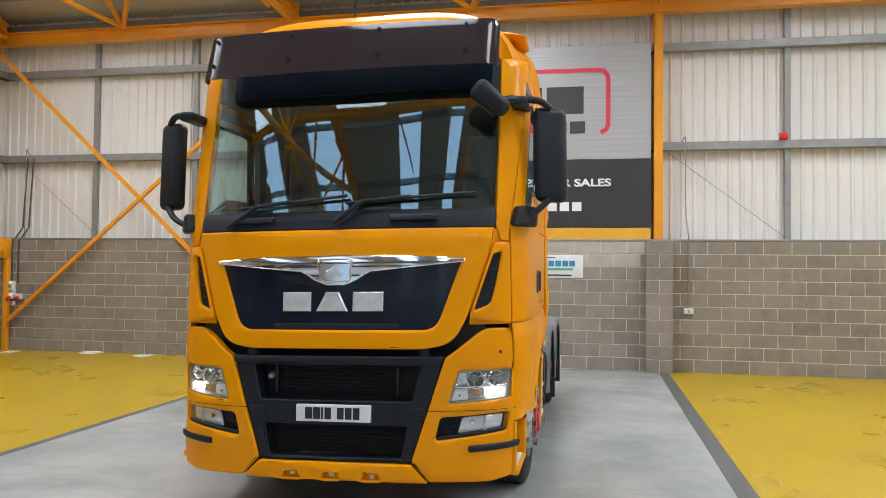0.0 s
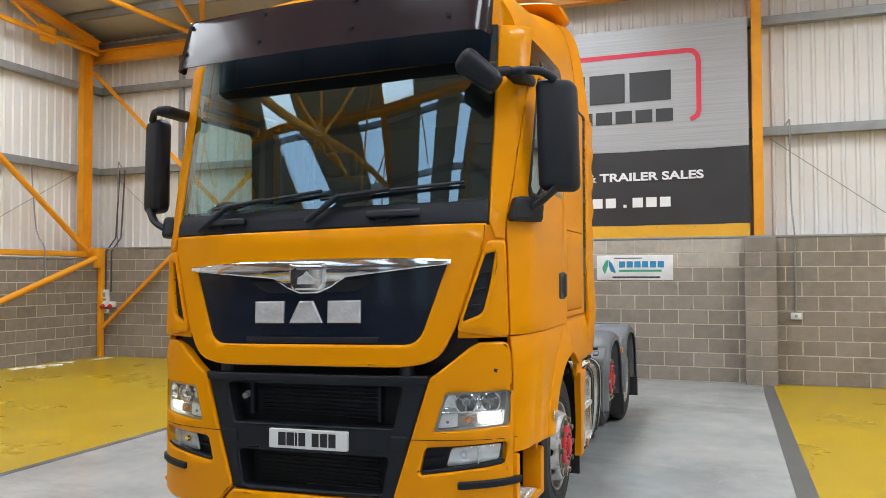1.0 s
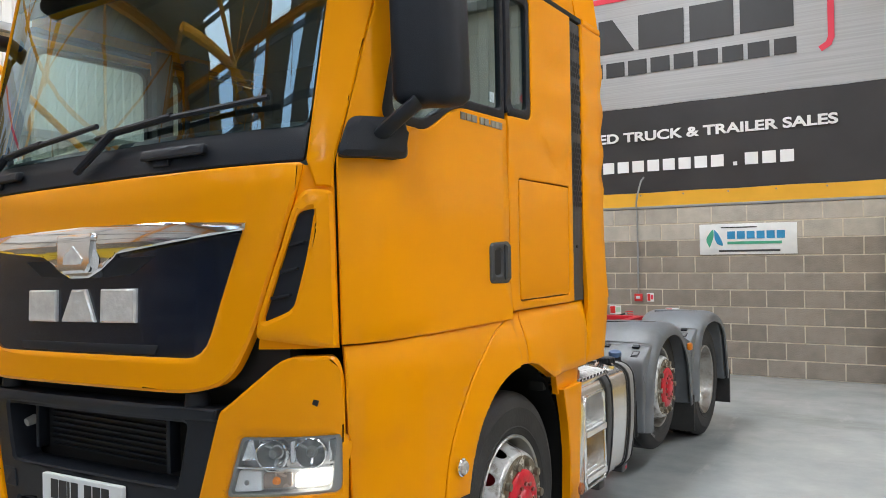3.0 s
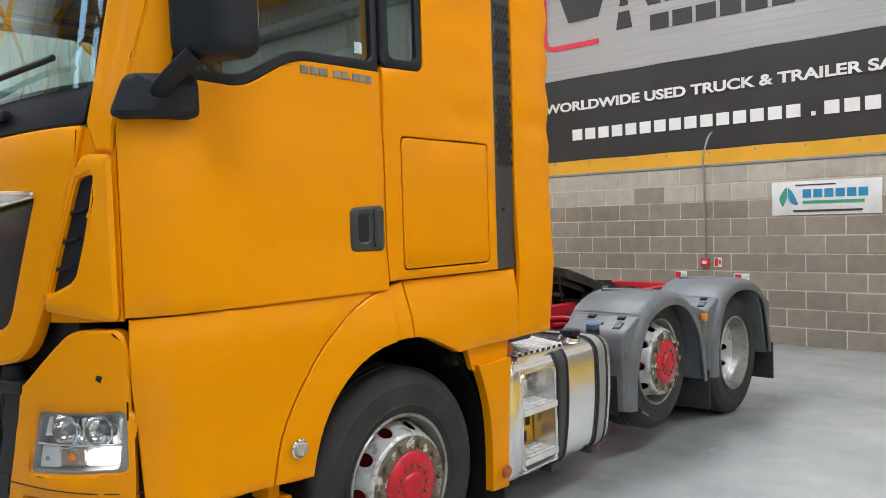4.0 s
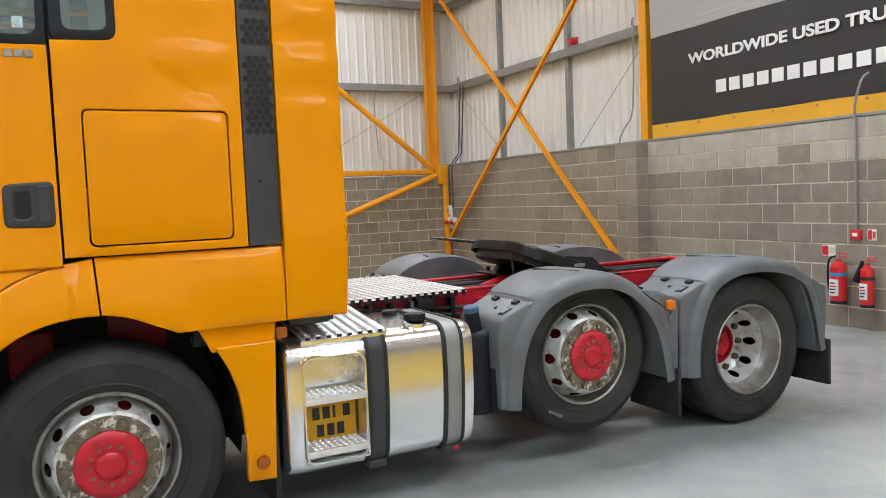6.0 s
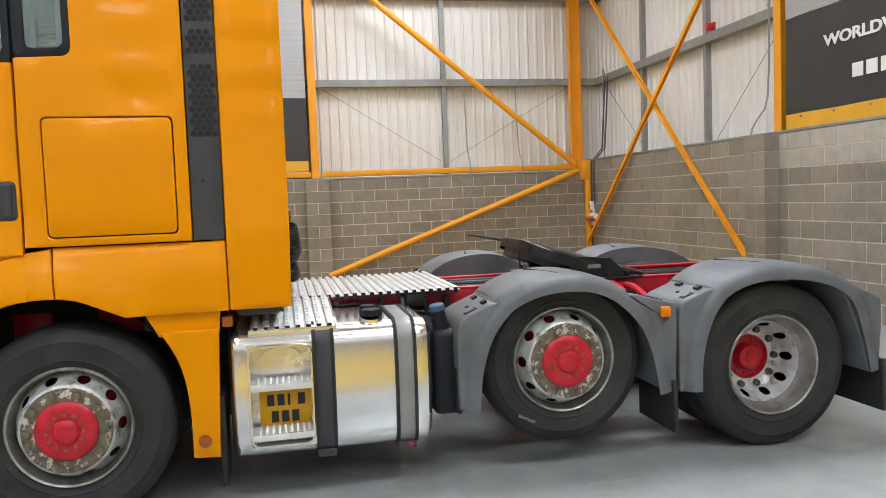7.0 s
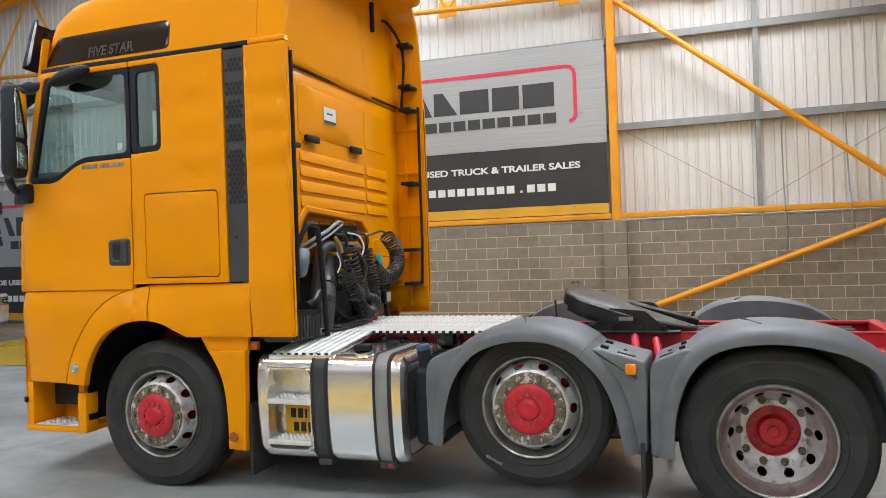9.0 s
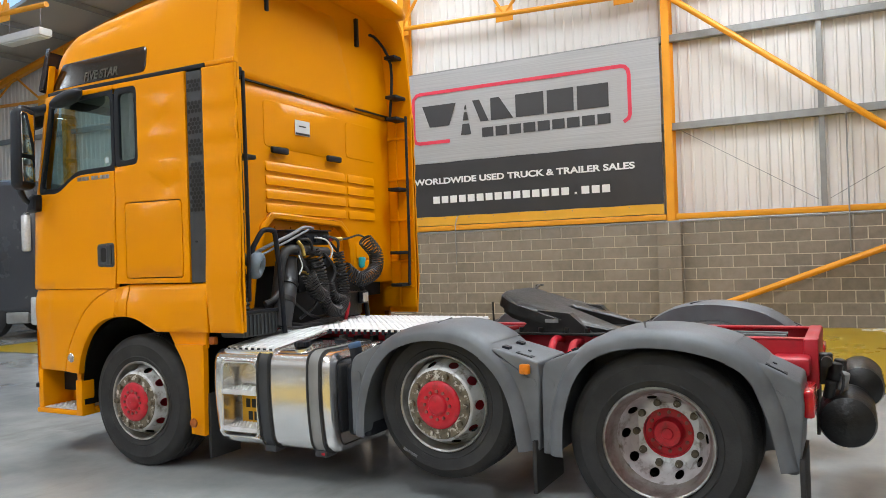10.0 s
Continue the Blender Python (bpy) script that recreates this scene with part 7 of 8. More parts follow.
coil([(0.355, 2.47, 1.62), (0.31, 2.5, 1.41), (0.33, 2.53, 1.27), (0.43, 2.54, 1.30), (0.49, 2.52, 1.43)], 30, 0.056)
coil([(0.0, 2.46, 1.60), (-0.01, 2.49, 1.40), (0.01, 2.52, 1.22), (0.13, 2.54, 1.115), (0.25, 2.53, 1.15), (0.285, 2.5, 1.27)], 40, 0.046)
coil([(0.17, 2.50, 1.34), (0.15, 2.52, 1.24), (0.01, 2.54, 1.195)], 15, 0.032)
coil([(-0.44, 2.45, 1.70), (-0.56, 2.48, 1.57), (-0.49, 2.5, 1.42), (-0.25, 2.5, 1.36), (-0.07, 2.48, 1.45)], 30, 0.062)
CABLEG = mat("grey_cable", (0.25, 0.26, 0.28), 0.5)
BRASS = mat("brass", (0.55, 0.38, 0.1), 0.35, 0.9)
TURQ = mat("turquoise_plastic", (0.02, 0.45, 0.5), 0.4)
BLUERUB = mat("blue_grey_rubber", (0.14, 0.185, 0.22), 0.5, 0, 0.2, 12)
part("hose", tube([(-0.44, 2.45, 1.72), (-0.36, 2.43, 1.745), (-0.22, 2.40, 1.715), (-0.05, 2.38, 1.71), (0.06, 2.36, 1.72)], 0.009, 8, smooth=5), HOSE, truck)
part("gland", cyl((-0.16, 2.39, 1.712), (-0.04, 2.38, 1.71), 0.017, 10), BRASS, truck)
part("coupling_head", cyl((-0.02, 2.38, 1.71), (0.06, 2.37, 1.715), 0.024, 12, bevel=0.005), REDC, truck, "red air coupling")
# connection box with its rail of couplings
ib = part("connection_box", box(0.05, 0.62, 2.28, 2.42, 1.66, 1.775, 0.018), BLACKP, truck, "black connection box behind the cab")
for x in (0.13, 0.25, 0.37, 0.50):
    part("socket_cover", cyl((x, 2.41, 1.71), (x, 2.45, 1.705), 0.032, 16, 0.028, bevel=0.005), BLACKP, ib)
part("cover_lip", box(0.04, 0.63, 2.27, 2.435, 1.772, 1.782, 0.003), BLACKP, ib)
# air pipes: a cross tube bending down, a wide duct, a lower elbow with its clips
part("intake_duct", tube([(0.10, 2.42, 1.60), (0.45, 2.43, 1.62), (0.62, 2.43, 1.62), (0.685, 2.42, 1.55), (0.70, 2.40, 1.40), (0.72, 2.38, 1.20)], 0.04, 14, smooth=5), VENTK, truck, "black intake pipe with a rounded bend")
part("intake_duct", tube([(0.54, 2.36, 1.56), (0.56, 2.38, 1.45), (0.62, 2.42, 1.33), (0.70, 2.45, 1.20), (0.73, 2.44, 1.05)], 0.075, 16, smooth=5), VENTK, truck, "thick dark grey intake duct")
for p, q in (((0.60, 2.41, 1.365), (0.625, 2.42, 1.335)), ((0.675, 2.44, 1.25), (0.695, 2.445, 1.215))):
    part("hose_clip", cyl(p, q, 0.082, 18), GREASE, truck)
part("charge_pipe", tube([(0.86, 2.40, 1.22), (0.78, 2.42, 1.25), (0.66, 2.40, 1.36), (0.60, 2.36, 1.52)], 0.026, 10, smooth=5), HOSE, truck)
bt_ = part("battery_tray", box(0.80, 1.17, 2.24, 2.46, 1.0, 1.185, 0.02), VENTK, truck, "black ribbed tray behind the cab")
part("tray_lip", box(0.79, 1.18, 2.235, 2.47, 1.165, 1.19, 0.006), BLACKP, bt_)
for i in range(9):
    part("tray_rib", box(0.815 + i * 0.041, 0.827 + i * 0.041, 2.458, 2.472, 1.01, 1.16, 0.003), VENTK, bt_)
part("bellows", lathe([(0.055 + (0.013 if k % 2 else 0), 0.0155 * k) for k in range(18)], pose(1.10, 2.38, 1.19), 20), RUBBER, truck, "black ribbed snorkel bellows")
hp_ = [(0.764, 2.5, 1.0), (0.785, 2.5, 1.25), (0.805, 2.49, 1.55), (0.822, 2.48, 1.745), (0.855, 2.475, 1.772), (0.92, 2.47, 1.772), (0.955, 2.465, 1.755), (0.995, 2.45, 1.69), (1.03, 2.43, 1.60), (1.04, 2.40, 1.35)]
part("grab_rail", tube(hp_, 0.019, 10, smooth=3), BLACKP, truck, "bent black grab rail")
part("snorkel_ring", lathe([(0.066 + 0.036 * math.cos(a), 0.045 * math.sin(a)) for a in [2 * math.pi * k / 12 for k in range(12)]], pose(1.0, 2.45, 1.515, 78, 0, 24), 28, close=True), BLUERUB, truck, "blue-grey rubber pipe end")
part("hose", tube([(1.0, 2.40, 1.52), (1.06, 2.36, 1.60), (1.10, 2.34, 1.72), (1.12, 2.32, 1.82)], 0.03, 10, smooth=4), BLUERUB, truck)
part("valve_block", box(0.18, 0.48, 2.26, 2.42, 1.28, 1.56, 0.03), GREASE, truck)
for x, z in ((0.22, 1.33), (0.30, 1.50), (0.40, 1.36)):
    part("valve_port", cyl((x, 2.41, z), (x, 2.45, z), 0.022, 12, bevel=0.004), GALV, truck)
part("round_valve", cyl((0.15, 2.42, 1.52), (0.15, 2.47, 1.52), 0.045, 20, bevel=0.01), BLACKP, truck)
part("valve_block", box(-0.42, -0.12, 2.24, 2.42, 1.04, 1.25, 0.03), GREASE, truck)
wl = part("work_lamp", box(-0.44, -0.33, 2.42, 2.47, 1.14, 1.25, 0.014), BLACKP, truck, "small work lamp behind the cab")
part("lamp_glass", box(-0.425, -0.345, 2.468, 2.476, 1.155, 1.235, 0.006), REFLECT, wl)
# added near-black sheet, standing in for the shaded depth behind the pipes
part("shade_backing", box(-0.46, 1.1, 2.13, 2.165, 1.0, 1.70), DARK, truck)
part("fluid_bottle", box(-0.66, -0.58, 2.27, 2.31, 1.45, 1.55, 0.016), TURQ, truck, "turquoise reservoir")
part("side_strut", tube([(-0.50, 2.32, 1.36), (-0.54, 2.36, 1.20), (-0.52, 2.40, 1.02)], 0.022, 8, smooth=4), GREASE, truck)
for a, b, c in (((0.52, 2.40, 1.70), (0.42, 2.48, 1.70), (0.36, 2.47, 1.62)), ((0.10, 2.38, 1.74), (0.03, 2.48, 1.70), (0.0, 2.46, 1.60)), ((0.72, 2.42, 1.08), (0.42, 2.5, 1.02), (0.1, 2.46, 1.05)),
                ((0.55, 2.42, 1.22), (0.32, 2.46, 1.08), (-0.1, 2.44, 1.14)), ((0.28, 2.48, 1.28), (0.34, 2.45, 1.16), (0.48, 2.42, 1.08)), ((-0.07, 2.46, 1.46), (-0.05, 2.44, 1.58), (0.02, 2.40, 1.68)),
                ((0.48, 2.52, 1.44), (0.53, 2.49, 1.56), (0.50, 2.44, 1.68)), ((0.20, 2.46, 1.60), (0.10, 2.50, 1.46), (0.16, 2.50, 1.34))):
    part("hose", tube([a, b, c], 0.012, 8, smooth=5), HOSE, truck)
part("brass_fitting", tube([(0.52, 2.45, 1.69), (0.50, 2.48, 1.64), (0.505, 2.5, 1.57)], 0.015, 8, smooth=3), BRASS, truck)
part("brass_fitting", tube([(0.475, 2.51, 1.43), (0.50, 2.50, 1.445), (0.53, 2.49, 1.45)], 0.011, 8), BRASS, truck)
part("white_line", tube([(0.30, 2.45, 1.72), (0.20, 2.49, 1.70), (0.13, 2.50, 1.62), (0.145, 2.49, 1.55)], 0.007, 8, smooth=5), WHITEP, truck)
part("white_line", tube([(0.55, 2.48, 1.58), (0.53, 2.50, 1.50), (0.56, 2.49, 1.43)], 0.006, 8, smooth=5), WHITEP, truck)
part("red_line", tube([(-0.06, 2.5, 1.27), (-0.05, 2.52, 1.15), (-0.03, 2.5, 1.03)], 0.016, 8), REDC, truck)
part("light_cable", tube([(0.98, 2.36, 1.58), (0.82, 2.42, 1.66), (0.6, 2.44, 1.735), (0.4, 2.42, 1.80), (0.2, 2.36, 1.80)], 0.014, 8, smooth=5), CABLEG, truck)
part("light_cable", tube([(1.0, 2.38, 1.54), (0.84, 2.44, 1.62), (0.62, 2.46, 1.70), (0.36, 2.44, 1.785)], 0.009, 8, smooth=5), CABLEG, truck)
for k in range(4):
    part("floor_hose", tube([(0.72 - 0.1 * k, 2.44, 1.03), (0.55 - 0.12 * k, 2.50, 1.02 + 0.015 * k), (0.30 - 0.1 * k, 2.48, 1.03), (0.15 - 0.1 * k, 2.42, 1.06)], 0.013, 8, smooth=4), HOSE, truck)

# ---- fittings on the walls ----
PALEGREEN = mat("pale_green_print", (0.45, 0.6, 0.48), 0.5)

def board(name, x0, x1, z0, z1, y, label, category, material=None, t=0.012):
    ob = part(name, box(x0, x1, y - t, y, z0, z1, 0.002), material or WHITEP)
    return tagged(ob, label, category)


sg_ = board("wall_sign", 0.27, 1.48, 1.595, 2.0, BY - 0.004, "white printed sign with a blue and green emblem", "sign")
yf_ = BY - 0.018
for i in range(6):
    x0 = 0.63 + i * 0.122
    part("sign_bar", box(x0, x0 + 0.098, yf_ - 0.003, yf_ + 0.001, 1.80, 1.90), BLUEINK, sg_, smooth=0)
part("sign_bar", box(0.63, 1.30, yf_ - 0.003, yf_ + 0.001, 1.73, 1.765), GREENINK, sg_, smooth=0)
part("sign_bar", box(0.52, 1.28, yf_ - 0.003, yf_ + 0.001, 1.63, 1.655), DARKINK, sg_, smooth=0)
part("sign_bar", box(0.55, 1.0, yf_ - 0.003, yf_ + 0.001, 1.945, 1.96), DARKINK, sg_, smooth=0)
fsg = lambda x, z, off=0.0: Vector((x, yf_ - 0.002 - off, z))
part("emblem", prism(curve_pts([(0.40, 1.69), (0.36, 1.80), (0.44, 1.93), (0.455, 1.85), (0.43, 1.76)], 4), fsg, 0.004), GREENINK, sg_, smooth=0)
part("emblem", prism(curve_pts([(0.46, 1.93), (0.52, 1.86), (0.575, 1.72), (0.50, 1.74), (0.465, 1.82)], 4), fsg, 0.004), BLUEINK, sg_, smooth=0)


def socket(x, y, z, label="grey metal socket box at the end of its conduit", s=0.1):
    ob = part("socket_box", box(x - s * 0.75, x + s * 0.75, y - 0.045, y, z - s * 0.5, z + s * 0.5, 0.006), WHITEP)
    part("rocker", box(x - 0.02, x + 0.02, y - 0.05, y - 0.044, z - 0.02, z + 0.02, 0.003), GALV, ob)
    return tagged(ob, label, "socket", "socket boxes")


def conduit(pts, label="thin galvanised conduit on the wall", r=0.013):
    ob = part("conduit", tube(pts, r, 8, smooth=3), GALV)
    return tagged(ob, label, "conduit", "conduits")


PF = 8.66
socket(3.26, PF + 0.22, 1.05)
conduit([(3.26, BY - 0.03, 1.1), (3.26, BY - 0.03, 2.2), (3.25, BY - 0.04, 2.4), (3.24, 9.16, 2.9), (3.24, 9.16, 4.0), (3.22, 9.18, 4.08), (3.18, 9.2, 4.02)])
socket(-4.40, BY - 0.0, 1.04)
conduit([(-4.40, BY - 0.03, 1.1), (-4.40, BY - 0.03, 2.2), (-4.42, BY + 0.1, 2.5), (-4.36, 9.1, 2.8), (-4.36, 9.14, 4.02), (-4.40, 9.16, 4.1), (-4.44, 9.18, 4.03)])
conduit([(-0.58, BY - 0.03, 1.06), (-0.58, BY - 0.03, 2.05), (-0.58, BY - 0.05, 2.35), (-0.53, BY - 0.01, 2.62), (-0.51, BY + 0.08, 2.70)])
al = part("alarm_point", box(-0.635, -0.525, BY - 0.055, BY, 0.955, 1.06, 0.008), EXTRED)
part("alarm_face", box(-0.61, -0.55, BY - 0.06, BY - 0.053, 0.99, 1.03, 0.002), WHITEP, al)
tagged(al, "red fire alarm call point under a conduit", "fire alarm")
for x, z, w_ in ((-0.42, 1.01, 0.10), (-0.93, 0.825, 0.17), (-0.12, 0.81, 0.18)):
    s0 = board("safety_sign", x - w_ / 2, x + w_ / 2, z - 0.06, z + 0.06, BY - 0.002, "small red and white fire safety sign", "sign", WHITEP, 0.006)
    part("sign_field", box(x - w_ / 2 + 0.01, x, BY - 0.012, BY - 0.007, z - 0.05, z + 0.05), EXTRED, s0, smooth=0)
    part("sign_field", box(x + 0.01, x + w_ / 2 - 0.01, BY - 0.012, BY - 0.007, z - 0.03, z + 0.035), PALEGREEN if w_ > 0.12 else REDINK, s0, smooth=0)


def extinguisher(x, z0, h, r, label, horn):
    y = BY - 0.11
    e = thing("fire_extinguisher", label, "fire extinguisher", pose(x, y, z0), "fire extinguishers")
    part("cylinder", lathe([(0.001, 0), (r * 0.9, 0.0), (r, 0.02), (r, h * 0.80), (r * 0.85, h * 0.88), (r * 0.35, h * 0.94), (r * 0.3, h)], Matrix.Identity(4), 28), EXTRED, e)
    part("base_ring", lathe([(r * 1.02, 0.0), (r * 1.03, 0.02), (r * 1.0, 0.03)], Matrix.Identity(4), 28), BLACKP, e)
    part("label_panel", box(-r * 0.6, r * 0.6, -r - 0.002, -r * 0.82, h * 0.18, h * 0.55, 0.002), WHITEP, e)
    for k in range(4):
        part("label_bar", box(-r * 0.5, r * (0.2 + 0.1 * (k % 3)), -r - 0.004, -r - 0.0015, h * (0.24 + 0.07 * k), h * (0.27 + 0.07 * k)), INK if k != 2 else EXTRED, e, smooth=0)
    part("label_band", lathe([(r * 1.004, h * 0.62), (r * 1.004, h * 0.70)], Matrix.Identity(4), 28), BLUEINK if not horn else INK, e)
    part("valve", cyl((0, 0, h), (0, 0, h + 0.05), 0.018, 12), GALV, e)
    part("lever", tube([(-0.02, 0, h + 0.05), (0.03, 0, h + 0.065), (0.10, 0, h + 0.06)], 0.009, 6), EXTRED, e)
    part("carry_handle", tube([(0.0, 0, h + 0.03), (0.05, 0, h + 0.03), (0.10, 0, h + 0.025)], 0.009, 6), EXTRED, e)
    if horn:
        part("horn", cyl((-0.05, 0, h + 0.02), (-r - 0.06, 0, h - 0.2), 0.018, 12, 0.038), BLACKP, e)
    else:
        part("hose", tube([(-0.02, 0, h + 0.03), (-r - 0.03, 0, h - 0.02), (-r - 0.045, 0, h * 0.5), (-r - 0.01, 0, 0.08)], 0.011, 8, smooth=4), BLACKP, e)
    part("wall_bracket", box(-0.03, 0.03, r * 0.8, 0.115, h * 0.6, h * 0.7), GALV, e)
    return e


extinguisher(-0.735, 0.27, 0.48, 0.083, "red powder fire extinguisher on its wall bracket", False)
extinguisher(-0.405, 0.26, 0.46, 0.068, "red slim carbon dioxide extinguisher with black horn", True)

# corner sockets with their cables
for x in (-10.0, -9.86):
    tagged(part("cable", tube([(x, BY - 0.03, 1.35), (x, BY - 0.03, 2.2), (x + 0.02, 9.1, 2.5), (x + 0.02, 9.2, 3.95)], 0.016, 8), DASH), "dark cable running down the block wall", "cable", "corner cables")
sb = tagged(part("junction_box", box(-10.08, -9.93, BY - 0.09, BY, 1.22, 1.40, 0.012), WHITEP), "white junction box in the corner", "junction box")
part("cover_plate", box(-10.06, -9.95, BY - 0.095, BY - 0.085, 1.25, 1.34, 0.004), GALV, sb)
for x in (-9.99, -9.80):
    so = tagged(part("power_socket", box(x - 0.07, x + 0.07, BY - 0.1, BY, 1.03, 1.15, 0.02), WHITEP), "white and red industrial power socket", "socket", "power sockets")
    part("red_cover", cyl((x, BY - 0.1, 1.07), (x, BY - 0.16, 1.03), 0.04, 14), EXTRED, so)
socket(-10.0, BY, 1.19)
for x in (-5.86, 4.86):
    rl = tagged(part("warning_lamp", cyl((x, 9.2, 4.08), (x, 9.08, 4.08), 0.06, 18, bevel=0.012), EXTRED), "red warning lamp on the sheeting rail", "lamp", "warning lamps")
    part("lamp_base", box(x - 0.07, x + 0.07, 9.17, 9.21, 4.02, 4.14, 0.01), EXTRED, rl)
conduit([(-9.98, 9.15, 2.3), (-9.98, 9.15, 4.0), (-9.94, 9.15, 4.08), (-9.88, 9.15, 4.0)])
for y in (7.4, 6.3, -1.5):
    conduit([(LX + 0.03, y, 1.3), (LX + 0.03, y, 2.2), (LX - 0.2, y, 2.6), (LX - 0.35, y, 3.9)])
socket(-9.98, BY, 0.95, s=0.08)

# light fitting under the roof
lf = thing("ceiling_light", "long white light fitting hung below the trusses", "light fitting", pose(-4.75, -8.5, 6.2))
part("housing", box(-0.15, 0.15, -0.65, 0.65, 0, 0.16, 0.02), WHITEP, lf)
part("diffuser", box(-0.12, 0.12, -0.6, 0.6, -0.02, 0.002, 0.005), WHITEP, lf)
for y in (-0.5, 0.5):
    part("hanger", tube([(0, y, 0.15), (0, y, roof_z(-8.5 + y) - 6.2)], 0.006, 6), GALV, lf)


# ---- a second lorry parked at the far end ----
other = thing("parked_lorry", "dark blue-black lorry cab with chrome trim parked at the hall's end", "truck", pose(-6.6, -9.7, 0, 0, 0, 205))
DARKPAINT = mat("grey_blue_paint", (0.045, 0.05, 0.062), 0.25, 0, 0.05, 2, coat=0.5)
bm = box(-1.22, 1.22, 0.0, 2.2, 0.55, 3.5, 0.16, seg=4)
for v in bm.verts:
    if v.co.y < 0.3 and v.co.z > 1.7:
        v.co.y += (v.co.z - 1.7) * 0.16
part("cab_body", bm, DARKPAINT, other)
part("windscreen", box(-1.05, 1.05, 0.03, 0.08, 1.75, 2.65, 0.02), GLOSSBLACK, other)
part("bumper", box(-1.24, 1.24, -0.1, 0.35, 0.3, 0.95, 0.08, seg=3), REFLECT, other, "pale chrome-trimmed bumper")
part("grille", box(-0.7, 0.7, -0.02, 0.04, 1.0, 1.6, 0.02), BLACKP, other)
for i in range(5):
    part("grille_bar", box(-0.68, 0.68, -0.04, 0.0, 1.06 + i * 0.11, 1.10 + i * 0.11, 0.008), CHROME, other)
for s_ in (1, -1):
    part("headlamp", box(min(s_ * 0.75, s_ * 1.15), max(s_ * 0.75, s_ * 1.15), -0.12, 0.0, 0.68, 0.88, 0.03), CHROME, other)
    part("indicator", box(min(s_ * 0.9, s_ * 1.15), max(s_ * 0.9, s_ * 1.15), -0.12, -0.08, 0.58, 0.65, 0.01), AMBER, other)
    part("mirror", box(min(s_ * 1.3, s_ * 1.5), max(s_ * 1.3, s_ * 1.5), 0.2, 0.34, 1.9, 2.7, 0.05, seg=3), REFLECT, other)
    part("mirror_arm", tube([(s_ * 1.2, 0.3, 2.75), (s_ * 1.4, 0.3, 2.72)], 0.025, 8), CHROME, other)
    part("wheel", lathe([(0.001, 0.02), (0.28, 0.02), (0.30, 0.0), (0.42, 0.015), (0.5, -0.04), (0.51, -0.2), (0.5, -0.3), (0.3, -0.31)], Matrix.Translation((s_ * 1.2, 1.4, 0.51)) @ pose(0, 0, 0, 0, 90 * s_, 0), 40), RUBBER, other)
    part("rear_wheel", lathe([(0.001, 0.02), (0.28, 0.02), (0.30, 0.0), (0.42, 0.015), (0.5, -0.04), (0.51, -0.2), (0.5, -0.3), (0.3, -0.31)], Matrix.Translation((s_ * 1.2, 4.6, 0.51)) @ pose(0, 0, 0, 0, 90 * s_, 0), 40), RUBBER, other)
part("sun_visor", box(-1.1, 1.1, -0.08, 0.02, 2.72, 3.0, 0.03), BLACKP, other)
part("frame", box(-0.42, 0.42, 2.1, 5.6, 0.65, 0.95, 0.02), GREASE, other)
part("step", box(-1.2, 1.2, 0.4, 0.9, 0.35, 0.6, 0.03), GALV, other)


# ---- blocks of the walls ----
random.seed(11)
BW, BH = 0.45, 0.225
block_full = mesh_from("block", box(0.0085, 0.4415, 0, 0.04, 0.0085, 0.2165, 0.002, seg=1), BLOCK, 0)
pale_full = mesh_from("block_pale", box(0.0085, 0.4415, 0, 0.04, 0.0085, 0.2165, 0.002, seg=1), BLOCKPALE, 0)


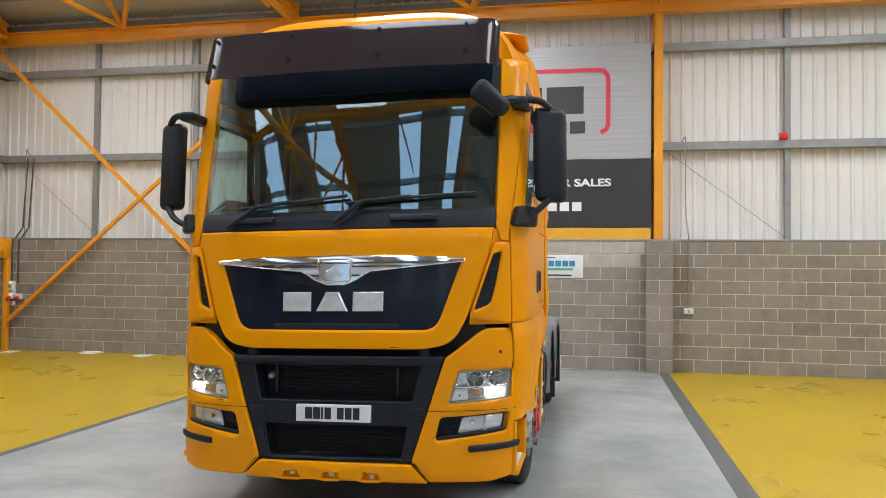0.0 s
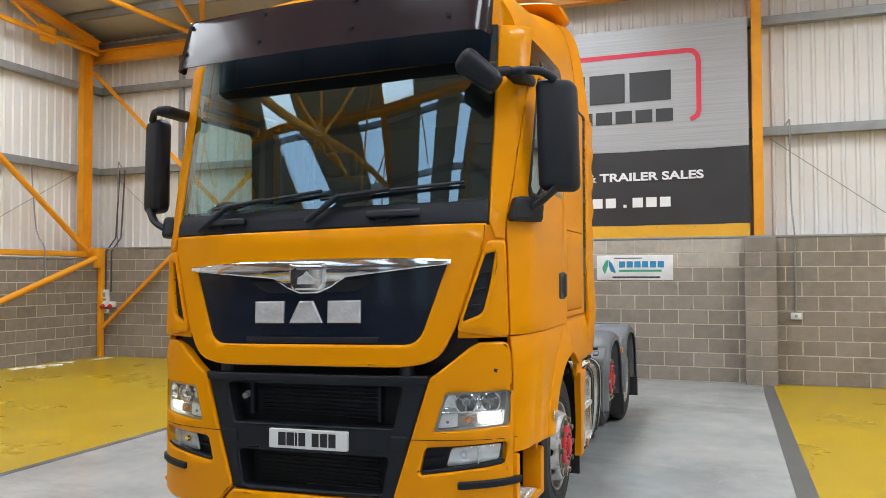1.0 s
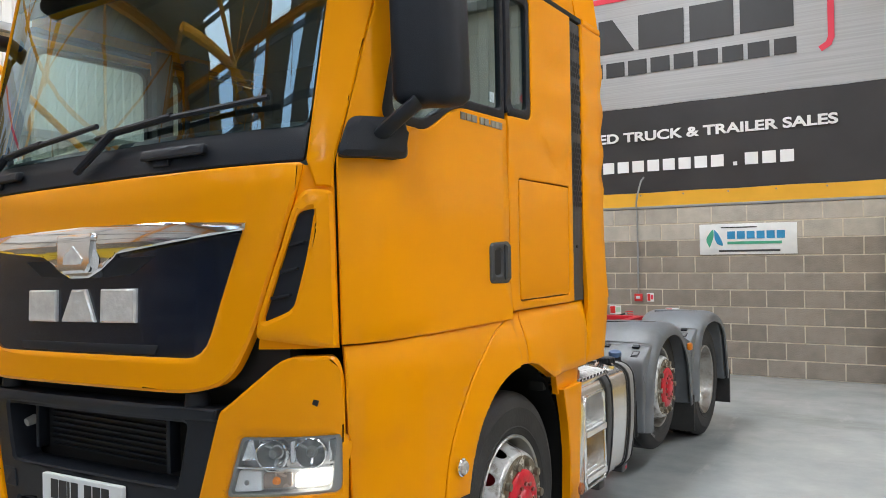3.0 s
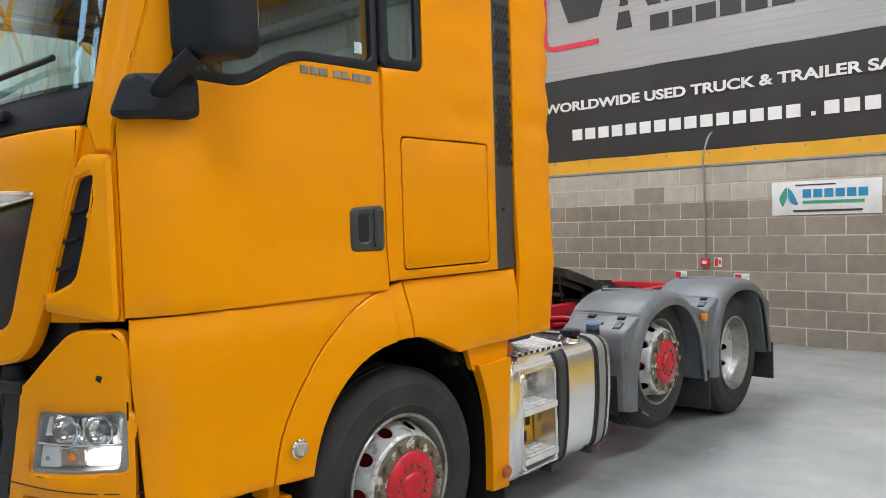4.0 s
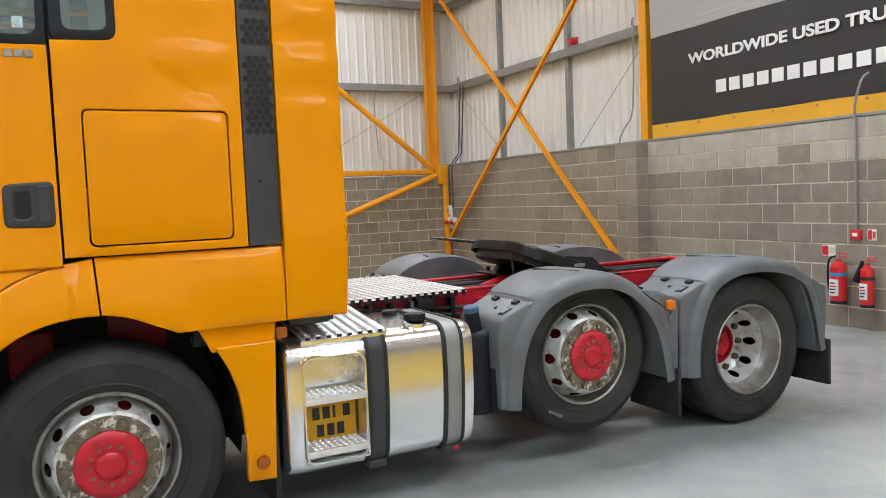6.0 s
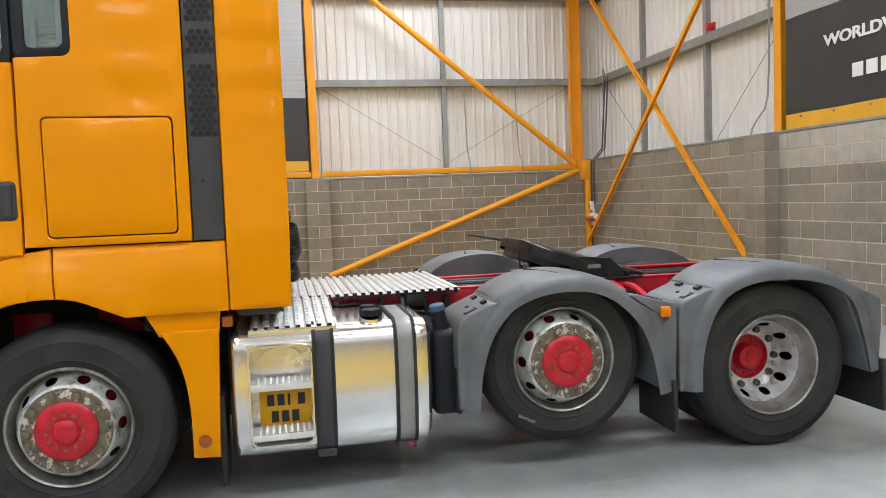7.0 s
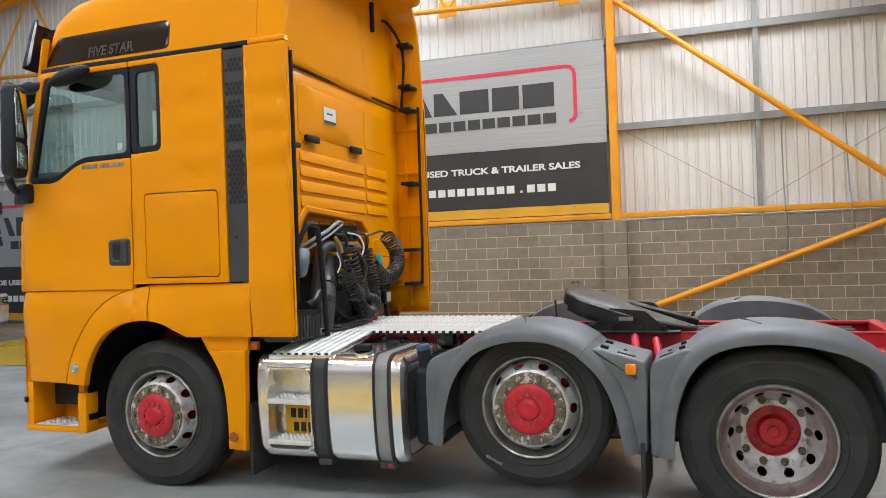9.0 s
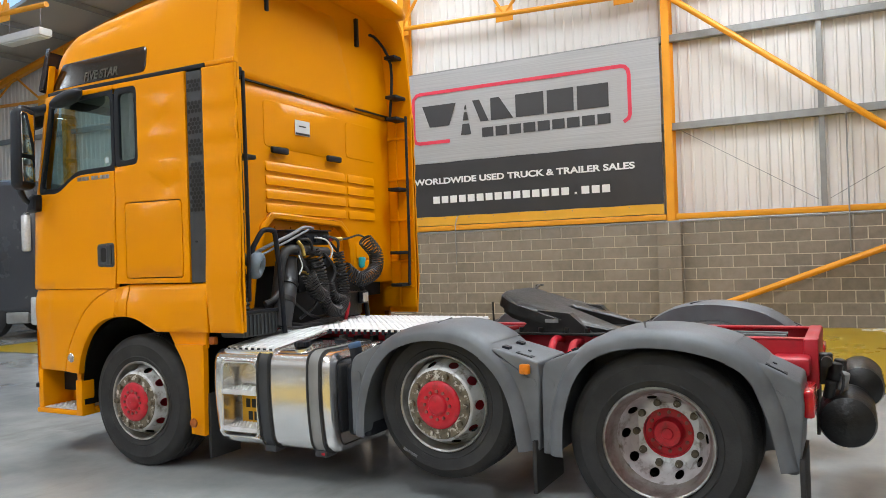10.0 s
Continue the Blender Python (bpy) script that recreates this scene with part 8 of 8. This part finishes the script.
def lay(parent, m, length, courses, near, pale=None):
    """Blocks of one wall face; m puts local x along the wall, minus y into the hall. near: the stretch with blocks of their own."""
    rest = bmesh.new()
    for c in range(courses):
        x = -BW / 2 if c % 2 else 0.0
        while x < length - 0.03:
            lo, hi = max(x, 0.0), min(x + BW, length)
            mid_ = (lo + hi) / 2
            j = random.uniform(-0.002, 0.0015)
            if hi - lo > 0.06:
                if near[0] <= mid_ <= near[1]:
                    o = new("block", pale_full if pale and pale(mid_, c) else block_full)
                    o.parent = parent
                    o.matrix_basis = m @ Matrix.Translation((lo, -0.004 + j, c * BH)) @ Matrix.Diagonal(((hi - lo) / BW, 1, 1, 1))
                else:
                    b = bmesh.new()
                    box(lo + 0.0085, hi - 0.0085, -0.004 + j, 0.02, c * BH + 0.0085, c * BH + 0.2165, 0, b)
                    bmesh.ops.transform(b, matrix=m, verts=b.verts)
                    join(rest, b)
            x += BW
    if rest.verts:
        tagged(part("blocks_far", rest, BLOCKR, parent, smooth=0), kind="stuff")
    else:
        rest.free()


NX0 = -10.15
lay(wall_back, Matrix.Translation((NX0, BY, 0)), 26.0, 10, (3.5, 16.9), lambda s, c: c >= 8 and 6.3 < s < 12.7 and not (c == 8 and random.random() < 0.15))
WY0 = -22.0
lay(wall_left, Matrix.Translation((LX, WY0, 0)) @ pose(0, 0, 0, 0, 0, 90), 30.8, 9, (17.4, 30.8))


def pier(name, m, courses=10, label="concrete block pier standing proud of the wall"):
    p = tagged(part(name, box(0.006, 0.444, 0.006, 0.21, 0, courses * BH - 0.006), MORTAR, smooth=0), label, "pier", kind="structure")
    p.matrix_basis = m
    long_ = mesh_from("block", box(0.0, 0.45, 0.0, 0.215, 0.005, 0.22, 0.004, seg=1), BLOCK, 0)
    half = mesh_from("block", box(0.0, 0.218, 0.0, 0.215, 0.005, 0.22, 0.004, seg=1), BLOCK, 0)
    for c in range(courses):
        for x, me in (((0.0, long_),) if c % 2 else ((0.0, half), (0.232, half))):
            o = new("block", me)
            o.parent = p
            o.location = (x, 0, c * BH)
    return p


for x in (2.54, -4.25, 9.35):
    pier("pier_north", Matrix.Translation((x, PF, 0)))
for y in (2.97, -3.05, -9.07):
    pier("pier_west", Matrix.Translation((LX + 0.22, y, 0)) @ pose(0, 0, 0, 0, 0, 90), 9)
